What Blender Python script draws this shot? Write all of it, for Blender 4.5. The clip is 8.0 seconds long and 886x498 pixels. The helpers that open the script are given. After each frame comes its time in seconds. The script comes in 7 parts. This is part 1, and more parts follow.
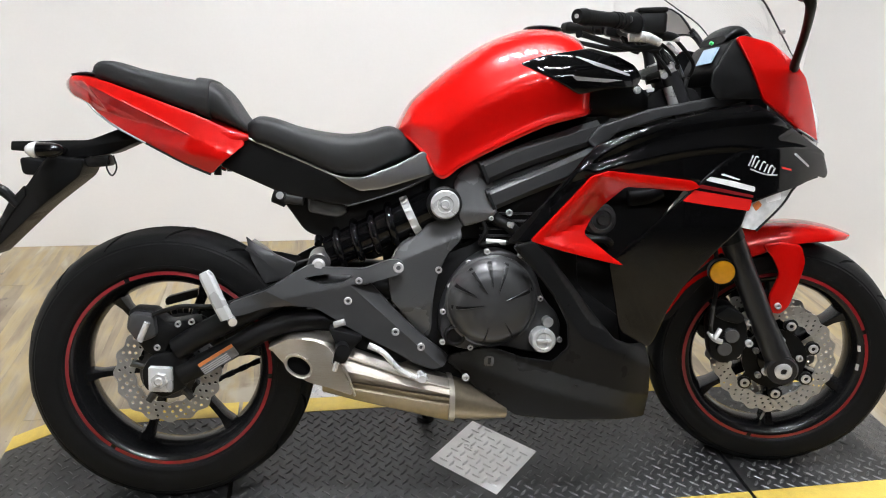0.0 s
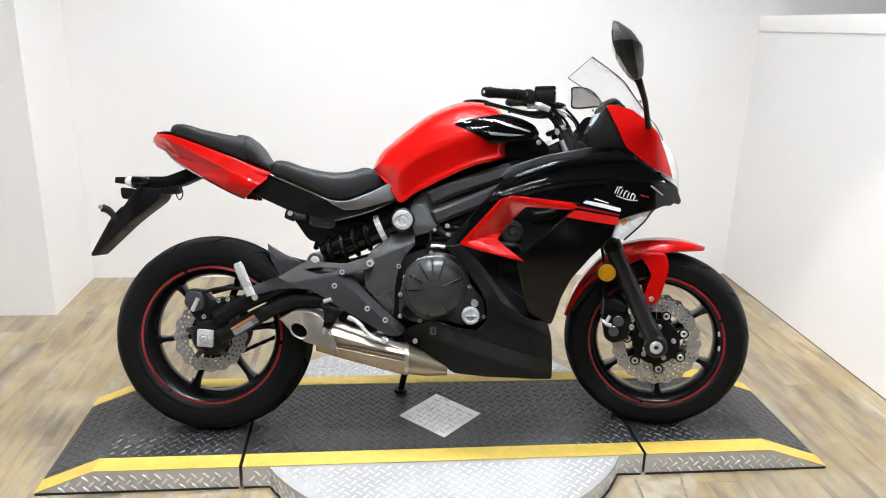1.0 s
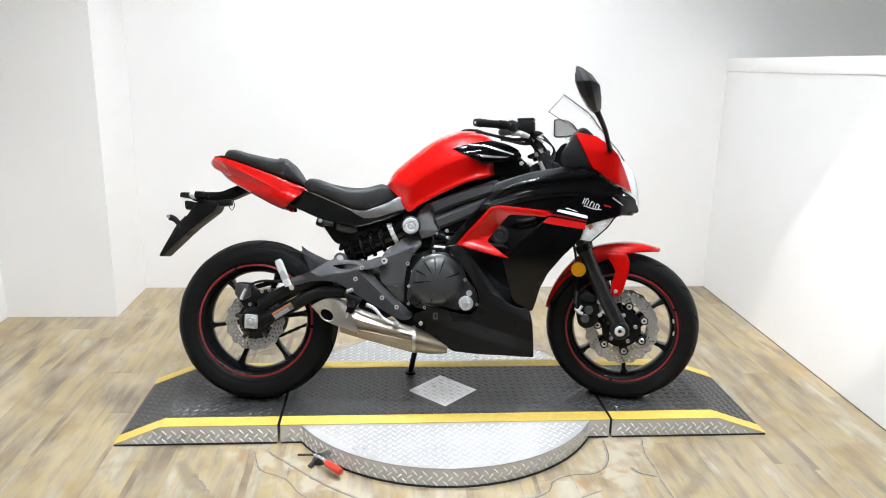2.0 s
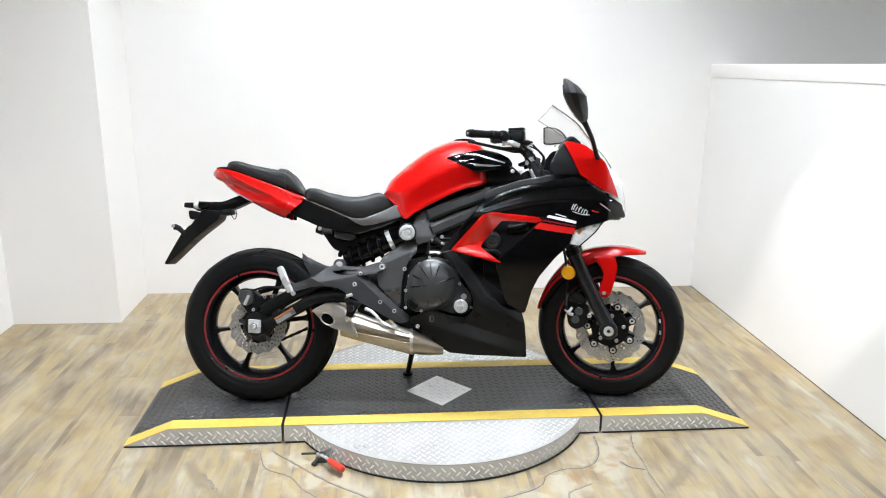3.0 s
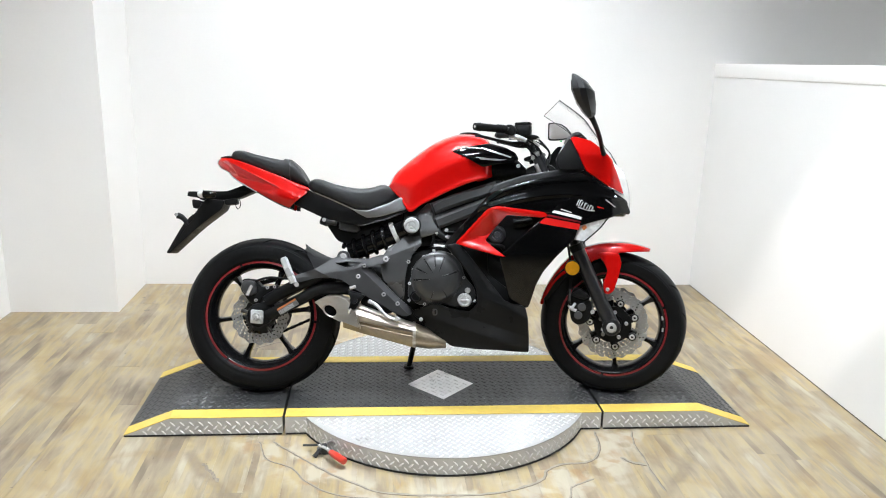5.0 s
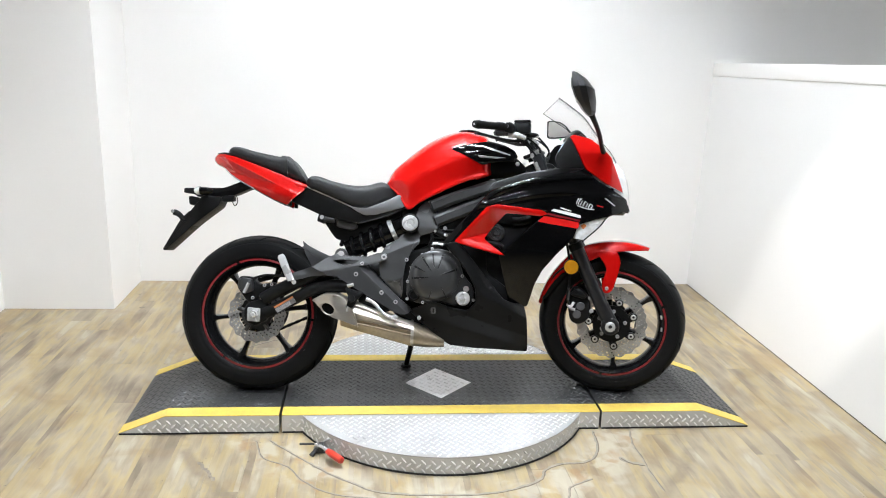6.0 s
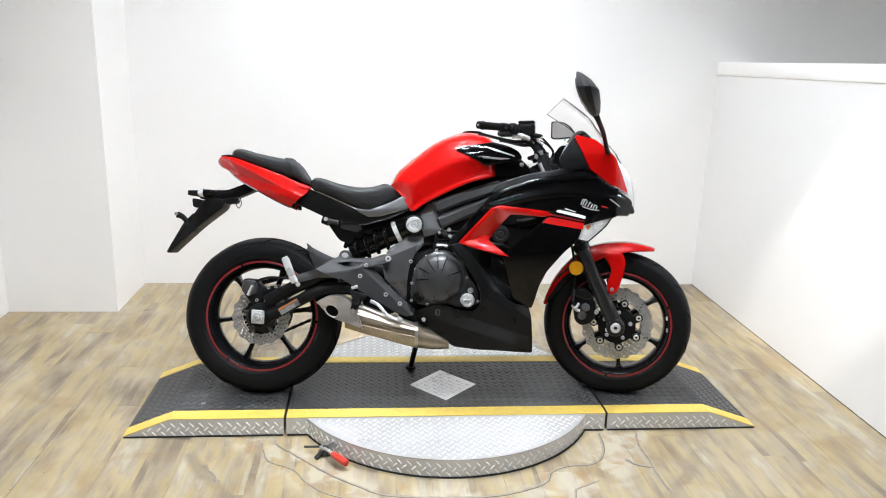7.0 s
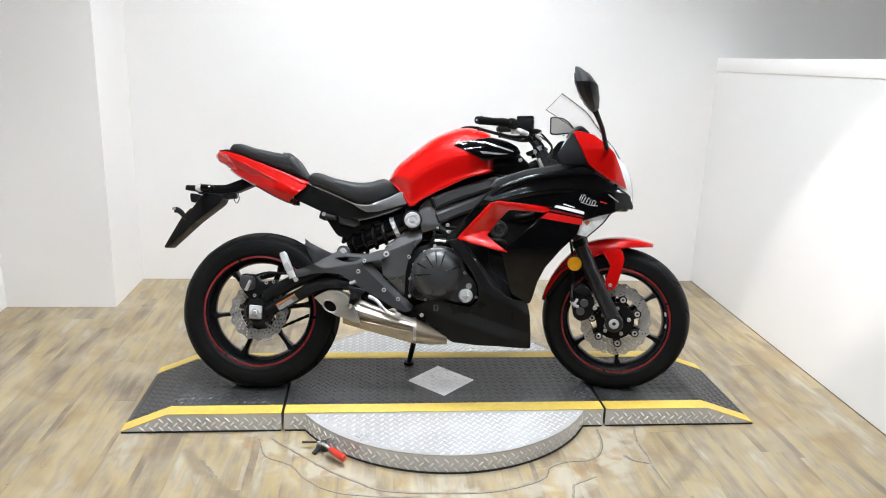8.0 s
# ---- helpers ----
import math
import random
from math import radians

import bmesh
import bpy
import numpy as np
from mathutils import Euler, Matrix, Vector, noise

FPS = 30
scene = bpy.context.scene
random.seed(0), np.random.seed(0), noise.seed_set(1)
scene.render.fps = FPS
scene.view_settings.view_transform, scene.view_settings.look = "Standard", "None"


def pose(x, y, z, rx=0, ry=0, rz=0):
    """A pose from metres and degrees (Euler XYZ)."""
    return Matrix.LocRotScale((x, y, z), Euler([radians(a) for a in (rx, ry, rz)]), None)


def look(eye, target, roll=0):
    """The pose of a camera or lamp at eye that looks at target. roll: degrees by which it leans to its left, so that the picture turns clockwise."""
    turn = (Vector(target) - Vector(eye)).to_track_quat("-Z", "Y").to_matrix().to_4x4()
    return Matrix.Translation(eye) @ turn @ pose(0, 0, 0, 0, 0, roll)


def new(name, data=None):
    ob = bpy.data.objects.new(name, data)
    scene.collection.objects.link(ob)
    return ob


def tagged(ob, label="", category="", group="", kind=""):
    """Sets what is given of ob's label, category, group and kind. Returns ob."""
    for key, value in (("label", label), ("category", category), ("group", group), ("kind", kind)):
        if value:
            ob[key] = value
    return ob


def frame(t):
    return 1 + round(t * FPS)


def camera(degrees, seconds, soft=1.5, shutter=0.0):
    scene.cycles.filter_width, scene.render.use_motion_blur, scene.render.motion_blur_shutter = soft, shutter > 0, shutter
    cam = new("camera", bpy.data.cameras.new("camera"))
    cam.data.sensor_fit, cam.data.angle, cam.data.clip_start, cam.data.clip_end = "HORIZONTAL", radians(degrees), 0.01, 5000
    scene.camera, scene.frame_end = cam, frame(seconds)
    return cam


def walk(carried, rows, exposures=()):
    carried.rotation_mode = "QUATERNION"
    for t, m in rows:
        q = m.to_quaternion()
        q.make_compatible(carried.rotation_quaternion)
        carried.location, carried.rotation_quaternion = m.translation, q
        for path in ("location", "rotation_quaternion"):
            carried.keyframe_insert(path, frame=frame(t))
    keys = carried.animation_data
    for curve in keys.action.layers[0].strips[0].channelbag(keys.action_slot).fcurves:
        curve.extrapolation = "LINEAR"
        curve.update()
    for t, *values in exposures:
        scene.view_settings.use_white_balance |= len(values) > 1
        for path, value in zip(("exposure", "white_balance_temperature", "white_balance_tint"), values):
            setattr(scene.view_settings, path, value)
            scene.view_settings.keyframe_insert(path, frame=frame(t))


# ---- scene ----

# camera and its path
cam = camera(61.0, 8.0, soft=1.05)
PATH = [
    (0, (-0.402, -1.240, 1.328), (-0.065, 0.560, 0.524), 2.8),
    (0.5, (-0.278, -1.623, 1.369), (-0.117, 0.237, 0.651), 1.5),
    (1, (-0.238, -1.996, 1.395), (-0.034, -0.102, 0.786), 1.7),
    (1.5, (-0.223, -2.319, 1.445), (-0.086, -0.395, 0.915), 0.8),
    (1.7, (-0.218, -2.432, 1.42), (-0.07, -0.505, 0.902), 1.3),
    (3, (-0.236, -2.661, 1.479), (-0.067, -0.736, 0.963), 0.7),
    (3.5, (-0.253, -2.67, 1.477), (-0.092, -0.745, 0.96), 1.0),
    (4, (-0.277, -2.663, 1.473), (-0.091, -0.743, 0.943), 1.9),
    (4.5, (-0.28, -2.659, 1.467), (-0.095, -0.737, 0.946), 1.7),
    (6, (-0.291, -2.636, 1.455), (-0.091, -0.717, 0.929), 2.2),
    (6.5, (-0.294, -2.627, 1.456), (-0.095, -0.708, 0.932), 1.8),
    (7, (-0.295, -2.625, 1.456), (-0.103, -0.705, 0.931), 1.9),
    (7.5, (-0.291, -2.623, 1.452), (-0.104, -0.704, 0.92), 2.1),
    (8, (-0.289, -2.621, 1.449), (-0.096, -0.703, 0.916), 2.0),
]
EXPOSURES = [(0, -0.28, 6750, 13), (0.5, -0.24, 6700, 13), (1, -0.16, 6650, 13), (1.5, -0.10, 6580, 12), (3, -0.06, 6520, 11), (4.5, -0.04, 6500, 10), (6, -0.07, 6520, 11), (7, -0.10, 6540, 12), (8, -0.20, 6560, 12)]
walk(cam, [(t, look(eye, target, roll)) for t, eye, target, roll in PATH], EXPOSURES)

# ---- light ----
world = bpy.data.worlds.new("room_air")
scene.world = world
world.use_nodes = True
world.node_tree.nodes["Background"].inputs["Color"].default_value = (0.9, 0.88, 0.84, 1)
world.node_tree.nodes["Background"].inputs["Strength"].default_value = 0.03
SPOT = 520.0          # watts of the added spot on the partition
LAMP = 650.0          # strength of the ceiling strip diffusers


# ---- materials ----
def mat(name, color, rough=0.5, metal=0.0, vary=0.0, scale=8.0, bump=0.0, bump_scale=60.0, coat=0.0, second=None, stretch=(1, 1, 1),
        per_object=0.0, rough_vary=0.08, spec=0.5):
    """A painted, moulded or metal surface: two scales of noise in tone, a fine relief, and an uneven gloss."""
    m = bpy.data.materials.new(name)
    m.use_nodes = True
    nt = m.node_tree
    b = nt.nodes["Principled BSDF"]
    b.inputs["Metallic"].default_value = metal
    b.inputs["Coat Weight"].default_value = coat
    b.inputs["Coat Roughness"].default_value = 0.025
    b.inputs["Specular IOR Level"].default_value = spec
    tc = nt.nodes.new("ShaderNodeTexCoord")
    mp = nt.nodes.new("ShaderNodeMapping")
    mp.inputs["Scale"].default_value = stretch
    nt.links.new(tc.outputs["Object"], mp.inputs["Vector"])
    big = nt.nodes.new("ShaderNodeTexNoise")
    big.inputs["Scale"].default_value = scale
    big.inputs["Detail"].default_value = 6
    fine = nt.nodes.new("ShaderNodeTexNoise")
    fine.inputs["Scale"].default_value = bump_scale
    fine.inputs["Detail"].default_value = 4
    nt.links.new(mp.outputs["Vector"], big.inputs["Vector"])
    nt.links.new(mp.outputs["Vector"], fine.inputs["Vector"])
    ramp = nt.nodes.new("ShaderNodeValToRGB")
    c2 = second or tuple(c * (1 - vary) for c in color)
    ramp.color_ramp.elements[0].color = (*c2, 1)
    ramp.color_ramp.elements[1].color = (*color, 1)
    ramp.color_ramp.elements[0].position, ramp.color_ramp.elements[1].position = 0.3, 0.68
    mixn = nt.nodes.new("ShaderNodeMath")
    mixn.operation = "MULTIPLY_ADD"
    mixn.inputs[1].default_value = 0.3
    nt.links.new(fine.outputs["Fac"], mixn.inputs[0])
    half = nt.nodes.new("ShaderNodeMath")
    half.operation = "MULTIPLY"
    half.inputs[1].default_value = 0.7
    nt.links.new(big.outputs["Fac"], half.inputs[0])
    nt.links.new(half.outputs[0], mixn.inputs[2])
    nt.links.new(mixn.outputs[0], ramp.inputs["Fac"])
    out = ramp.outputs["Color"]
    if per_object:
        info = nt.nodes.new("ShaderNodeObjectInfo")
        hsv = nt.nodes.new("ShaderNodeHueSaturation")
        rng = nt.nodes.new("ShaderNodeMapRange")
        rng.inputs["To Min"].default_value, rng.inputs["To Max"].default_value = 1 - per_object, 1 + per_object
        nt.links.new(info.outputs["Random"], rng.inputs["Value"])
        nt.links.new(rng.outputs["Result"], hsv.inputs["Value"])
        nt.links.new(out, hsv.inputs["Color"])
        out = hsv.outputs["Color"]
    nt.links.new(out, b.inputs["Base Color"])
    rr = nt.nodes.new("ShaderNodeMapRange")
    rr.inputs["To Min"].default_value, rr.inputs["To Max"].default_value = max(0.02, rough - rough_vary), min(1, rough + rough_vary)
    nt.links.new(big.outputs["Fac"], rr.inputs["Value"])
    nt.links.new(rr.outputs["Result"], b.inputs["Roughness"])
    if bump:
        bp = nt.nodes.new("ShaderNodeBump")
        bp.inputs["Strength"].default_value = bump
        bp.inputs["Distance"].default_value = 0.002
        nt.links.new(fine.outputs["Fac"], bp.inputs["Height"])
        nt.links.new(bp.outputs["Normal"], b.inputs["Normal"])
    return m


def wood_mat(name):
    """Pale washed oak vinyl: board to board tone, long grain, knots and grey washes."""
    m = bpy.data.materials.new(name)
    m.use_nodes = True
    nt = m.node_tree
    b = nt.nodes["Principled BSDF"]
    b.inputs["Roughness"].default_value = 0.42
    info = nt.nodes.new("ShaderNodeObjectInfo")
    geo = nt.nodes.new("ShaderNodeNewGeometry")
    isl = nt.nodes.new("ShaderNodeMath")
    isl.operation = "ADD"
    nt.links.new(info.outputs["Random"], isl.inputs[0])
    nt.links.new(geo.outputs["Random Per Island"], isl.inputs[1])
    seed = nt.nodes.new("ShaderNodeMath")
    seed.operation = "FRACT"
    nt.links.new(isl.outputs[0], seed.inputs[0])
    off = nt.nodes.new("ShaderNodeMath")
    off.operation = "MULTIPLY"
    off.inputs[1].default_value = 37.0
    nt.links.new(seed.outputs[0], off.inputs[0])
    comb = nt.nodes.new("ShaderNodeCombineXYZ")
    nt.links.new(off.outputs[0], comb.inputs["Z"])
    add = nt.nodes.new("ShaderNodeVectorMath")
    nt.links.new(geo.outputs["Position"], add.inputs[0])
    nt.links.new(comb.outputs[0], add.inputs[1])

    def noise_at(sx, sy, detail, dist=0.0):
        mp = nt.nodes.new("ShaderNodeMapping")
        mp.inputs["Scale"].default_value = (sx, sy, 1)
        n = nt.nodes.new("ShaderNodeTexNoise")
        n.inputs["Scale"].default_value = 1.0
        n.inputs["Detail"].default_value = detail
        n.inputs["Distortion"].default_value = dist
        nt.links.new(add.outputs[0], mp.inputs["Vector"])
        nt.links.new(mp.outputs["Vector"], n.inputs["Vector"])
        return n.outputs["Fac"]

    cloud, grain, fine = noise_at(10, 2.6, 6, 0.6), noise_at(60, 3.5, 5, 0.3), noise_at(260, 12, 3)
    ramp = nt.nodes.new("ShaderNodeValToRGB")
    e = ramp.color_ramp.elements
    e[0].position, e[0].color = 0.30, (0.62, 0.59, 0.56, 1)
    e[1].position, e[1].color = 0.68, (1.12, 1.12, 1.12, 1)
    mid = e.new(0.47)
    mid.color = (0.86, 0.85, 0.84, 1)
    s1 = nt.nodes.new("ShaderNodeMath"); s1.operation = "MULTIPLY_ADD"; s1.inputs[1].default_value = 0.60
    s2 = nt.nodes.new("ShaderNodeMath"); s2.operation = "MULTIPLY_ADD"; s2.inputs[1].default_value = 0.25
    s3 = nt.nodes.new("ShaderNodeMath"); s3.operation = "MULTIPLY"; s3.inputs[1].default_value = 0.15
    nt.links.new(fine, s3.inputs[0])
    nt.links.new(grain, s2.inputs[0]); nt.links.new(s3.outputs[0], s2.inputs[2])
    nt.links.new(cloud, s1.inputs[0]); nt.links.new(s2.outputs[0], s1.inputs[2])
    nt.links.new(s1.outputs[0], ramp.inputs["Fac"])

    def math2(op, x, y):
        n = nt.nodes.new("ShaderNodeMath")
        n.operation = op
        for k, q in enumerate((x, y)):
            if isinstance(q, float):
                n.inputs[k].default_value = q
            else:
                nt.links.new(q, n.inputs[k])
        return n.outputs[0]

    def band(v, lo, hi):
        n = nt.nodes.new("ShaderNodeMapRange")
        n.interpolation_type = "SMOOTHSTEP"
        n.inputs["From Min"].default_value, n.inputs["From Max"].default_value = lo, hi
        nt.links.new(v, n.inputs["Value"])
        return n.outputs["Result"]

    def loose(scale, detail, dist=0.0):
        n = nt.nodes.new("ShaderNodeTexNoise")
        n.inputs["Scale"].default_value, n.inputs["Detail"].default_value, n.inputs["Distortion"].default_value = scale, detail, dist
        nt.links.new(geo.outputs["Position"], n.inputs["Vector"])
        return n.outputs["Fac"]

    def stain(under, fac, color):
        n = nt.nodes.new("ShaderNodeMix")
        n.data_type = "RGBA"
        nt.links.new(fac, n.inputs["Factor"])
        nt.links.new(under, n.inputs["A"])
        n.inputs["B"].default_value = (*color, 1)
        return n.outputs["Result"]

    # wear that runs across the boards: pale washes, brown patches, and rings rubbed by the turning table
    flat_pos = nt.nodes.new("ShaderNodeVectorMath")
    flat_pos.operation = "MULTIPLY_ADD"
    flat_pos.inputs[1].default_value, flat_pos.inputs[2].default_value = (1, 1, 0), (-0.012, -0.292, 0)
    nt.links.new(geo.outputs["Position"], flat_pos.inputs[0])
    rad = nt.nodes.new("ShaderNodeVectorMath")
    rad.operation = "LENGTH"
    nt.links.new(flat_pos.outputs[0], rad.inputs[0])
    wob = math2("ADD", rad.outputs["Value"], math2("MULTIPLY", loose(7.0, 3.0), 0.16))
    tone = nt.nodes.new("ShaderNodeValToRGB")
    te = tone.color_ramp.elements
    te[0].position, te[0].color = 0.30, (0.215, 0.172, 0.128, 1)
    te[1].position, te[1].color = 0.68, (0.470, 0.420, 0.335, 1)
    for pos, c in ((0.39, (0.315, 0.262, 0.195)), (0.45, (0.385, 0.322, 0.235)), (0.50, (0.455, 0.365, 0.222)), (0.57, (0.435, 0.365, 0.258)), (0.61, (0.365, 0.312, 0.24))):
        te.new(pos).color = (*c, 1)
    # each board is printed as narrow strips, which differ in tone and break off at uneven ends
    split = nt.nodes.new("ShaderNodeSeparateXYZ")
    nt.links.new(add.outputs[0], split.inputs[0])
    strip = math2("FLOOR", math2("ADD", math2("MULTIPLY", split.outputs["X"], 23.8), math2("MULTIPLY", noise_at(5, 6.0, 3), 0.5)), 0.0)
    white = nt.nodes.new("ShaderNodeTexWhiteNoise")
    white.noise_dimensions = "1D"
    nt.links.new(math2("ADD", strip, off.outputs[0]), white.inputs["W"])
    comb2 = nt.nodes.new("ShaderNodeCombineXYZ")
    nt.links.new(math2("MULTIPLY", split.outputs["X"], 7.0), comb2.inputs["X"])
    nt.links.new(math2("MULTIPLY", split.outputs["Y"], 2.1), comb2.inputs["Y"])
    nt.links.new(math2("MULTIPLY", white.outputs["Value"], 41.0), comb2.inputs["Z"])
    lengths = nt.nodes.new("ShaderNodeTexNoise")
    lengths.inputs["Scale"].default_value, lengths.inputs["Detail"].default_value, lengths.inputs["Distortion"].default_value = 1.0, 4.0, 0.5
    nt.links.new(comb2.outputs[0], lengths.inputs["Vector"])
    soft_patch = math2("MULTIPLY", noise_at(12, 2.4, 4, 0.35), 0.42)
    patch = math2("ADD", math2("ADD", soft_patch, math2("MULTIPLY", lengths.outputs["Fac"], 0.58)), math2("MULTIPLY", math2("SUBTRACT", seed.outputs[0], 0.5), 0.07))
    stretch_patch = nt.nodes.new("ShaderNodeMapRange")
    stretch_patch.inputs["From Min"].default_value, stretch_patch.inputs["From Max"].default_value = 0.36, 0.64
    stretch_patch.inputs["To Min"].default_value, stretch_patch.inputs["To Max"].default_value = 0.29, 0.70
    nt.links.new(patch, stretch_patch.inputs["Value"])
    patch = stretch_patch.outputs["Result"]
    nt.links.new(patch, tone.inputs["Fac"])
    both_tones = nt.nodes.new("ShaderNodeMix")
    both_tones.data_type, both_tones.blend_type = "RGBA", "MULTIPLY"
    both_tones.inputs["Factor"].default_value = 1.0
    nt.links.new(tone.outputs["Color"], both_tones.inputs["A"])
    nt.links.new(ramp.outputs["Color"], both_tones.inputs["B"])
    col = both_tones.outputs["Result"]
    col = stain(col, math2("MULTIPLY", band(loose(2.6, 5.0, 0.6), 0.46, 0.66), 0.22), (0.55, 0.485, 0.395))
    col = stain(col, math2("MULTIPLY", band(loose(4.1, 6.0, 1.0), 0.50, 0.70), 0.45), (0.28, 0.195, 0.11))
    ring = math2("MULTIPLY", band(wob, 0.72, 0.80), math2("SUBTRACT", 1.0, band(wob, 0.90, 1.0)))
    col = stain(col, math2("MULTIPLY", math2("MULTIPLY", ring, band(loose(9.0, 5.0, 0.5), 0.44, 0.60)), 0.75), (0.52, 0.47, 0.39))
    col = stain(col, math2("MULTIPLY", math2("MULTIPLY", ring, band(loose(12.0, 4.0, 0.4), 0.54, 0.66)), 0.6), (0.36, 0.235, 0.135))
    rub = math2("MULTIPLY", band(rad.outputs["Value"], 1.005, 1.03), math2("SUBTRACT", 1.0, band(rad.outputs["Value"], 1.045, 1.075)))
    col = stain(col, math2("MULTIPLY", math2("MULTIPLY", rub, band(loose(5.0, 4.0), 0.40, 0.56)), 0.6), (0.18, 0.145, 0.11))
    col = stain(col, math2("MULTIPLY", band(loose(46.0, 2.0), 0.735, 0.76), 0.6), (0.10, 0.085, 0.07))
    hsv = nt.nodes.new("ShaderNodeHueSaturation")
    rv = nt.nodes.new("ShaderNodeMapRange")
    rv.inputs["To Min"].default_value, rv.inputs["To Max"].default_value = 0.745, 0.84
    nt.links.new(seed.outputs[0], rv.inputs["Value"])
    nt.links.new(rv.outputs["Result"], hsv.inputs["Value"])
    hsv.inputs["Saturation"].default_value = 1.2
    nt.links.new(col, hsv.inputs["Color"])
    nt.links.new(hsv.outputs["Color"], b.inputs["Base Color"])
    bp = nt.nodes.new("ShaderNodeBump")
    bp.inputs["Strength"].default_value, bp.inputs["Distance"].default_value = 0.25, 0.001
    nt.links.new(grain, bp.inputs["Height"])
    nt.links.new(bp.outputs["Normal"], b.inputs["Normal"])
    return m


def glow(name, color, strength):
    m = bpy.data.materials.new(name)
    m.use_nodes = True
    b = m.node_tree.nodes["Principled BSDF"]
    b.inputs["Base Color"].default_value = (0.9, 0.9, 0.9, 1)
    b.inputs["Emission Color"].default_value = (*color, 1)
    b.inputs["Emission Strength"].default_value = strength
    return m


def glass(name, color, rough=0.02, ior=1.45):
    m = bpy.data.materials.new(name)
    m.use_nodes = True
    b = m.node_tree.nodes["Principled BSDF"]
    b.inputs["Base Color"].default_value = (*color, 1)
    b.inputs["Transmission Weight"].default_value = 1.0
    b.inputs["Roughness"].default_value = rough
    b.inputs["IOR"].default_value = ior
    return m


WALL = mat("white_wall_paint", (0.84, 0.815, 0.79), 0.5, vary=0.04, scale=1.3, bump=0.06, bump_scale=90)
# wall paint made darker, since the partition takes less light than the wall behind
PARTITION = mat("shaded_partition_paint", (0.745, 0.728, 0.71), 0.5, vary=0.05, scale=1.6, bump=0.06, bump_scale=90)
# for the unseen closing walls, dark so that gloss paint reflects little
GREYWALL = mat("dark_unseen_wall", (0.09, 0.09, 0.095), 0.7, vary=0.15, scale=1.5, bump=0.06, bump_scale=90)
CEIL = mat("ceiling_paint", (0.16, 0.16, 0.16), 0.8, vary=0.04, scale=2, bump=0.1, bump_scale=70)
WOOD = wood_mat("washed_oak_vinyl")
GLUE = mat("dark_joint", (0.26, 0.21, 0.15), 0.8, vary=0.3)
ALU = mat("tread_plate_aluminium", (0.56, 0.55, 0.54), 0.42, metal=0.45, vary=0.25, scale=5, bump=0.15, bump_scale=220, rough_vary=0.12)
# brighter copy of the tread plate, puts light on the upright sides by colour
ALUSIDE = mat("side_lit_aluminium", (0.64, 0.628, 0.607), 0.42, metal=0.25, vary=0.15, scale=6, bump=0.1, bump_scale=220, rough_vary=0.1)
ALUTREAD = mat("polished_aluminium_tread", (0.84, 0.83, 0.82), 0.30, metal=0.30, vary=0.2, scale=9)
BLACKPLATE = mat("black_painted_plate", (0.038, 0.038, 0.0385), 0.35, vary=0.45, scale=3.5, bump=0.3, bump_scale=180, second=(0.014, 0.014, 0.0143), rough_vary=0.14, spec=0.5)
WORN = mat("worn_black_tread", (0.095, 0.095, 0.095), 0.38, vary=0.5, scale=5, second=(0.018, 0.018, 0.019), spec=0.5, rough_vary=0.12)
YELLOW = mat("yellow_safety_tape", (0.66, 0.475, 0.085), 0.5, vary=0.3, scale=38, bump=0.15, bump_scale=260, second=(0.53, 0.37, 0.075))
RUBBERSTRIP = mat("black_rubber_strip", (0.015, 0.015, 0.015), 0.75)
DIFFUSER = glow("lamp_diffuser", (0.90, 0.985, 1.06), LAMP)
LAMPBODY = mat("lamp_housing_white", (0.8, 0.8, 0.8), 0.5)
CRACK = mat("floor_crack_filler", (0.30, 0.265, 0.22), 0.5, vary=0.35, scale=30)
CRACKLINE = mat("floor_crack_edge", (0.16, 0.128, 0.095), 0.7, vary=0.5, scale=40)
CHIP = mat("floor_chip_grey", (0.30, 0.255, 0.205), 0.6, vary=0.6, scale=50)


# ---- mesh helpers ----
INSET = [0.0]


def inset(p):
    """Moves a point of the running gear in towards the machine's middle plane."""
    d = INSET[0]
    return Vector((p.x - (p.x + 0.27) / 2.8 * d, p.y - d, p.z + (0.09 - (p.z - 0.31) * 0.33) * d))


def part(name, bm, material, parent=None, label="", smooth=35):
    """Links a bmesh as one mesh object under a thing or a part."""
    if INSET[0]:
        for v in bm.verts:
            if v.co.y < 0.0:
                v.co = inset(v.co)
    bmesh.ops.recalc_face_normals(bm, faces=bm.faces)
    me = bpy.data.meshes.new(name)
    bm.to_mesh(me)
    bm.free()
    me.materials.append(material)
    if smooth:
        me.shade_smooth()
        me.set_sharp_from_angle(angle=radians(smooth))
    ob = new(name, me)
    if parent is not None:
        ob.parent = parent
    if label:
        ob["label"] = label
    return ob


def thing(name, label, category, group="", m=None):
    ob = new(name)
    ob.empty_display_size = 0.05
    if m is not None:
        ob.matrix_world = m
    return tagged(ob, label, category, group)


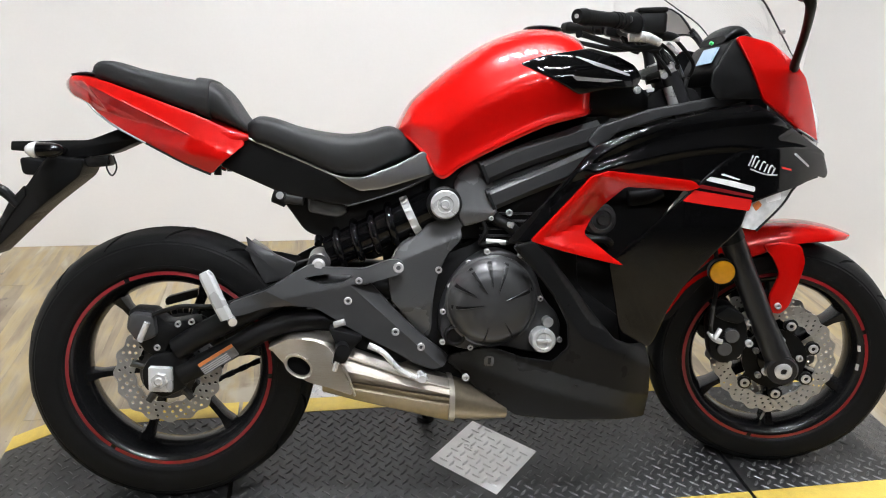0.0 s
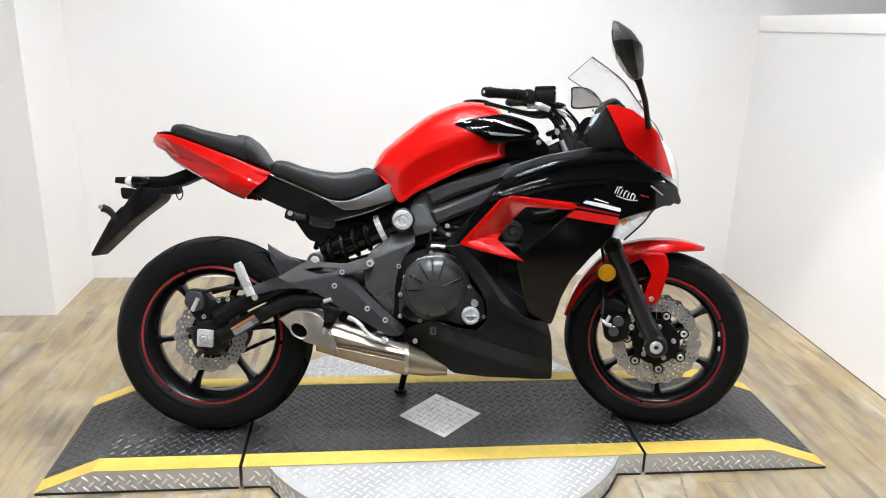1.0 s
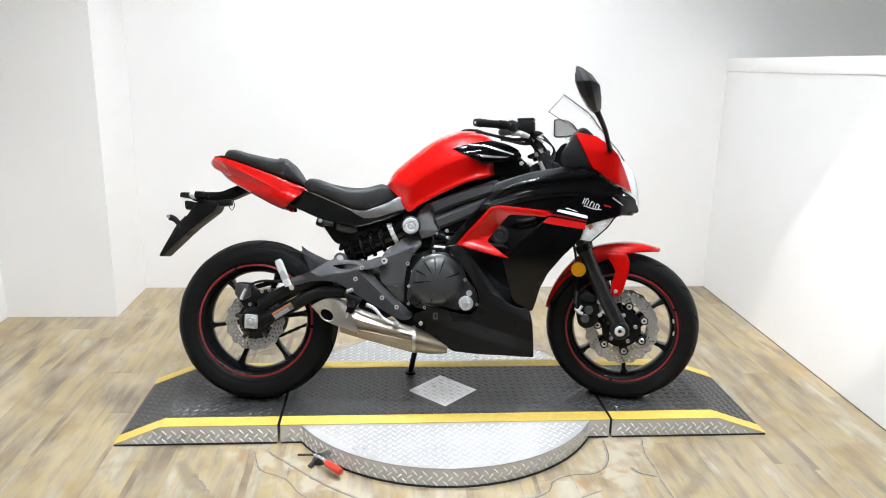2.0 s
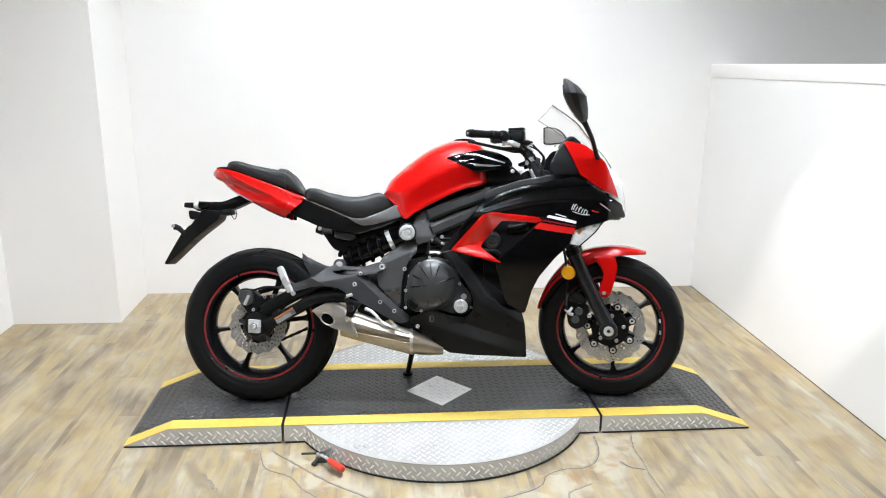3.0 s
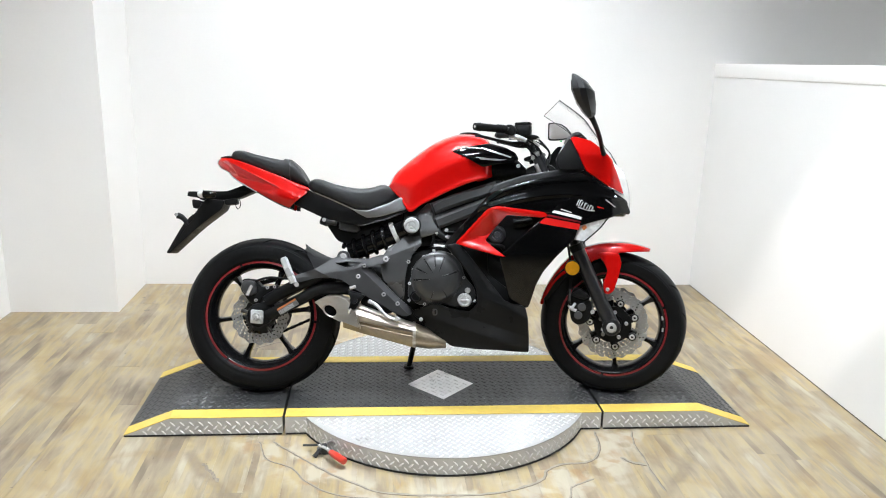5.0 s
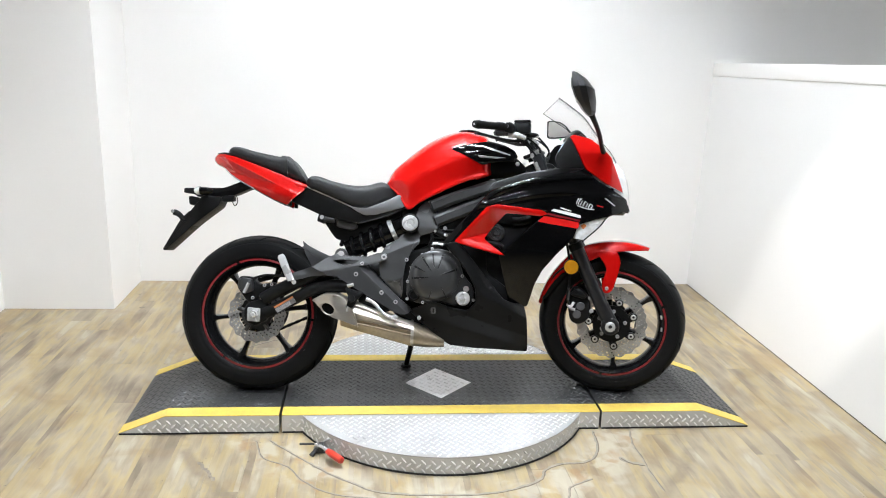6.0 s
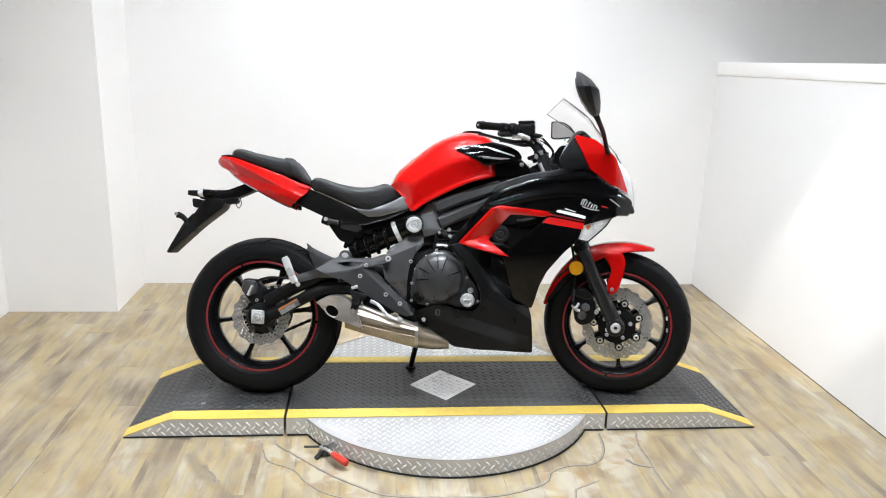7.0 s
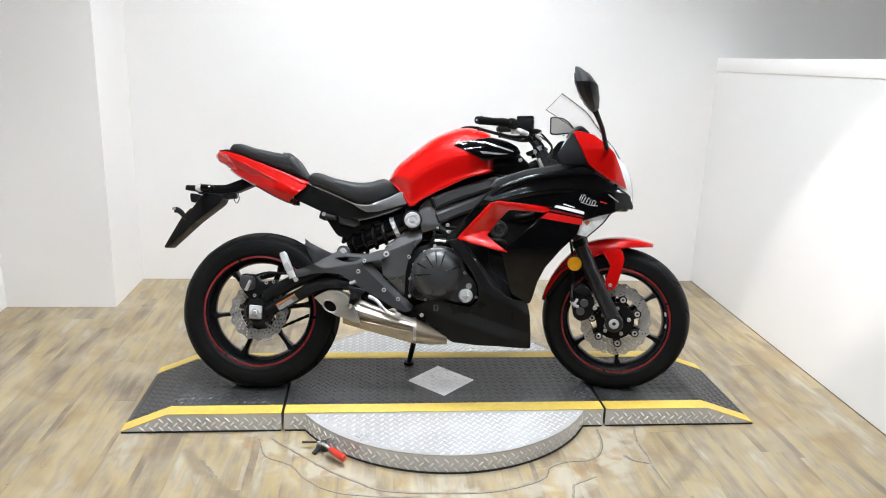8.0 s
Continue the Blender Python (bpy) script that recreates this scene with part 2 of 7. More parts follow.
def add_box(bm, x0, x1, y0, y1, z0, z1, bevel=0.0, seg=2, m=None):
    r = bmesh.ops.create_cube(bm, size=1.0)
    vs = r["verts"]
    for v in vs:
        v.co = Vector((x0 + (v.co.x + 0.5) * (x1 - x0), y0 + (v.co.y + 0.5) * (y1 - y0), z0 + (v.co.z + 0.5) * (z1 - z0)))
    if bevel:
        es = list({e for v in vs for e in v.link_edges})
        r2 = bmesh.ops.bevel(bm, geom=es, offset=bevel, segments=seg, affect="EDGES", profile=0.5)
        vs = list({v for f in r2["faces"] for v in f.verts} | {v for v in vs if v.is_valid})
    if m is not None:
        bmesh.ops.transform(bm, matrix=m, verts=vs)
    return vs


def box(*a, **k):
    bm = bmesh.new()
    add_box(bm, *a, **k)
    return bm


def prism(outline, axis, a, b, bevel=0.0):
    """A closed outline pushed along an axis from a to b. axis 'x': (y, z) outline, 'y': (x, z), 'z': (x, y)."""
    bm = bmesh.new()
    def at(p, k):
        return (k, *p) if axis == "x" else (p[0], k, p[1]) if axis == "y" else (*p, k)
    va = [bm.verts.new(at(p, a)) for p in outline]
    vb = [bm.verts.new(at(p, b)) for p in outline]
    bm.faces.new(va)
    bm.faces.new(vb[::-1])
    n = len(outline)
    for i in range(n):
        bm.faces.new((va[i], vb[i], vb[(i + 1) % n], va[(i + 1) % n]))
    if bevel:
        bmesh.ops.recalc_face_normals(bm, faces=bm.faces)
        bmesh.ops.bevel(bm, geom=[e for e in bm.edges], offset=bevel, segments=2, affect="EDGES", profile=0.5)
    return bm


# ---- room ----
def wall(name, x0, x1, y0, y1, z0, z1, label):
    return tagged(part(name, box(x0, x1, y0, y1, z0, z1), WALL, None, smooth=0), label, "wall", kind="structure")


H = 3.5
wall("wall_north", -1.655, 6.6, 1.868, 2.02, 0, H, "smooth white painted back wall of the display bay")
wall("wall_pier", -2.22, -1.655, 1.366, 2.02, 0, H, "white painted projecting pier beside the display bay")
wall("wall_west", -2.40, -2.22, -1.9, 2.02, 0, H, "white painted side wall running past the pier")
BACK = -9.0
# unseen walls added to close the room, set dark to keep reflections low
for nm, x0, x1, y0, y1, lab in (("wall_west_showroom", -2.40, -2.22, BACK, -1.9, "unseen dark grey side wall that keeps reflections dim"), ("wall_east", 6.6, 6.75, BACK, 2.02, "unseen dark grey far wall that keeps reflections dim"),
                                ("wall_south", -2.40, 6.75, BACK - 0.15, BACK, "unseen dark grey end wall that keeps reflections dim")):
    tagged(part(nm, box(x0, x1, y0, y1, 0, H), GREYWALL, None, smooth=0), lab, "wall", kind="structure")
low = tagged(part("wall_partition", box(-2.45, 0, -0.12, 0, -0.06, 1.326), PARTITION, smooth=0), "white painted waist-high partition with a thick cap", "wall", kind="structure")
low.matrix_world = pose(1.786, 1.866, 0, 0, 0, 89.0) @ pose(0, 0, 0.002, 0, 1.2, 0)
cap = tagged(part("trim_partition_cap", box(-2.45, 0, -0.13, 0.005, 1.325, 1.402, bevel=0.004), WALL), "thick white painted cap board on the partition", "trim", kind="structure")
cap.matrix_world = pose(1.786, 1.866, 0, 0, 0, 89.0) @ pose(0, 0, 0.002, 0, 1.2, 0)
# unseen ceiling, darkened to hold down its reflection in the paint
tagged(part("ceiling", box(-2.40, 6.75, BACK - 0.15, 2.02, H, H + 0.1), CEIL, smooth=0), "unseen ceiling, dark grey to keep reflections low", "ceiling", kind="structure")

# dark strip painted for the joint and shadow where the partition meets the floor
JOINT = mat("joint_shadow_strip", (0.13, 0.105, 0.08), 0.8, vary=0.5, scale=14)
edge_line = tagged(part("trim_partition_joint", box(-2.45, 0, -0.001, 0.003, 0.0, 0.004, bevel=0.0008), JOINT), "dark strip for the joint and its shadow along the partition foot", "trim", kind="structure")
edge_line.matrix_world = pose(1.786, 1.866, 0, 0, 0, 89.0)

base = tagged(part("floor", box(-2.40, 6.75, BACK - 0.15, 2.02, -0.12, -0.0065), GLUE, smooth=0), "pale washed oak plank floor with scuffs and cracks", "floor", kind="structure")

# strip lamps, with added shades and louvres that dim the upper walls and corners
def strip_lamp(x, y):
    t = thing("ceiling_light", "white ceiling batten with four glowing bulbs and added shades and louvres", "ceiling light", "ceiling strip lamps",
              pose(x, y, H))
    part("housing", box(-0.41, 0.41, -0.075, 0.075, -0.050, -0.001, bevel=0.008), LAMPBODY, t)
    for y in (-1, 1):
        part("side_shade", box(-0.41, 0.41, min(y * 0.085, y * 0.093), max(y * 0.085, y * 0.093), -0.138, -0.020, bevel=0.002), LAMPBODY, t, "white side shade added to dim the upper walls")
    for x in (-0.418, -0.204, -0.004, 0.196, 0.410):
        part("louvre", box(x, x + 0.008, -0.0845, 0.0845, -0.172, -0.051, bevel=0.002), LAMPBODY, t, "white cross louvre added to dim the wall corners")
    for k in range(4):
        bm = bmesh.new()
        bmesh.ops.create_cone(bm, cap_ends=True, segments=24, radius1=0.042, radius2=0.050, depth=0.03, matrix=Matrix.Translation((-0.3 + 0.2 * k, 0, -0.0655)))
        part("bulb", bm, DIFFUSER, t, "glowing round bulb")


# the last strip is added beyond the partition to lighten the wall there
for lx, ly in [(-0.46, 0.62), (0.40, 0.62), (-0.46, -0.55), (0.40, -0.55), (-0.46, -2.9), (0.40, -2.9), (3.5, -0.1)]:
    strip_lamp(lx, ly)

# unseen spot lamp added to make the bright patch on the partition
spot_at, spot_to = Vector((0.35, -1.75, 3.30)), Vector((1.77, 0.26, 0.76))
wash = thing("added_spot", "unseen spot lamp added for the bright patch on the partition", "spot lamp", m=look(spot_at, spot_to))
bm = bmesh.new()
bmesh.ops.create_cone(bm, cap_ends=False, segments=24, radius1=0.045, radius2=0.035, depth=0.12, matrix=Matrix.Translation((0, 0, 0.03)))
part("shade", bm, LAMPBODY, wash)
part("stem", box(-0.008, 0.008, -0.008, 0.008, 0.09, 0.30, bevel=0.002), LAMPBODY, wash)
beam = bpy.data.lights.new("spot_beam", "SPOT")
beam.energy, beam.spot_size, beam.spot_blend, beam.shadow_soft_size = SPOT, radians(15.0), 0.50, 0.03
beam.color = (1.0, 0.97, 0.93)
new("spot_beam", beam).parent = wash

# ---- turntable and ramps ----
TOP = 0.074
rng = random.Random(4)


def lozenge(bm, x, y, ang, length, width, height, place):
    """One raised tread of checker plate; place() maps (a, b, h) to the surface."""
    ca, sa = math.cos(ang), math.sin(ang)
    pts = []
    for a, b, h in ((-1, 0, 0), (-0.4, -1, 0), (0.4, -1, 0), (1, 0, 0), (0.4, 1, 0), (-0.4, 1, 0), (-0.55, 0, 1), (0.55, 0, 1)):
        p, q = a * length / 2, b * width / 2
        pts.append(bm.verts.new(place(x + p * ca - q * sa, y + p * sa + q * ca, h * height)))
    for f in ((0, 1, 6), (1, 2, 7, 6), (2, 3, 7), (3, 4, 7), (4, 5, 6, 7), (5, 0, 6)):
        bm.faces.new([pts[i] for i in f])


def tread(inside, x0, x1, y0, y1, place, pitch=0.0245, height=0.0026):
    """Checker plate: crossed lozenges on a lattice turned by 45 degrees, each row leaning one way, the next row the other."""
    bm = bmesh.new()
    row = pitch * 0.7071
    for j in range(int((y1 - y0) / row) + 1):
        for i in range(int((x1 - x0) / (2 * row)) + 2):
            x, y = x0 + (2 * i + j % 2) * row, y0 + j * row
            if x < x1 and inside(x, y):
                lozenge(bm, x, y, radians(45 if j % 2 else -45), pitch * 1.12, 0.0074, height, place)
    return bm


def platform(name, x0, x1, slope0, slope1, label):
    """One section of the stand: plates over a frame; slope0, slope1: how far the ends slope down to the floor."""
    t = thing(name, label, "platform", "platform sections")
    y0, y1 = -0.008, 0.558
    fa, fb = x0 + slope0, x1 - slope1
    def height(x):
        if x < fa:
            return 0.006 + (TOP - 0.006) * (x - x0) / slope0
        if x > fb:
            return 0.006 + (TOP - 0.006) * (x1 - x) / slope1
        return TOP
    prof = [(x0, 0.004)] + ([(x0, 0.006)] if slope0 else []) + [(fa, TOP)] + [(fb, TOP)] + ([(x1, 0.006)] if slope1 else []) + [(x1, 0.004)]
    prof = [p for i, p in enumerate(prof) if p not in prof[:i]]
    part("deck", prism(prof, "y", y0 + 0.004, y1 - 0.004), BLACKPLATE, t, "black painted checker plate deck", smooth=0)
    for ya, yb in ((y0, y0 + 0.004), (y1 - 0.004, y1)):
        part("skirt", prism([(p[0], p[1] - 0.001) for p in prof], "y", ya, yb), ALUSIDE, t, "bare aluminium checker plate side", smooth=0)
    for ya, yb in ((y0 - 0.001, y0 + 0.066), (y1 - 0.062, y1 + 0.001)):
        up = [(x, height(x)) for x in [x0] * 1 + ([fa] if slope0 else []) + ([fb] if slope1 else []) + [x1]]
        ol = [(x, z + 0.0012) for x, z in up] + [(x, z - 0.001) for x, z in reversed(up)]
        part("edge_stripe", prism(ol, "y", ya, yb), YELLOW, t, "scuffed yellow painted edge stripe", smooth=0)
    def inside(x, y):
        return x0 + 0.012 < x < x1 - 0.012 and not (abs(x - 0.012) + abs(y - 0.264) * 0.97 < 0.148)
    def place(x, y, h):
        return (x, y, height(x) + 0.0003 + h)
    tr = part("tread", tread(inside, x0 + 0.01, x1 - 0.01, y0 + 0.075, y1 - 0.07, place, height=0.0024), WORN, t, "worn black raised treads", smooth=0)
    tagged(tr, kind="stuff")
    def place2(x, z, h):
        return (x, y0 - 0.0002 - h, z)
    def inside2(x, z):
        return 0.010 < z < height(x) - 0.010 and x0 + 0.01 < x < x1 - 0.01
    tr = part("skirt_tread", tread(inside2, x0 + 0.01, x1 - 0.01, 0.0145, TOP, place2, height=0.0032), ALUTREAD, t, smooth=0)
    tagged(tr, kind="stuff")
    part("rubber_foot", box(x0 + 0.003, x1 - 0.003, y0 - 0.003, y1 + 0.002, 0.0, 0.006), RUBBERSTRIP, t, "black rubber strip under the edge", smooth=0)
    return t


platform("ramp_section", -1.21, -0.618, 0.172, 0, "black checker plate ramp end with yellow edges on the floor")
mid = platform("platform_section", -0.608, 0.632, 0, 0, "black checker plate centre deck with yellow edges over the turntable")
platform("ramp_section", 0.642, 1.256, 0, 0.20, "black checker plate ramp end with yellow edges on the floor")

# bare metal diamond let into the centre deck
DX, DY = 0.012, 0.264
dia = [(DX - 0.14, DY), (DX, DY - 0.144), (DX + 0.14, DY), (DX, DY + 0.144)]
part("diamond_inlay", prism(dia, "z", TOP - 0.002, TOP + 0.0012), ALUTREAD, mid, "bare aluminium diamond in the black deck", smooth=0)
tr = part("diamond_tread", tread(lambda x, y: abs(x - DX) + abs(y - DY) * 0.97 < 0.128, DX - 0.14, DX + 0.14, DY - 0.145, DY + 0.145,
                                 lambda x, y, h: (x, y, TOP + 0.0013 + h)), ALUTREAD, mid, smooth=0)
tagged(tr, kind="stuff")

# round turntable plate
TX, TY, TR = 0.012, 0.292, 0.617
spinner = thing("turntable", "round bare aluminium checker plate turntable under the black deck", "turntable")


def disc(r, z0, z1, seg=96):
    bm = bmesh.new()
    bmesh.ops.create_cone(bm, cap_ends=True, segments=seg, radius1=r, radius2=r, depth=z1 - z0, matrix=Matrix.Translation((TX, TY, (z0 + z1) / 2)))
    return bm


def turned_band(r, z0, z1, seg=96):
    """An upright hoop, 3 mm thick."""
    bm = bmesh.new()
    rows = [[bm.verts.new((TX + q * math.cos(math.tau * i / seg), TY + q * math.sin(math.tau * i / seg), z)) for i in range(seg)] for q, z in ((r, z0), (r, z1), (r - 0.0028, z1), (r - 0.0028, z0))]
    for a, b in zip(rows, rows[1:] + rows[:1]):
        for i in range(seg):
            bm.faces.new((a[i], a[(i + 1) % seg], b[(i + 1) % seg], b[i]))
    bmesh.ops.recalc_face_normals(bm, faces=bm.faces)
    return bm


part("plate", disc(TR - 0.003, 0.008, TOP - 0.004), ALU, spinner, smooth=30)
part("rim_band", turned_band(TR, 0.006, TOP - 0.005), ALUSIDE, spinner, "aluminium rim band, coloured lighter for the light on it", smooth=30)
part("rubber_foot", disc(TR + 0.004, 0.0, 0.006), RUBBERSTRIP, spinner, "black rubber strip under the rim", smooth=30)
bm = bmesh.new()
for i in range(96):
    a0, a1 = math.tau * i / 96, math.tau * (i + 1) / 96
    for r0, r1, z0, z1 in ((TR - 0.002, TR + 0.0015, TOP - 0.006, TOP - 0.002),):
        q = [bm.verts.new((TX + r * math.cos(a), TY + r * math.sin(a), z)) for a in (a0, a1) for r, z in ((r0, z0), (r1, z0), (r1, z1), (r0, z1))]
        for f in ((1, 2, 6, 5), (2, 3, 7, 6)):
            bm.faces.new([q[k] for k in f])
part("rim_lip", bm, ALU, spinner, "polished rim edge", smooth=60)
def on_disc(x, y):
    return math.hypot(x - TX, y - TY) < TR - 0.014 and not (-0.02 < y < 0.57 and abs(x) < 0.64)
tr = part("tread", tread(on_disc, TX - TR, TX + TR, TY - TR, TY + TR, lambda x, y, h: (x, y, TOP - 0.0038 + h), height=0.0034), ALUTREAD, spinner, smooth=0)
tagged(tr, kind="stuff")
def rim_place(s, z, h):
    a = s / TR
    r = TR + 0.0002 + h
    return (TX + r * math.cos(a), TY + r * math.sin(a), z)
tr = part("rim_tread", tread(lambda s, z: z < TOP - 0.012, 0, math.tau * TR - 0.01, 0.0145, TOP, rim_place, height=0.0032), ALUTREAD, spinner, smooth=0)
tagged(tr, kind="stuff")

# ---- motorcycle ----
RED = mat("red_gloss_paint", (0.53, 0.0044, 0.003), 0.24, metal=0.15, vary=0.08, scale=5, coat=0.6, bump=0.01, bump_scale=300, rough_vary=0.03, spec=0.2)
GLOSSBLACK = mat("black_gloss_paint", (0.0028, 0.0028, 0.0030), 0.045, vary=0.2, scale=6, rough_vary=0.015, spec=0.30)
SATIN = mat("satin_charcoal_casting", (0.037, 0.037, 0.038), 0.30, vary=0.25, scale=12, bump=0.10, bump_scale=500, rough_vary=0.06)
RAILGREY = mat("satin_grey_frame_paint", (0.028, 0.028, 0.029), 0.38, metal=0.1, vary=0.15, scale=9, bump=0.04, bump_scale=400)
FRAMEGREY = mat("satin_silver_grey_frame", (0.082, 0.082, 0.084), 0.26, metal=0.3, vary=0.15, scale=9, bump=0.05, bump_scale=400)
CASEDARK = mat("dark_casting", (0.028, 0.028, 0.029), 0.38, vary=0.25, scale=12, bump=0.1, bump_scale=500, spec=0.3)
PLASTIC = mat("black_moulded_plastic", (0.006, 0.006, 0.0062), 0.42, vary=0.25, scale=16, bump=0.15, bump_scale=700, spec=0.14)
COWL = mat("black_belly_plastic", (0.007, 0.007, 0.0071), 0.28, vary=0.12, scale=10, bump=0.03, bump_scale=900, spec=0.13, rough_vary=0.03)
VINYL = mat("black_seat_vinyl", (0.016, 0.016, 0.0165), 0.50, vary=0.2, scale=9, bump=0.35, bump_scale=900, spec=0.28)
RUBBER = mat("tyre_rubber", (0.0065, 0.0065, 0.0068), 0.50, vary=0.35, scale=7, bump=0.2, bump_scale=300, spec=0.11)
WHEELBLACK = mat("wheel_gloss_black", (0.006, 0.006, 0.0065), 0.22, vary=0.2, coat=0.14, scale=9, spec=0.2)
STRIPE = mat("red_rim_stripe", (0.20, 0.004, 0.008), 0.35, vary=0.1)
STEEL = mat("brushed_steel", (0.47, 0.445, 0.41), 0.36, metal=0.85, vary=0.25, scale=4, bump=0.25, bump_scale=90, stretch=(1, 8, 8), second=(0.37, 0.325, 0.26), rough_vary=0.1)
HEATED = mat("heat_tinted_steel", (0.33, 0.275, 0.20), 0.38, metal=0.85, vary=0.2, scale=9, bump=0.1, bump_scale=90, second=(0.19, 0.155, 0.11), rough_vary=0.1)
BOLT = mat("bright_zinc_bolt", (0.68, 0.67, 0.66), 0.24, metal=0.5, vary=0.15, scale=60)
FORKBLACK = mat("satin_black_fork", (0.013, 0.013, 0.014), 0.32, vary=0.15, scale=12, spec=0.35)
HOUSING = mat("mirror_housing_black", (0.010, 0.010, 0.011), 0.30, vary=0.2, scale=14, spec=0.35)
SILVER = mat("silver_painted_alloy", (0.58, 0.58, 0.58), 0.28, metal=0.35, vary=0.1, scale=20)
TRIM = mat("metallic_grey_trim", (0.42, 0.42, 0.43), 0.34, metal=1.0, vary=0.1, scale=8, coat=0.3)
DISC = mat("brake_disc_steel", (0.50, 0.50, 0.50), 0.34, metal=0.75, vary=0.2, scale=30, bump=0.05, bump_scale=200)
AMBER = mat("amber_reflector", (0.95, 0.42, 0.02), 0.18, vary=0.15, scale=60, coat=0.8)
LENSRED = mat("red_lamp_lens", (0.62, 0.015, 0.012), 0.10, vary=0.2, scale=30, coat=1.0)
LENSPINK = mat("pale_red_lamp_lens", (0.72, 0.10, 0.085), 0.12, vary=0.35, scale=60, coat=1.0, second=(0.50, 0.03, 0.03))
LENSCLEAR = mat("clear_lamp_lens", (0.84, 0.84, 0.84), 0.12, metal=0.1, vary=0.40, scale=42, coat=1.0)
HEADLENS = mat("bright_headlamp_lens", (0.90, 0.90, 0.90), 0.10, vary=0.18, scale=30, coat=1.0)
SCREEN = glass("clear_tinted_screen", (0.95, 0.955, 0.96), 0.01, 1.10)
MIRROR = mat("mirror_glass", (0.66, 0.67, 0.68), 0.03, metal=1.0, rough_vary=0.01)
WHITEDECAL = mat("white_decal", (0.80, 0.80, 0.80), 0.3, vary=0.05)
REDDECAL = mat("red_decal", (0.60, 0.014, 0.012), 0.22, vary=0.05, coat=0.8)
DARKREDDECAL = mat("dark_red_decal", (0.16, 0.01, 0.012), 0.25, vary=0.1, coat=0.8)
GREYDECAL = mat("silver_decal", (0.40, 0.40, 0.41), 0.3, metal=0.3, vary=0.1)
MARKSILVER = mat("silver_lettering", (0.55, 0.55, 0.56), 0.3, metal=0.2, vary=0.1)
ORANGELABEL = mat("orange_label", (0.62, 0.19, 0.05), 0.45, vary=0.3, scale=80)
GREYLABEL = mat("grey_printed_label", (0.15, 0.145, 0.14), 0.45, vary=0.6, scale=120)
GROOVE = mat("recess_black", (0.002, 0.002, 0.002), 0.9, spec=0.05)
LCD = mat("grey_blue_display", (0.30, 0.42, 0.55), 0.2, vary=0.2)

LEAN, YAW = 15.5, -3.0
BIKE = pose(-0.023, 0.179, TOP + 0.0012, 0, 0, YAW) @ pose(0, 0, 0, -LEAN)
AXIS = Matrix.Translation((0.85, 0, 0)) @ Matrix.Rotation(-radians(15), 4, Vector((-math.sin(radians(25)), 0, math.cos(radians(25))))) @ Matrix.Translation((-0.85, 0, 0))
bike = thing("motorcycle", "red and black sport motorcycle leaning on its stand on the platform", "motorcycle", m=BIKE)


def P3(u, v, w):
    """Forward u, to the machine's right v, up w."""
    return Vector((u, -v, w))


def table(rows):
    """A smooth curve through (x, y) rows."""
    xs, ys = np.array([r[0] for r in rows], float), np.array([r[1] for r in rows], float)
    d = np.diff(ys) / np.diff(xs)
    m = np.concatenate(([d[0]], (d[1:] + d[:-1]) / 2, [d[-1]]))
    for i in range(len(d)):
        if d[i] == 0:
            m[i] = m[i + 1] = 0
    def f(x):
        x = min(max(x, xs[0]), xs[-1])
        i = min(int(np.searchsorted(xs, x, side="right")) - 1, len(xs) - 2)
        h = xs[i + 1] - xs[i]
        t = (x - xs[i]) / h
        return float((2 * t**3 - 3 * t**2 + 1) * ys[i] + (t**3 - 2 * t**2 + t) * h * m[i] + (-2 * t**3 + 3 * t**2) * ys[i + 1] + (t**3 - t**2) * h * m[i + 1])
    return f


def rounded(poly, r, n=3):
    """A closed outline with its corners rounded off."""
    out, k = [], len(poly)
    for i in range(k):
        a, b, c = Vector(poly[i - 1]), Vector(poly[i]), Vector(poly[(i + 1) % k])
        la, lc = (a - b).length, (c - b).length
        q = min(r, la * 0.45, lc * 0.45)
        p, s = b + (a - b) / la * q, b + (c - b) / lc * q
        for j in range(n + 1):
            t = j / n
            out.append((1 - t) ** 2 * p + 2 * t * (1 - t) * b + t * t * s)
    return out


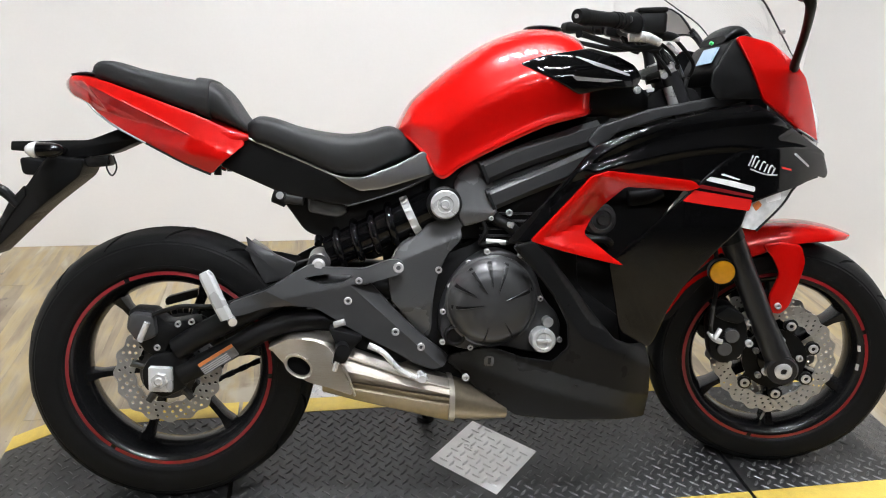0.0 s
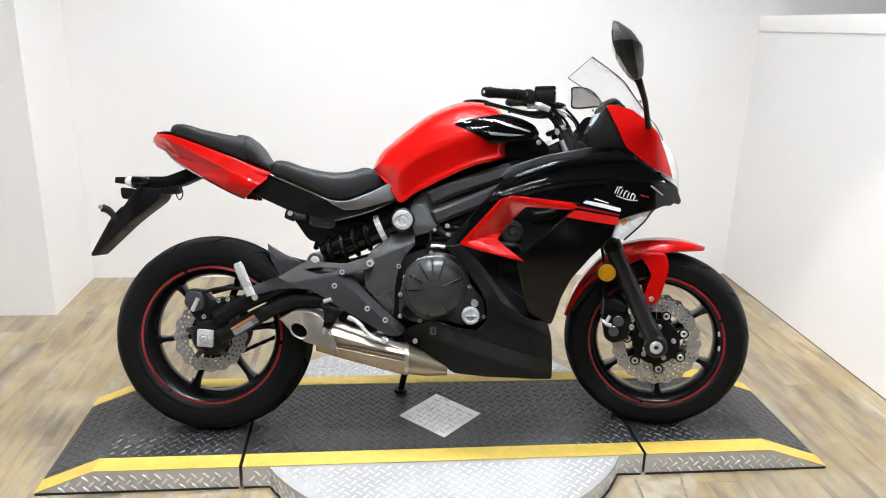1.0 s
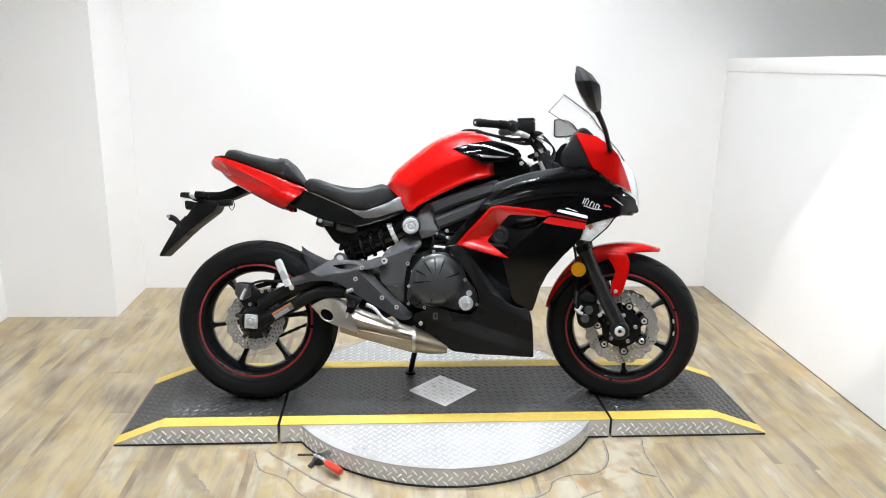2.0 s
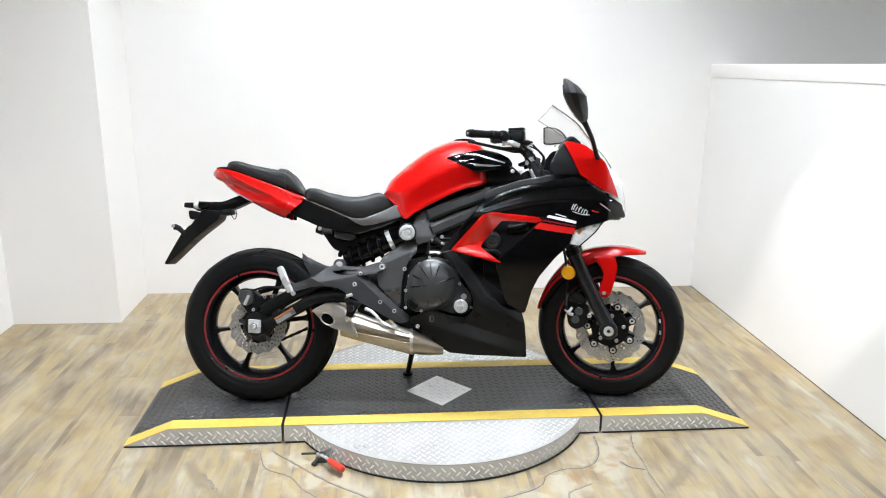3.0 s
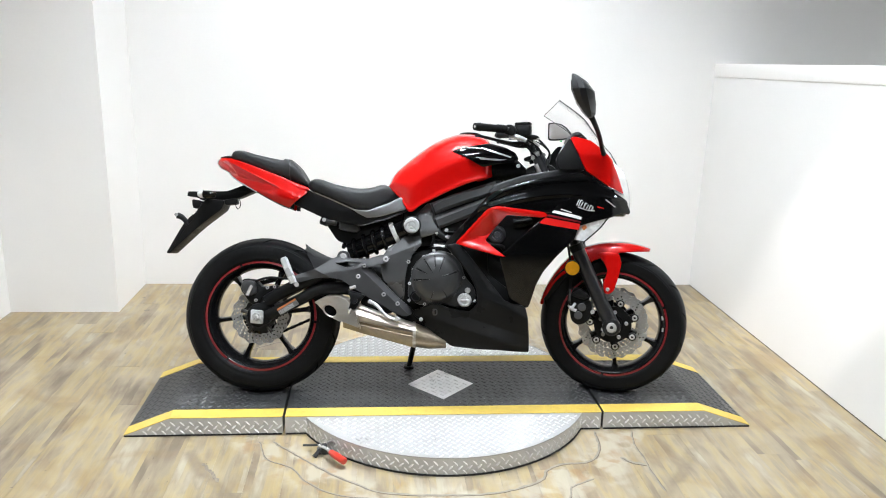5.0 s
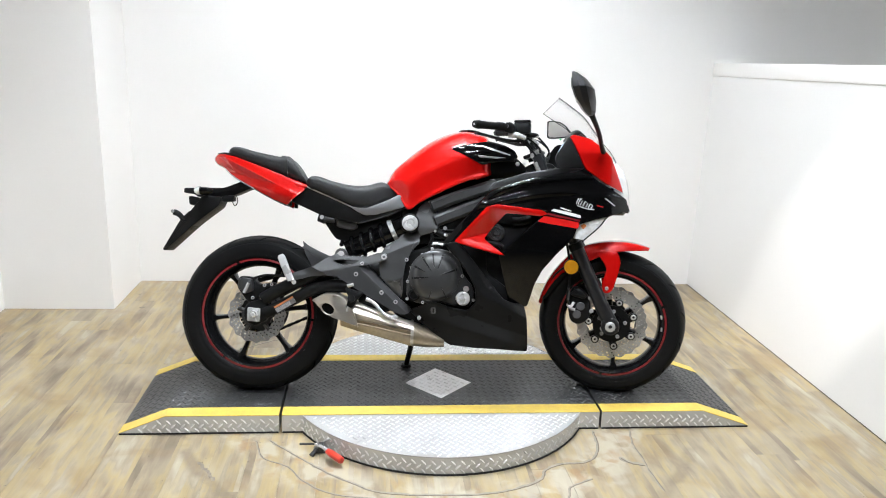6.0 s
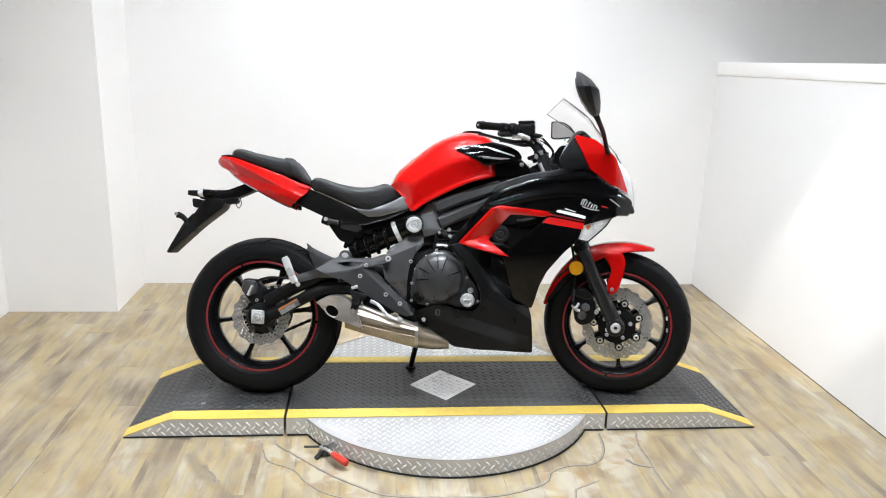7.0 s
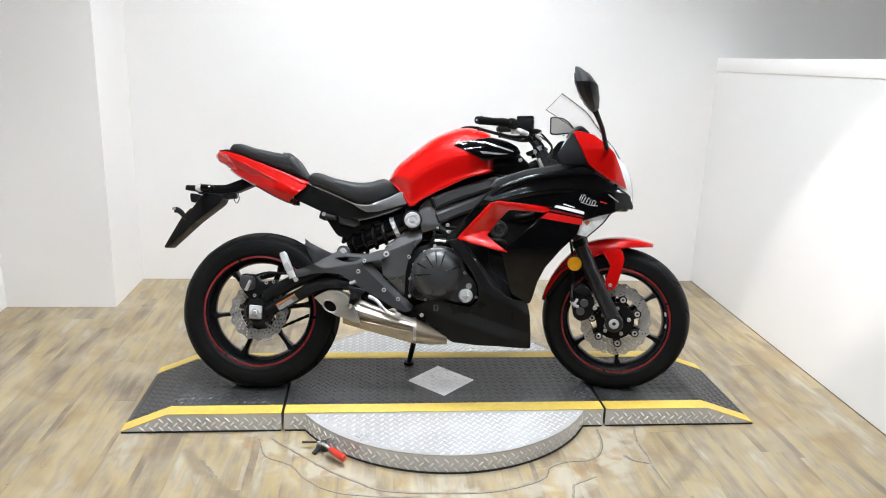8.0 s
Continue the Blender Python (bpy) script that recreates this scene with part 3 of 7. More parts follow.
def panel(outline, vf, thick=0.004, bevel=0.0025, r=0.008, step=0.022, side=1, holes=(), creases=()):
    """A moulded sheet: an outline in (u, w), laid on the side surface v = vf(u, w), with thickness and rolled edges."""
    bm = bmesh.new()
    loops = [rounded(o, r) for o in (outline, *holes)]
    fronts = [[bm.verts.new((p.x, 0, p.y)) for p in lp] for lp in loops]
    backs = [[bm.verts.new((p.x, -thick, p.y)) for p in lp] for lp in loops]
    if holes:
        from mathutils.geometry import tessellate_polygon
        flat_f, flat_b = [v for l in fronts for v in l], [v for l in backs for v in l]
        for tri in tessellate_polygon([[Vector((p.x, p.y, 0)) for p in lp] for lp in loops]):
            bm.faces.new([flat_f[i] for i in tri])
            bm.faces.new([flat_b[i] for i in reversed(tri)])
    else:
        bm.faces.new(fronts[0])
        bm.faces.new(backs[0][::-1])
    rim = []
    for f, b in zip(fronts, backs):
        n = len(f)
        for i in range(n):
            bm.faces.new((f[i], b[i], b[(i + 1) % n], f[(i + 1) % n]))
            rim.append(bm.edges.get((f[i], f[(i + 1) % n])))
    bmesh.ops.recalc_face_normals(bm, faces=bm.faces)
    if bevel:
        bmesh.ops.bevel(bm, geom=rim, offset=bevel, segments=2, affect="EDGES", profile=0.5, clamp_overlap=True)
    bmesh.ops.triangulate(bm, faces=bm.faces)
    us, ws = [v.co.x for v in bm.verts], [v.co.z for v in bm.verts]
    for axis, lo, hi in ((0, min(us), max(us)), (2, min(ws), max(ws))):
        k = int((hi - lo) / step)
        for i in range(1, k + 1):
            co, no = [0, 0, 0], [0, 0, 0]
            co[axis], no[axis] = lo + (hi - lo) * i / (k + 1), 1
            bmesh.ops.bisect_plane(bm, geom=bm.verts[:] + bm.edges[:] + bm.faces[:], plane_co=co, plane_no=no)
    for (ua, wa), (ub, wb) in creases:
        bmesh.ops.bisect_plane(bm, geom=bm.verts[:] + bm.edges[:] + bm.faces[:], plane_co=(ua, 0, wa), plane_no=(wb - wa, 0, ua - ub))
    for v in bm.verts:
        v.co.y = -side * (vf(v.co.x, v.co.z) + v.co.y)
    return bm


def flat(v):
    return lambda u, w: v


def slab(outline, v0, v1, bevel=0.004, r=0.01):
    """A thick plate across the machine from v0 to v1."""
    return panel(outline, flat(max(v0, v1)), abs(v1 - v0), bevel, r, 9)


def smooth_path(pts, n):
    """Points along a smooth curve through pts (any dimension)."""
    pts = [Vector(p) for p in pts]
    out = []
    for i in range(len(pts) - 1):
        p0, p1, p2, p3 = pts[max(i - 1, 0)], pts[i], pts[i + 1], pts[min(i + 2, len(pts) - 1)]
        for j in range(n):
            t = j / n
            out.append(0.5 * (2 * p1 + (p2 - p0) * t + (2 * p0 - 5 * p1 + 4 * p2 - p3) * t * t + (3 * p1 - p0 - 3 * p2 + p3) * t**3))
    return out + [pts[-1]]


def tube(pts, radius, seg=12, n=6, flatten=1.0):
    """A round bar along a smooth path of (u, v, w) points. radius: one number or one for each point."""
    path = smooth_path([P3(*p) for p in pts], n) if len(pts) > 2 else [P3(*p) for p in pts]
    if isinstance(radius, (int, float)):
        rad = [radius] * len(path)
    else:
        rf = table([(i / (len(radius) - 1), r) for i, r in enumerate(radius)])
        rad = [rf(i / (len(path) - 1)) for i in range(len(path))]
    bm = bmesh.new()
    rings, up = [], None
    for i, p in enumerate(path):
        d = (path[min(i + 1, len(path) - 1)] - path[max(i - 1, 0)]).normalized()
        if up is None:
            up = d.orthogonal().normalized() if abs(d.y) > 0.9 else Vector((0, 1, 0))
        up = (up - d * up.dot(d)).normalized()
        sd = d.cross(up)
        rings.append([bm.verts.new(p + (up * math.cos(a) * flatten + sd * math.sin(a)) * rad[i]) for a in (math.tau * k / seg for k in range(seg))])
    for a, b in zip(rings, rings[1:]):
        for k in range(seg):
            bm.faces.new((a[k], a[(k + 1) % seg], b[(k + 1) % seg], b[k]))
    bm.faces.new(rings[0][::-1])
    bm.faces.new(rings[-1])
    return bm


def beam(pts, hv, hn, ch=0.007, n=6):
    """A flat-sided bar with chamfered edges along a smooth path of (u, v, w) points. hv, hn: half its depth across the machine and half its height."""
    path = smooth_path([P3(*p) for p in pts], n) if len(pts) > 2 else [P3(*p) for p in pts]
    rings = []
    for i, p in enumerate(path):
        d = (path[min(i + 1, len(path) - 1)] - path[max(i - 1, 0)]).normalized()
        sd = (Vector((0, 1, 0)) - d * d.y).normalized()
        up = d.cross(sd)
        rings.append([p + sd * a + up * b for a, b in ((hv, hn - ch), (hv - ch, hn), (ch - hv, hn), (-hv, hn - ch), (-hv, ch - hn), (ch - hv, -hn), (hv - ch, -hn), (hv, ch - hn))])
    return loft(rings)


def loft(rings, caps=True):
    bm = bmesh.new()
    vs = [[bm.verts.new(p) for p in r] for r in rings]
    n = len(vs[0])
    for a, b in zip(vs, vs[1:]):
        for k in range(n):
            bm.faces.new((a[k], a[(k + 1) % n], b[(k + 1) % n], b[k]))
    if caps:
        bm.faces.new(vs[0][::-1])
        bm.faces.new(vs[-1])
    return bm


def oval(u, top, bottom, hw, power=2.5, count=28, v0=0.0):
    """A rounded cross-section ring at u."""
    mid, hh, out = (top + bottom) / 2, (top - bottom) / 2, []
    for k in range(count):
        a = math.tau * k / count
        c, s = math.cos(a), math.sin(a)
        out.append(P3(u, v0 + hw * math.copysign(abs(c) ** (2 / power), c), mid + hh * math.copysign(abs(s) ** (2 / power), s)))
    return out


def turned(profile, u, w, seg=72, a0=0.0, a1=360.0, v0=0.0):
    """A closed (radius, v) profile turned about the cross axis at (u, w)."""
    bm = bmesh.new()
    whole = a1 - a0 >= 360
    count = seg if whole else seg + 1
    rings = []
    for i in range(count):
        a = radians(a0 + (a1 - a0) * i / seg)
        rings.append([bm.verts.new(P3(u + r * math.cos(a), v0 + v, w + r * math.sin(a))) for r, v in profile])
    n = len(profile)
    pairs = list(zip(rings, rings[1:])) + ([(rings[-1], rings[0])] if whole else [])
    for a, b in pairs:
        for k in range(n):
            bm.faces.new((a[k], a[(k + 1) % n], b[(k + 1) % n], b[k]))
    if not whole:
        bm.faces.new(rings[0])
        bm.faces.new(rings[-1])
    bmesh.ops.remove_doubles(bm, verts=bm.verts, dist=1e-6)
    return bm


def drum(u, w, v0, v1, r, bevel=0.002, seg=32):
    """A short round boss across the machine."""
    lo, hi = min(v0, v1), max(v0, v1)
    b = min(bevel, (hi - lo) * 0.4, r * 0.4)
    return turned([(0, lo), (r - b, lo), (r, lo + b), (r, hi - b), (r - b, hi), (0, hi)], u, w, seg)


bolt_meshes = {}


def bolt(parent, u, v, w, r=0.0085, steered=False, material=None, name="bolt"):
    """A socket-head screw facing the machine's right."""
    key = (r, name)
    if key not in bolt_meshes:
        bm = turned([(0, -0.007), (r * 0.40, -0.007), (r * 0.40, 0), (r * 0.78, 0), (r * 0.92, -0.0015), (r * 0.92, -0.010), (0, -0.010)], 0, 0, 16)
        ob = part(name, bm, material or BOLT, parent, smooth=40)
        bolt_meshes[key] = ob.data
    else:
        ob = new(name, bolt_meshes[key])
        ob.parent = parent
    m = Matrix.Translation(inset(P3(u, v, w)))
    ob.matrix_local = FORK_IN @ AXIS @ m if steered else m
    return ob


FORK_IN = Matrix.Translation((0.0017, 0.014, -0.0008)) @ Matrix.Diagonal((1.005, 1.0, 1.0, 1.0))     # the steered parts sit a little to the far side


def front(bm):
    """Turns a part of the fork with the steering."""
    bmesh.ops.transform(bm, matrix=FORK_IN @ AXIS, verts=bm.verts)
    return bm


def both(make, name, material, parent, label=""):
    """The same moulding on the right and on the left."""
    return part(name, make(1), material, parent, label), part(name, make(-1), material, parent, label)


def front_in(bm):
    """The same for the wheel and its discs, which run a little to the left of the leg's line."""
    bmesh.ops.translate(bm, vec=(0, 0.020, 0), verts=bm.verts)
    return front(bm)


# wheels
def wheel(name, u, w, radius, half, spoke0, steer):
    T = front_in if steer else (lambda b: b)
    rim_r = 0.2205
    barrel = [(rim_r, half * 0.86), (rim_r, half * 0.80), (0.207, half * 0.70), (0.198, half * 0.35), (0.196, 0), (0.198, -half * 0.35), (0.207, -half * 0.70),
              (rim_r, -half * 0.80), (rim_r, -half * 0.86), (0.2105, -half * 0.90), (0.199, -half * 0.78), (0.190, -half * 0.45), (0.187, 0), (0.190, half * 0.45), (0.199, half * 0.78), (0.2105, half * 0.90)]
    rim = part(name, T(turned(barrel, u, w, 96)), WHEELBLACK, bike, "gloss black alloy wheel with red rim stripe", smooth=50)
    h, R = half, radius
    side = [(0.215, h * 0.80), (0.2215, h * 0.90), (0.227, h * 0.965), (0.234, h * 0.975), (0.240, h * 0.970), (0.244, h * 0.985), (0.256, h), (0.266, h * 0.992), (R - 0.033, h * 0.965), (R - 0.0305, h * 0.935), (R - 0.027, h * 0.925), (R - 0.018, h * 0.82), (R - 0.010, h * 0.62), (R - 0.0035, h * 0.34), (R, 0)]
    prof = side + [(r, -v) for r, v in side[-2::-1]] + [(0.214, -h * 0.6), (0.214, h * 0.6)]
    part("tyre", T(turned(prof, u, w, 112)), RUBBER, rim, "black road tyre", smooth=24)
    # raised band on the sidewall and bead edge
    for s in (1, -1):
        part("bead_ring", T(turned([(0.2245, s * h * 0.945), (0.2285, s * h * 0.975), (0.233, s * h * 0.985), (0.233, s * h * 0.95), (0.2245, s * h * 0.93)], u, w, 96)), RUBBER, rim, smooth=50)
        for a0, a1 in ((spoke0 - 12, spoke0 + 103), (spoke0 + 106, spoke0 + 224), (spoke0 + 227, spoke0 + 345)):
            part("rim_stripe", T(turned([(0.2118, s * (h * 0.908)), (0.2196, s * (h * 0.888)), (0.2196, s * h * 0.86), (0.2118, s * h * 0.86)], u, w, 40, a0, a1)), STRIPE, rim, "thin red rim stripe")
    part("hub", T(turned([(0.0, -0.062), (0.040, -0.062), (0.046, -0.052), (0.050, -0.02), (0.050, 0.02), (0.046, 0.052), (0.040, 0.062), (0.0, 0.062)], u, w, 40)), WHEELBLACK, rim)
    for k in range(6):
        a = radians(spoke0 + 60 * k)
        ca, sa = math.cos(a), math.sin(a)
        rings = []
        for d, wd, dp in ((0.035, 0.018, 0.036), (0.07, 0.0110, 0.030), (0.12, 0.0082, 0.026), (0.165, 0.0088, 0.028), (0.193, 0.015, 0.036)):
            ring = []
            for p, q in ((-1, -0.7), (-0.7, -1), (0.7, -1), (1, -0.7), (1, 0.7), (0.7, 1), (-0.7, 1), (-1, 0.7)):
                x, y = d, p * wd
                ring.append(P3(u + x * ca - y * sa, q * dp, w + x * sa + y * ca))
            rings.append(ring)
        part("spoke", T(loft(rings)), WHEELBLACK, rim, smooth=40)
    # tread grooves as slim near-black strips that stand for the shade in the sipes
    for k in range(14):
        a = radians(360 / 14 * k + 4)
        for s in (1, -1):
            bm = bmesh.new()
            pts = []
            for t in range(6):
                f = t / 5
                vv = h * (0.28 + 0.58 * f)
                rr = float(np.interp(vv / h, [0, 0.34, 0.62, 0.82, 0.925], [R, R - 0.0035, R - 0.010, R - 0.018, R - 0.027]))
                aa = a + 0.15 * f * (1 if s > 0 else 0.7)
                wd = 0.0052 * (1 - abs(2 * f - 1) * 0.7) / R
                pts.append([bm.verts.new(P3(u + (rr + 0.0011) * math.cos(aa + e), s * vv, w + (rr + 0.0011) * math.sin(aa + e))) for e in (-wd, wd)])
            for p, q in zip(pts, pts[1:]):
                bm.faces.new((p[0], p[1], q[1], q[0]))
            r2 = bmesh.ops.extrude_face_region(bm, geom=bm.faces[:])
            for v in [g for g in r2["geom"] if isinstance(g, bmesh.types.BMVert)]:
                dxy = Vector((v.co.x - u, 0, v.co.z - w)).normalized()
                v.co -= dxy * 0.004
            part("groove_shade", T(bm), GROOVE, rim)
    # valve
    a = radians(spoke0 + 236)
    part("valve", T(tube([(u + 0.188 * math.cos(a), 0.01, w + 0.188 * math.sin(a)), (u + 0.158 * math.cos(a), 0.03, w + 0.158 * math.sin(a))], 0.0035)), BOLT, rim)
    return rim


def petal_disc(u, w, v, r_out, r_in, petals, rows, count, steer, parent):
    """A wave-edged brake disc with drilled holes."""
    from mathutils.geometry import tessellate_polygon
    n = petals * 10
    outer = [Vector(((r_out + 0.0034 * math.cos(petals * a)) * math.cos(a), (r_out + 0.0034 * math.cos(petals * a)) * math.sin(a), 0)) for a in (math.tau * i / n for i in range(n))]
    inner = [Vector(((r_in + 0.002 * math.cos(petals * a)) * math.cos(a), (r_in + 0.002 * math.cos(petals * a)) * math.sin(a), 0)) for a in (math.tau * i / 64 for i in range(64))]
    loops = [outer, inner]
    for j in range(rows):
        rr = r_in + (r_out - r_in) * (0.22 + 0.56 * j / max(1, rows - 1))
        for i in range(count):
            a = math.tau * (i + (j % 3) / 3) / count
            hr = 0.0034 if j != 1 else 0.0037
            loops.append([Vector((rr * math.cos(a) + hr * math.cos(b), rr * math.sin(a) + hr * math.sin(b), 0)) for b in (math.tau * k / 7 for k in range(7))])
    bm = bmesh.new()
    th = 0.0022
    fr = [bm.verts.new(P3(u + p.x, v + th, w + p.y)) for l in loops for p in l]
    bk = [bm.verts.new(P3(u + p.x, v - th, w + p.y)) for l in loops for p in l]
    for tri in tessellate_polygon(loops):
        bm.faces.new([fr[i] for i in tri])
        bm.faces.new([bk[i] for i in reversed(tri)])
    base_i = 0
    for l in loops:
        for i in range(len(l)):
            a, b = base_i + i, base_i + (i + 1) % len(l)
            bm.faces.new((fr[a], bk[a], bk[b], fr[b]))
        base_i += len(l)
    return part("brake_disc", front_in(bm) if steer else bm, DISC, parent, "drilled wave-edged steel brake disc", smooth=30)


INSET[0] = -0.022
RU, RW, FU, FW = -0.700, 0.312, 0.738, 0.301
rear = wheel("rear_wheel", RU, RW, 0.312, 0.080, 8, False)
INSET[0] = 0.0
fore = wheel("front_wheel", FU, FW, 0.299, 0.060, 35, True)
INSET[0] = -0.022
petal_disc(RU, RW, 0.088, 0.111, 0.070, 16, 3, 32, False, rear)
part("disc_carrier", turned([(0.03, 0.080), (0.060, 0.080), (0.060, 0.088), (0.03, 0.088)], RU, RW, 40), SATIN, rear)
for k in range(5):
    a = radians(72 * k + 20)
    bm = tube([(RU + 0.05 * math.cos(a), 0.086, RW + 0.05 * math.sin(a)), (RU + 0.078 * math.cos(a), 0.086, RW + 0.078 * math.sin(a))], 0.009, 8)
    part("carrier_arm", bm, SATIN, rear)
INSET[0] = 0.0
for s in (1, -1):
    petal_disc(FU, FW, 0.056 * s, 0.141, 0.102, 20, 3, 40, True, fore)
    part("disc_carrier", front_in(turned([(0.030, 0.049 * s), (0.076, 0.049 * s), (0.076, 0.059 * s), (0.030, 0.059 * s)], FU, FW, 40)), PLASTIC, fore, "black disc carrier")
    for k in range(7):
        a = radians(72 + 360 / 7 * k)
        bm = tube([(FU + 0.05 * math.cos(a - 0.22), 0.054 * s, FW + 0.05 * math.sin(a - 0.22)), (FU + 0.094 * math.cos(a), 0.054 * s, FW + 0.094 * math.sin(a))], 0.0135, 8, flatten=0.40)
        part("carrier_arm", front_in(bm), PLASTIC, fore)
        cu, cw = FU + 0.0925 * math.cos(a), FW + 0.0925 * math.sin(a)
        part("bobbin_boss", front_in(turned([(0.0, 0.051 * s), (0.0165, 0.051 * s), (0.0165, 0.0615 * s), (0.0150, 0.0625 * s), (0.0, 0.0625 * s)], cu, cw, 20)), PLASTIC, fore)
        part("bobbin", front_in(turned([(0.0048, 0.055 * s), (0.0115, 0.055 * s), (0.0115, 0.0645 * s), (0.0082, 0.0660 * s), (0.0048, 0.0650 * s)], cu, cw, 20)), BOLT, fore, "bright ring bobbin")
for k in range(5):
    a = radians(82 + 72 * k)
    bolt(fore, FU + 0.055 * math.cos(a), 0.058, FW + 0.055 * math.sin(a), 0.0085, True)

# fork
fork = part("fork_leg", front(tube([(FU + 0.004, 0.100, FW - 0.020), (FU - 0.006, 0.102, FW + 0.012), (FU - 0.060, 0.102, FW + 0.12), (FU - 0.150, 0.102, FW + 0.315)], [0.024, 0.030, 0.028, 0.0275], 20)), FORKBLACK, bike, "satin black fork leg")
part("fork_leg", front(tube([(FU + 0.004, -0.100, FW - 0.020), (FU - 0.006, -0.102, FW + 0.012), (FU - 0.060, -0.102, FW + 0.12), (FU - 0.150, -0.102, FW + 0.315)], [0.024, 0.030, 0.028, 0.0275], 20)), FORKBLACK, bike, "satin black fork leg")
for s in (1, -1):
    part("fork_seal", front(tube([(FU - 0.148, 0.102 * s, FW + 0.311), (FU - 0.160, 0.102 * s, FW + 0.336)], 0.0295, 20)), PLASTIC, fork)
    part("fork_tube", front(tube([(FU - 0.150, 0.102 * s, FW + 0.315), (FU - 0.322, 0.102 * s, FW + 0.685)], 0.0205, 20)), FORKBLACK, fork, "dark fork stanchion")
    part("fork_cap", front(tube([(FU - 0.320, 0.102 * s, FW + 0.680), (FU - 0.330, 0.102 * s, FW + 0.702)], 0.0185, 6)), BOLT, fork)
part("axle_cap", front(turned([(0, 0.100), (0.034, 0.100), (0.036, 0.106), (0.036, 0.126), (0.031, 0.131), (0.022, 0.131), (0.022, 0.127), (0, 0.127)], FU - 0.007, FW + 0.006, 32)), FORKBLACK, fork)
part("axle_bolt", front(turned([(0.007, 0.120), (0.019, 0.120), (0.020, 0.133), (0.014, 0.136), (0.0075, 0.136), (0.0075, 0.126)], FU - 0.007, FW + 0.006, 24)), BOLT, fork, "bright axle end")
part("lower_yoke", front(slab([(0.50, 0.70), (0.56, 0.72), (0.545, 0.76), (0.485, 0.74)], -0.135, 0.135)), PLASTIC, fork)
part("upper_yoke", front(slab([(0.368, 0.966), (0.440, 0.996), (0.434, 1.008), (0.362, 0.980)], -0.112, 0.112)), PLASTIC, fork)

# caliper, hose and reflector on the right leg
def right_caliper(s):
    cal = part("brake_caliper", front(slab([(0.556, 0.40), (0.575, 0.455), (0.61, 0.452), (0.648, 0.41), (0.655, 0.36), (0.640, 0.318), (0.600, 0.300), (0.570, 0.318)], 0.052 * s, 0.098 * s, 0.008, 0.016)), PLASTIC, fork, "black brake caliper")
    for cu, cw in ((0.612, 0.381), (0.598, 0.347)):
        part("piston_cover", front(turned([(0, 0.097 * s), (0.0172, 0.097 * s), (0.0172, 0.1125 * s), (0.0155, 0.1140 * s), (0, 0.1140 * s)], cu, cw, 28)), FRAMEGREY, cal, "grey piston cover")
    part("caliper_bridge", front(slab([(0.565, 0.43), (0.60, 0.455), (0.64, 0.428), (0.625, 0.41), (0.585, 0.42)], 0.088 * s, 0.112 * s, 0.005)), PLASTIC, cal)
    part("bleed_nipple", front(tube([(0.585, 0.105 * s, 0.395), (0.570, 0.118 * s, 0.372)], 0.006, 10)), BOLT, cal)
    part("hose_joint", front(tube([(0.560, 0.100 * s, 0.385), (0.572, 0.112 * s, 0.372), (0.590, 0.112 * s, 0.366)], 0.0065, 10)), BOLT, cal)
    return cal


cal = right_caliper(1)
right_caliper(-1)
for u, w in ((0.650, 0.415), (0.655, 0.362), (0.700, 0.292)):
    bolt(cal, u, 0.108, w, 0.0095, True)
part("brake_hose", front(tube([(0.566, 0.105, 0.385), (0.558, 0.112, 0.42), (0.566, 0.105, 0.50), (0.555, 0.09, 0.60), (0.53, 0.06, 0.70)], 0.0052, 10)), PLASTIC, fork)
part("hose_sleeve", front(tube([(0.561, 0.112, 0.405), (0.562, 0.110, 0.455)], 0.0058, 10)), FRAMEGREY, fork)
ref = part("reflector", front(turned([(0, 0.118), (0.028, 0.118), (0.0285, 0.125), (0.026, 0.1275), (0, 0.1285)], 0.570, 0.541, 40)), AMBER, bike, "round amber side reflector")
part("reflector_rim", front(turned([(0.0285, 0.110), (0.0315, 0.110), (0.0315, 0.127), (0.0285, 0.127)], 0.570, 0.541, 40)), PLASTIC, ref)
part("reflector_bracket", front(slab([(0.548, 0.515), (0.60, 0.52), (0.625, 0.56), (0.615, 0.585), (0.575, 0.572), (0.548, 0.56)], 0.098, 0.112, 0.003)), PLASTIC, ref)

# front mudguard
def mudguard():
    rad = table([(66, 0.347), (75, 0.345), (95, 0.340), (115, 0.338), (130, 0.325), (150, 0.315), (166, 0.311)])
    wid = table([(66, 0.020), (70, 0.045), (82, 0.066), (100, 0.072), (150, 0.072), (160, 0.066), (166, 0.040)])
    drop = table([(66, 0.010), (76, 0.026), (90, 0.040), (105, 0.055), (120, 0.062), (135, 0.030), (150, 0.020), (166, 0.012)])
    rings = []
    for i in range(40):
        a = 66 + 100 * i / 39
        r, h, d = rad(a), wid(a), drop(a)
        half = [(0, 0), (0.35, 0.02), (0.65, 0.10), (0.86, 0.30), (0.96, 0.55), (1.0, 1.0)]
        line = [(-v * h, r - f * d) for v, f in reversed(half)] + [(v * h, r - f * d) for v, f in half[1:]]
        ring = line + [(v * 0.955, q - 0.003) for v, q in reversed(line)]
        rings.append([P3(FU + q * math.cos(radians(a)), v, FW + q * math.sin(radians(a))) for v, q in ring])
    return front(loft(rings))


mud = part("front_mudguard", mudguard(), RED, bike, "red gloss front mudguard", smooth=50)
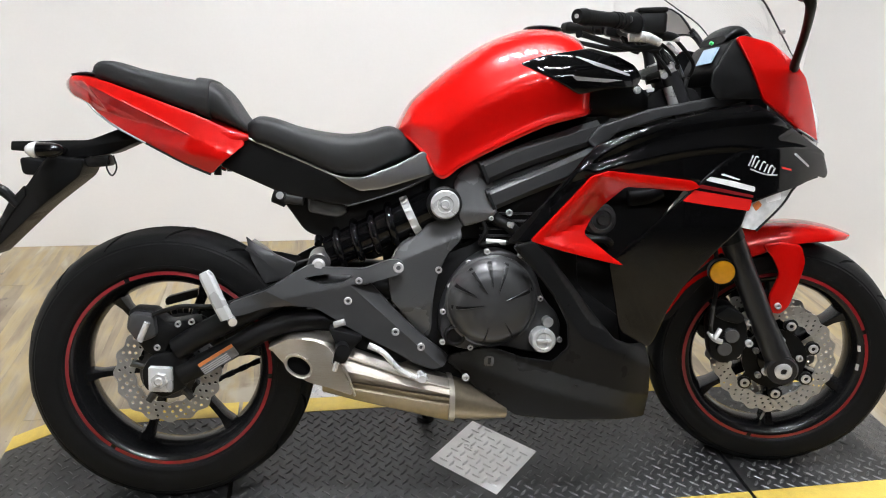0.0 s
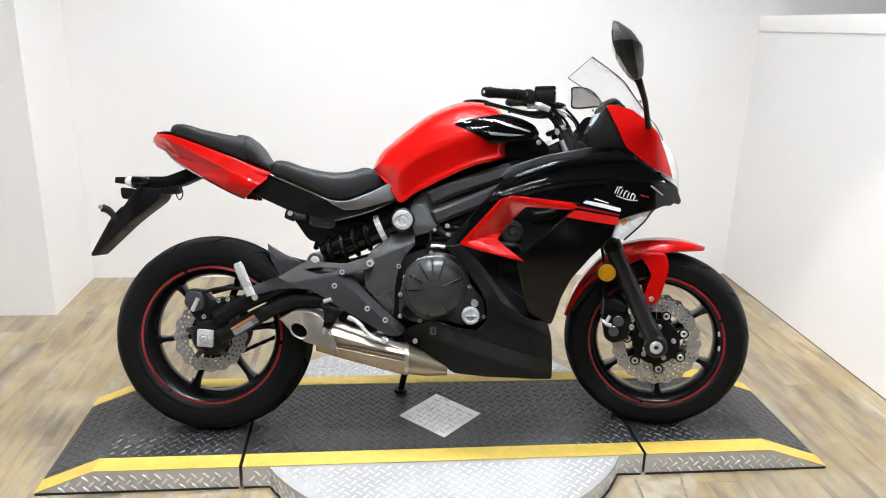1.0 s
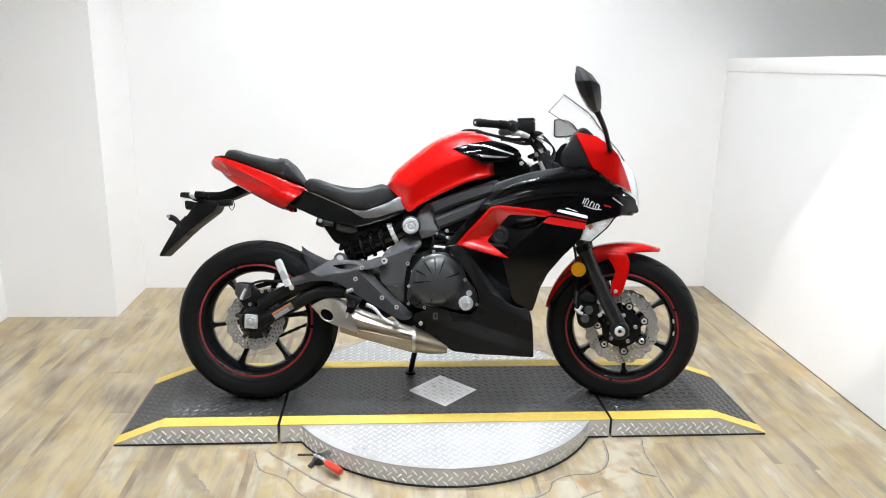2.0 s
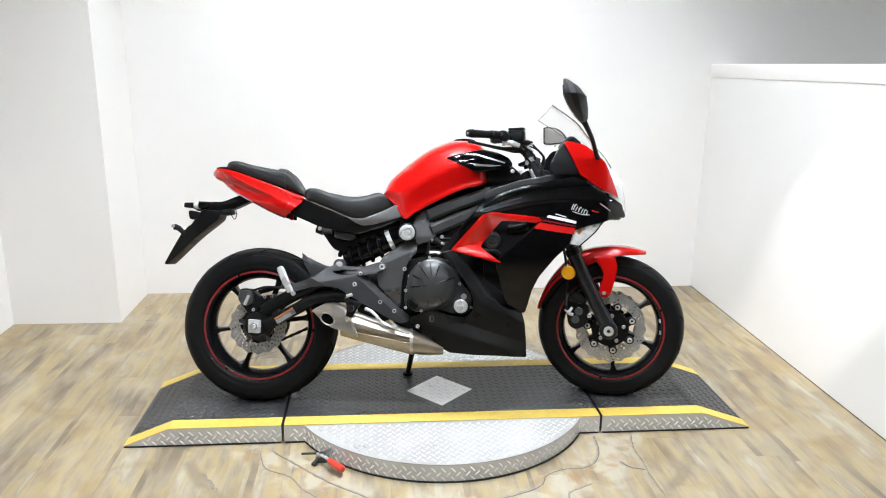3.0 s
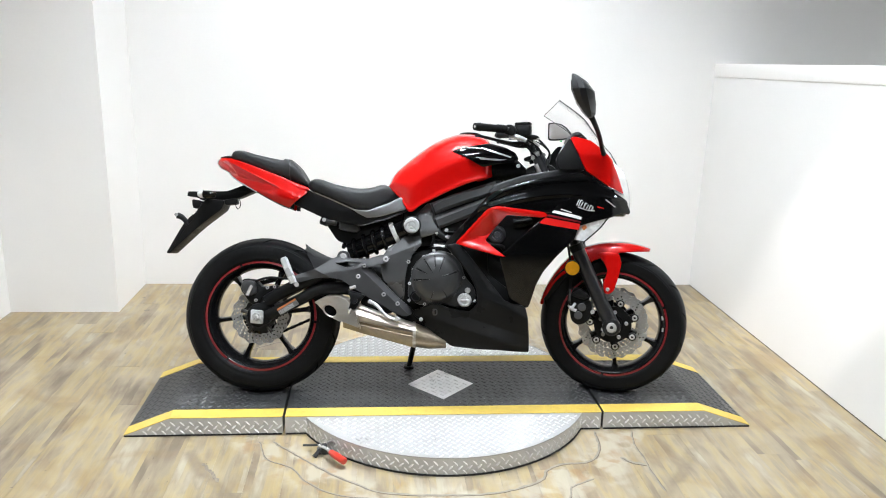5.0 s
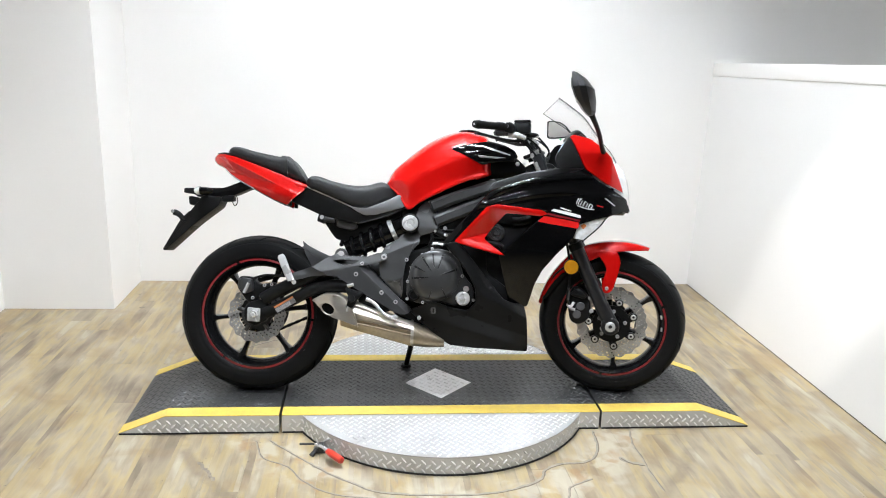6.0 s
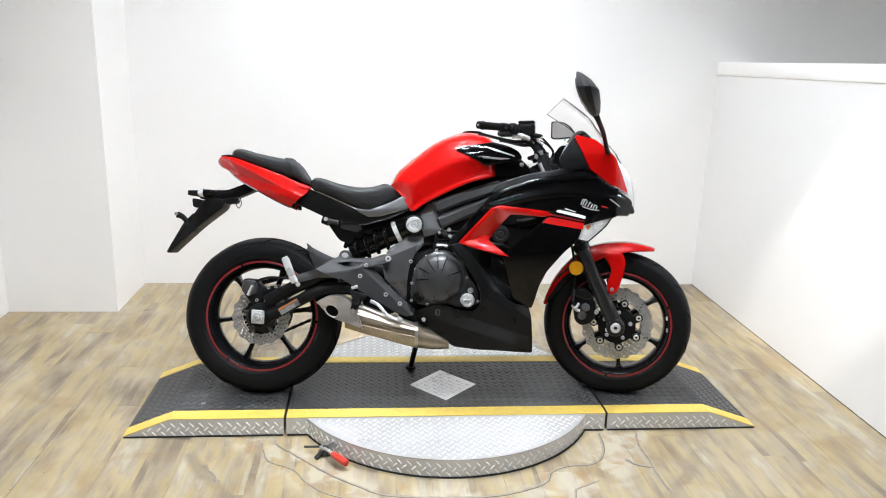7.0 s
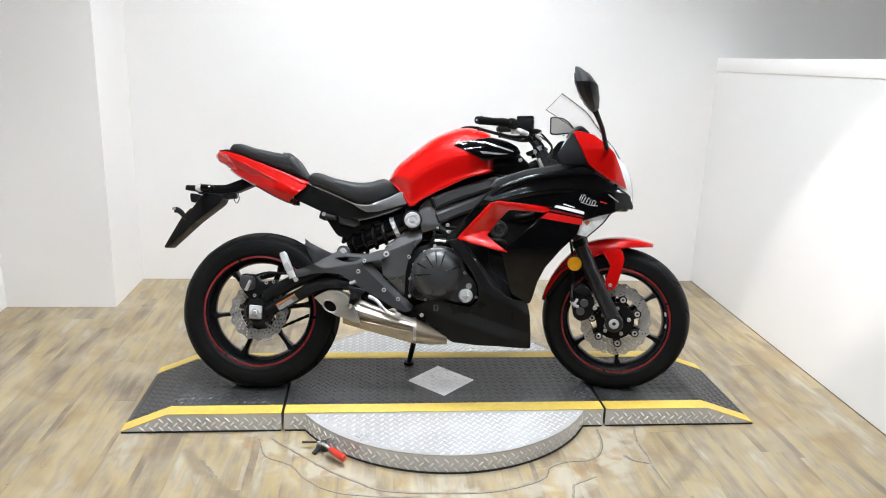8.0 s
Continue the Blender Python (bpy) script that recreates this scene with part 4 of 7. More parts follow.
leg = [(0.665, 0.600), (0.70, 0.606), (0.752, 0.602), (0.764, 0.562), (0.754, 0.510), (0.738, 0.452), (0.720, 0.433), (0.699, 0.437), (0.692, 0.473), (0.710, 0.531), (0.695, 0.562)]
def stay_v(u, w):
    return 0.088 - 0.10 * max(0, w - 0.53) + 0.02 * max(0, 0.5 - w)


for s in (1, -1):
    part("mudguard_stay", front(panel(leg, stay_v, 0.010, 0.003, 0.01, side=s)), RED, mud)
    part("mudguard_tail", front(panel([(0.452, 0.392), (0.470, 0.400), (0.545, 0.50), (0.600, 0.545), (0.58, 0.575), (0.50, 0.50)], flat(0.070), 0.006, 0.002, side=s)), PLASTIC, mud)
for a in (10, -4):
    part("balance_weight", front_in(tube([(FU + 0.2015 * math.cos(radians(a + k)), 0.047, FW + 0.2015 * math.sin(radians(a + k))) for k in (-2.2, 2.2)], 0.0042, 6)), SILVER, fore, "small silver balance weight")
bolt(mud, 0.712, 0.1005, 0.456, 0.008, True)

# ---- engine, frame and running gear ----
INSET[0] = -0.042
engine = part("engine_block", slab([(-0.17, 0.33), (-0.09, 0.29), (0.20, 0.25), (0.30, 0.30), (0.31, 0.42), (0.20, 0.50), (0.19, 0.72), (0.02, 0.75), (-0.03, 0.60), (-0.14, 0.56)], -0.135, 0.135, 0.01, 0.02), PLASTIC, bike, "dark engine block")
case = [(-0.118, 0.400), (-0.114, 0.462), (-0.092, 0.520), (-0.052, 0.566), (-0.005, 0.590), (0.044, 0.580), (0.085, 0.545), (0.104, 0.485), (0.140, 0.448), (0.148, 0.405), (0.128, 0.362), (0.075, 0.366), (0.0, 0.384), (-0.070, 0.372)]
cover = part("crankcase_cover", slab(case, 0.13, 0.196, 0.006, 0.02), CASEDARK, engine, "satin charcoal crankcase cover")
CU, CW = -0.008, 0.480
part("clutch_cover", turned([(0, 0.19), (0.094, 0.19), (0.094, 0.203), (0.089, 0.210), (0.082, 0.222), (0.070, 0.231), (0.052, 0.2355), (0.026, 0.2375), (0, 0.238)], CU, CW, 64), SATIN, engine, "round satin charcoal clutch cover", smooth=25)
part("cover_lip", turned([(0.094, 0.19), (0.099, 0.19), (0.099, 0.2015), (0.094, 0.2045)], CU, CW, 64), SATIN, engine)
# dark wedges lie on the cover in place of the shade in its slots
for a, r0 in ((20, 0.024), (72, 0.026), (97, 0.036), (125, 0.026), (155, 0.040), (186, 0.022), (256, 0.050), (300, 0.045)):
    ca, sa = math.cos(radians(a)), math.sin(radians(a))
    big = 1.0 if a < 200 else 0.5
    rise = table([(0.02, 0.2377), (0.05, 0.2357), (0.070, 0.2312), (0.082, 0.2222), (0.089, 0.2105)])
    for q0, q1, up, m in ((-1.0, 0.55, 0.0006, PLASTIC), (0.55, 1.15, 0.0022, SATIN)):
        rings = []
        for i in range(7):
            d = r0 + (0.0885 - r0) * i / 6
            wd = (0.0004 + 0.0050 * i / 6) * big
            h = rise(d)
            rings.append([P3(CU + d * ca - q * sa, h + k, CW + d * sa + q * ca) for q, k in ((wd * q0, -0.004), (wd * q0, up), (wd * q1, up * 0.7), (wd * q1, -0.004))])
        part("slot_shade" if up < 0.001 else "slot_lip", loft(rings), m, engine)
oil = part("oil_cap", turned([(0, 0.19), (0.026, 0.19), (0.027, 0.222), (0.0245, 0.2265), (0.018, 0.2275), (0.016, 0.2255), (0, 0.2255)], 0.101, 0.398, 40), SILVER, engine, "bright silver oil filler cap")
part("cap_grip", box(0.085, 0.117, -0.2305, -0.224, 0.3945, 0.4015, bevel=0.0015, m=None), SILVER, oil)
part("sight_plug", drum(0.113, 0.435, 0.19, 0.214, 0.0115, 0.002, 24), BOLT, engine)
part("timing_plug", turned([(0.0, 0.19), (0.023, 0.19), (0.023, 0.2025), (0.018, 0.2045), (0.015, 0.199), (0.0, 0.199)], -0.086, 0.407, 28), PLASTIC, engine)
for u, w in ((-0.098, 0.512), (-0.112, 0.458), (-0.112, 0.392), (-0.058, 0.562), (-0.020, 0.586), (0.052, 0.578), (0.143, 0.392), (0.098, 0.484), (-0.052, 0.379)):
    bolt(engine, u, 0.2005, w, 0.007)
part("air_box", slab([(-0.12, 0.60), (0.20, 0.62), (0.29, 0.79), (0.25, 0.885), (0.10, 0.865), (-0.05, 0.79), (-0.14, 0.74)], -0.085, 0.128, 0.006, 0.02), PLASTIC, engine, "black air box")
# cylinder head, hoses and fittings behind the clutch
head = part("cylinder_head", slab([(-0.03, 0.60), (0.08, 0.60), (0.16, 0.70), (0.14, 0.76), (0.03, 0.745), (-0.02, 0.68)], -0.15, 0.15, 0.008, 0.012), PLASTIC, engine)
for i in range(4):
    part("cooling_fin", box(-0.028, 0.085, -0.156, -0.14, 0.612 + 0.016 * i, 0.617 + 0.016 * i, bevel=0.001), SATIN, head)
part("coolant_hose", tube([(-0.02, 0.15, 0.70), (0.0, 0.165, 0.655), (0.035, 0.17, 0.635), (0.06, 0.165, 0.60)], 0.013), PLASTIC, engine)
part("wire_loom", tube([(-0.035, 0.16, 0.665), (-0.02, 0.175, 0.63), (-0.03, 0.17, 0.60), (0.0, 0.18, 0.602), (0.05, 0.175, 0.605)], 0.005), PLASTIC, engine)
part("fitting", tube([(0.015, 0.165, 0.645), (0.036, 0.185, 0.64)], 0.0065), BOLT, engine)
part("fitting", tube([(-0.02, 0.178, 0.606), (0.022, 0.180, 0.603)], 0.006), BOLT, engine)
bolt(engine, -0.010, 0.185, 0.655, 0.006)
bolt(engine, 0.028, 0.190, 0.667, 0.008)

INSET[0] = -0.030
# frame: pivot plate, rails and gussets
plate = [(-0.070, 0.632), (-0.022, 0.655), (-0.010, 0.700), (-0.030, 0.762), (-0.055, 0.757), (-0.104, 0.727), (-0.128, 0.66), (-0.150, 0.625), (-0.200, 0.592), (-0.228, 0.545), (-0.22, 0.475), (-0.172, 0.420), (-0.138, 0.370), (-0.128, 0.41), (-0.128, 0.47), (-0.120, 0.522), (-0.098, 0.575), (-0.064, 0.612)]
PLATE_FOLD = ((-0.215, 0.555), (-0.010, 0.640))
PLATE_LOW = ((-0.235, 0.452), (-0.120, 0.470))
def below(u, w, a, b):
    dx, dy = b[0] - a[0], b[1] - a[1]
    return (dx * (a[1] - w) - dy * (a[0] - u)) / math.hypot(dx, dy)


def plate_v(u, w):
    return 0.146 - 0.50 * max(0.0, -below(u, w, *PLATE_FOLD)) - 0.30 * max(0.0, below(u, w, *PLATE_LOW))


frame_plate = part("frame", panel(plate, plate_v, 0.03, 0.004, 0.014, 0.009, creases=[PLATE_FOLD, PLATE_LOW]), FRAMEGREY, bike, "satin grey tubular frame")
part("inner_frame", slab([(-0.165, 0.700), (-0.150, 0.735), (-0.060, 0.760), (0.020, 0.760), (0.020, 0.590), (-0.075, 0.560), (-0.115, 0.600), (-0.120, 0.670)], -0.080, 0.080, 0.006, 0.012), PLASTIC, frame_plate, "dark inner frame and throttle bodies")
part("frame_plate", panel(plate, lambda u, w: 0.135, 0.03, 0.004, 0.014, side=-1), FRAMEGREY, frame_plate)
RAIL = [(-0.024, 0.145, 0.7505), (0.05, 0.148, 0.783), (0.15, 0.150, 0.818), (0.225, 0.150, 0.842)]
RAIL2 = [(-0.011, 0.150, 0.692), (0.06, 0.152, 0.722), (0.16, 0.155, 0.763), (0.24, 0.155, 0.80)]
for s in (1, -1):
    part("frame_rail", beam([(u, v * s, w) for u, v, w in RAIL], 0.022, 0.0240, 0.011), RAILGREY, frame_plate, smooth=20)
    part("frame_rail", beam([(u, v * s, w) for u, v, w in RAIL2], 0.020, 0.0225, 0.010), RAILGREY, frame_plate, smooth=20)
    part("frame_web", panel([(-0.02, 0.70), (0.0, 0.735), (0.22, 0.815), (0.24, 0.79), (0.10, 0.73)], flat(0.140), 0.006, 0.002, side=s), RAILGREY, frame_plate)
    part("frame_casting", panel([(-0.088, 0.728), (-0.048, 0.774), (-0.016, 0.786), (-0.002, 0.745), (0.004, 0.700), (0.004, 0.662), (-0.022, 0.648), (-0.066, 0.634), (-0.074, 0.650)],
                                lambda u, w: 0.156 + 0.018 * min(1.0, max(0.0, (u + 0.085) / 0.08)) - 0.38 * max(0.0, w - 0.668) - 0.22 * max(0.0, 0.668 - w), 0.034, 0.006, 0.020, 0.010, side=s), FRAMEGREY, frame_plate)
    part("rail_clamp", beam([(-0.027, 0.147 * s, 0.7495), (-0.021, 0.147 * s, 0.752)], 0.0245, 0.0258), PLASTIC, frame_plate)
    part("rail_clamp", beam([(-0.013, 0.150 * s, 0.6912), (-0.007, 0.150 * s, 0.6937)], 0.0235, 0.0245), PLASTIC, frame_plate)
part("pivot_ring", turned([(0.0, 0.14), (0.037, 0.14), (0.037, 0.157), (0.033, 0.160), (0.0, 0.160)], -0.107, 0.684, 40), PLASTIC, frame_plate)
part("shock_bolt_cap", turned([(0.0, 0.158), (0.030, 0.158), (0.031, 0.165), (0.028, 0.1685), (0.018, 0.1690), (0.0165, 0.1665), (0.010, 0.1665), (0.0085, 0.1695), (0.0, 0.1695)], -0.107, 0.684, 40), SILVER, frame_plate, "bright silver round cap")
bolt(frame_plate, -0.117, 0.1490, 0.541, 0.0085)
part("casting_mark", turned([(0.014, 0.130), (0.017, 0.130), (0.017, 0.1470), (0.014, 0.1470)], -0.158, 0.470, 28), FRAMEGREY, frame_plate)
def ridge_v(u, w):
    return 0.178 - 0.02 * max(0.0, (u - 0.40) / 0.16)


part("ridge_trim", panel([(0.190, 0.820), (0.215, 0.852), (0.331, 0.890), (0.488, 0.920), (0.567, 0.927), (0.572, 0.915), (0.488, 0.895), (0.36, 0.872), (0.255, 0.838), (0.215, 0.802)], ridge_v, 0.02, 0.005, 0.01), RAILGREY, bike, "satin grey fairing ridge")
part("ridge_trim", panel([(0.190, 0.820), (0.215, 0.852), (0.331, 0.890), (0.488, 0.920), (0.567, 0.927), (0.572, 0.915), (0.488, 0.895), (0.36, 0.872), (0.255, 0.838), (0.215, 0.802)], ridge_v, 0.02, 0.005, 0.01, side=-1), RAILGREY, bike)

INSET[0] = -0.025
# shock absorber on the right
sh0, sh1 = Vector((-0.372, 0.075, 0.560)), Vector((-0.115, 0.095, 0.682))
shock = part("shock_absorber", tube([tuple(sh0.lerp(sh1, 0.08)), tuple(sh0.lerp(sh1, 0.98))], 0.0385, 24), GLOSSBLACK, bike, "black coil spring shock absorber")


def coil():
    d = (sh1 - sh0).normalized()
    a = d.orthogonal().normalized()
    b = d.cross(a)
    ln = (sh1 - sh0).length
    pts = []
    for i in range(150):
        t = i / 149
        ang = t * math.tau * 4.7
        pts.append(tuple(sh0 + d * ln * (0.05 + 0.68 * t) + (a * math.cos(ang) + b * math.sin(ang)) * 0.0415))
    return tube(pts, 0.0088, 12, 1)


part("coil_spring", coil(), GLOSSBLACK, shock)
collar = part("preload_collar", tube([tuple(sh0.lerp(sh1, 0.745)), tuple(sh0.lerp(sh1, 0.805))], 0.0445, 24), SILVER, shock, "notched silver preload collar")
for k in range(14):
    axis = (sh1 - sh0).normalized()
    out = Matrix.Rotation(math.tau * k / 14, 3, axis) @ axis.orthogonal().normalized()
    root = sh0.lerp(sh1, 0.750) + out * 0.0445
    part("collar_tooth", tube([tuple(root), tuple(root + axis * 0.010)], 0.0042, 6), SILVER, collar)
part("upper_body", tube([tuple(sh0.lerp(sh1, 0.79)), tuple(sh0.lerp(sh1, 1.0))], 0.037, 24), GLOSSBLACK, shock)
part("lower_eye", drum(-0.372, 0.556, 0.05, 0.150, 0.024, 0.003), SATIN, shock)
part("lower_bolt", turned([(0, 0.148), (0.0135, 0.148), (0.014, 0.154), (0.009, 0.156), (0.009, 0.161), (0, 0.161)], -0.372, 0.556, 24), BOLT, shock, "bright shock bolt")

INSET[0] = -0.012
# swingarm
arm = part("swingarm", tube([(-0.672, 0.118, 0.372), (-0.62, 0.120, 0.405), (-0.52, 0.118, 0.455), (-0.40, 0.105, 0.505), (-0.22, 0.09, 0.50)], [0.026, 0.025, 0.026, 0.028, 0.03], 16), PLASTIC, bike, "black tubular swingarm")
for s in (1, -1):
    if s < 0:
        part("upper_arm", tube([(-0.672, -0.118, 0.372), (-0.62, -0.120, 0.405), (-0.52, -0.118, 0.455), (-0.40, -0.105, 0.505), (-0.22, -0.09, 0.50)], [0.026, 0.025, 0.026, 0.028, 0.03], 16), PLASTIC, arm)
    part("lower_arm", tube([(-0.665, 0.120 * s, 0.318), (-0.63, 0.122 * s, 0.335), (-0.55, 0.122 * s, 0.378), (-0.475, 0.118 * s, 0.418), (-0.40, 0.11 * s, 0.432), (-0.30, 0.10 * s, 0.425), (-0.20, 0.09 * s, 0.43)], [0.024, 0.023, 0.023, 0.024, 0.025, 0.026, 0.028], 16), PLASTIC, arm)
    part("axle_plate", slab([(-0.745, 0.330), (-0.725, 0.362), (-0.66, 0.375), (-0.64, 0.335), (-0.655, 0.290), (-0.70, 0.268), (-0.740, 0.290)], 0.098 * s, 0.130 * s, 0.005, 0.012) if s > 0 else slab([(-0.745, 0.330), (-0.725, 0.362), (-0.66, 0.375), (-0.64, 0.335), (-0.655, 0.290), (-0.70, 0.268), (-0.740, 0.290)], -0.130, -0.098, 0.005, 0.012), PLASTIC, arm)
part("cross_member", tube([(-0.43, 0.11, 0.46), (-0.43, -0.11, 0.46)], 0.03, 16), PLASTIC, arm)
part("adjuster_plate", slab([(-0.727, 0.290), (-0.726, 0.342), (-0.679, 0.338), (-0.680, 0.287)], 0.128, 0.1460, 0.001, 0.003), SILVER, arm, "bright square axle adjuster plate")
part("axle_nut", tube([(-0.703, 0.144, 0.315), (-0.703, 0.158, 0.315)], 0.0165, 6), BOLT, arm, "bright axle nut")
part("axle_end", drum(-0.703, 0.315, 0.150, 0.1610, 0.009, 0.002, 20), BOLT, arm)
part("adjuster_screw", tube([(-0.665, 0.128, 0.335), (-0.640, 0.128, 0.348)], 0.0055, 8), BOLT, arm)
part("warning_label", panel([(-0.626, 0.346), (-0.556, 0.389), (-0.552, 0.383), (-0.622, 0.340)], flat(0.1455), 0.002, 0, 0.001), ORANGELABEL, arm, "orange strip label")
part("printed_label", panel([(-0.622, 0.340), (-0.551, 0.384), (-0.540, 0.366), (-0.611, 0.322)], flat(0.1460), 0.002, 0, 0.001), GREYLABEL, arm, "grey printed label")
for k in range(4):
    q = 0.12 + 0.22 * k
    a, b = Vector((-0.620, 0.3375)).lerp(Vector((-0.609, 0.3225)), q), Vector((-0.566, 0.371)).lerp(Vector((-0.555, 0.356)), q)
    n = Vector((0.0011, -0.0018))
    part("label_line", panel([tuple(a - n * 0.6), tuple(b - n * 0.6), tuple(b + n * 0.6), tuple(a + n * 0.6)], flat(0.1464), 0.001, 0, 0.0004), GREYDECAL, arm)
# rear caliper
rcal = part("rear_caliper", slab([(-0.775, 0.42), (-0.765, 0.462), (-0.715, 0.458), (-0.69, 0.430), (-0.63, 0.440), (-0.625, 0.415), (-0.69, 0.385), (-0.70, 0.350), (-0.735, 0.365)], 0.070, 0.120, 0.006, 0.010), PLASTIC, bike, "black rear brake caliper")
part("caliper_body", slab([(-0.770, 0.425), (-0.760, 0.458), (-0.712, 0.452), (-0.708, 0.405), (-0.745, 0.392)], 0.098, 0.138, 0.007, 0.012), SATIN, rcal)
part("bleed_nipple", tube([(-0.725, 0.140, 0.437), (-0.742, 0.142, 0.398)], 0.0065, 10), BOLT, rcal)
part("brake_hose", tube([(-0.715, 0.135, 0.452), (-0.66, 0.13, 0.468), (-0.58, 0.115, 0.466), (-0.50, 0.09, 0.49)], 0.005, 10), PLASTIC, rcal)
for u, w in ((-0.668, 0.428), (-0.640, 0.432), (-0.712, 0.378)):
    bolt(rcal, u, 0.124, w, 0.0075)
# sprocket and chain on the far side
INSET[0] = 0.0
sprocket = part("sprocket", turned([(0.055, -0.092), (0.098, -0.092), (0.098, -0.086), (0.055, -0.086)], RU, RW, 46), SATIN, rear, "dark rear sprocket", smooth=20)
for i in range(46):
    a = math.tau * i / 46
    if math.cos(a) < 0.3:
        part("chain_link", tube([(RU + 0.101 * math.cos(a - 0.055), -0.089, RW + 0.101 * math.sin(a - 0.055)), (RU + 0.101 * math.cos(a + 0.055), -0.089, RW + 0.101 * math.sin(a + 0.055))], 0.0075, 6), PLASTIC, rear)
for w0, w1 in ((0.414, 0.476), (0.216, 0.424)):
    for i in range(30):
        t = (i + 0.5) / 30
        u, w = RU + 0.02 + 0.46 * t, w0 + (w1 - w0) * t
        part("chain_link", tube([(u - 0.0085, -0.089, w - 0.0085 * (w1 - w0) / 0.46), (u + 0.0085, -0.089, w + 0.0085 * (w1 - w0) / 0.46)], 0.0075 if i % 2 else 0.006, 6), PLASTIC, rear)
part("chain_guard", slab([(-0.74, 0.445), (-0.40, 0.535), (-0.40, 0.515), (-0.74, 0.425)], -0.105, -0.080, 0.003), PLASTIC, arm)

INSET[0] = -0.012
# rear hugger fin
fin = part("hugger", panel([(-0.533, 0.606), (-0.522, 0.560), (-0.492, 0.503), (-0.44, 0.515), (-0.424, 0.548), (-0.47, 0.568), (-0.51, 0.588)], lambda u, w: 0.066 - 0.25 * max(0.0, w - 0.55), 0.004, 0.0015, 0.004), SATIN, bike, "grey plastic rear hugger")
part("hugger_side", panel([(-0.512, 0.560), (-0.492, 0.503), (-0.44, 0.515), (-0.424, 0.545), (-0.47, 0.556)], lambda u, w: 0.066 - 0.25 * max(0.0, w - 0.55), 0.004, 0.0015, 0.004, side=-1), SATIN, fin)
rings = []
for i in range(12):
    a = radians(58 - 52 * i / 11)
    rr = 0.330
    line = [(-0.066, rr - 0.012), (-0.05, rr - 0.003), (0, rr), (0.05, rr - 0.003), (0.066, rr - 0.012)]
    rings.append([P3(RU + q * math.cos(a), v, RW + q * math.sin(a)) for v, q in line + [(v, q - 0.004) for v, q in reversed(line)]])
part("hugger_top", loft(rings), SATIN, fin)

INSET[0] = -0.032
# footrest hanger
hang = [(-0.555, 0.480), (-0.513, 0.494), (-0.478, 0.507), (-0.430, 0.537), (-0.386, 0.560), (-0.359, 0.552), (-0.278, 0.548), (-0.219, 0.568), (-0.197, 0.564), (-0.190, 0.548), (-0.202, 0.536), (-0.266, 0.518), (-0.212, 0.457), (-0.155, 0.401), (-0.094, 0.352), (-0.101, 0.335), (-0.129, 0.327), (-0.165, 0.338), (-0.219, 0.372), (-0.276, 0.403), (-0.332, 0.438), (-0.378, 0.468), (-0.429, 0.474), (-0.480, 0.470), (-0.530, 0.455), (-0.553, 0.453)]
HANG_TOP, HANG_EDGE, HANG_LOW = ((-0.52, 0.474), (-0.25, 0.524)), ((-0.30, 0.508), (-0.115, 0.336)), ((-0.44, 0.486), (-0.14, 0.333))
hv = table([(-0.56, 0.192), (-0.48, 0.186), (-0.40, 0.176), (-0.25, 0.168), (-0.09, 0.168)])
def hang_v(u, w):
    d1, d2, d3 = below(u, w, *HANG_TOP), below(u, w, *HANG_EDGE), below(u, w, *HANG_LOW)
    return hv(u) + 0.004 - 0.20 * max(0.0, -d1) - 0.80 * max(0.0, min(-d2, 0.03)) * (1 if w < 0.515 else 0) - 0.35 * min(0.03, max(0.0, d3))


hanger = part("footrest_hanger", panel(hang, hang_v, 0.014, 0.003, 0.010, 0.016, holes=[[(-0.405, 0.530), (-0.362, 0.538), (-0.296, 0.535), (-0.322, 0.519), (-0.362, 0.515)]], creases=[HANG_TOP, HANG_EDGE, HANG_LOW]), SATIN, bike, "satin charcoal footrest hanger", smooth=16)
part("left_hanger", panel(hang, lambda u, w: hv(u), 0.014, 0.004, 0.012, side=-1), SATIN, hanger)
part("guard_plate", panel([(-0.27, 0.49), (-0.20, 0.42), (-0.13, 0.375), (-0.15, 0.35), (-0.215, 0.325), (-0.30, 0.37), (-0.31, 0.42)], flat(0.138), 0.004, 0.0015), PLASTIC, hanger)
for u, w, r in ((-0.205, 0.550, 0.0125), (-0.288, 0.523, 0.0085), (-0.311, 0.481, 0.0095), (-0.211, 0.412, 0.0095), (-0.156, 0.377, 0.0095)):
    bolt(hanger, u, hang_v(u, w) + 0.003, w, r)
# pillion peg, folded up
peg_ring = ((-1, -0.6), (-0.6, -1), (0.6, -1), (1, -0.6), (1, 0.6), (0.6, 1), (-0.6, 1), (-1, 0.6))
part("pillion_peg", loft([[P3(cu + 0.0125 * k * a, 0.196 + 0.013 * k * b, cw + 0.004 * a) for a, b in peg_ring]
                          for cu, cw, k in ((-0.598, 0.549, 0.7), (-0.594, 0.541, 1.0), (-0.572, 0.488, 1.0), (-0.556, 0.452, 0.9))]), SILVER, hanger, "silver folded pillion footrest")
part("peg_pivot", tube([(-0.553, 0.178, 0.452), (-0.543, 0.205, 0.446)], 0.009, 12), BOLT, hanger)
# rider's peg, brake pedal
part("peg_bracket", slab([(-0.352, 0.430), (-0.28, 0.408), (-0.30, 0.385), (-0.318, 0.352), (-0.345, 0.352), (-0.335, 0.39)], 0.160, 0.200, 0.004, 0.008), PLASTIC, hanger)
part("rider_peg", tube([(-0.325, 0.165, 0.385), (-0.322, 0.245, 0.392)], 0.014, 12), PLASTIC, hanger)
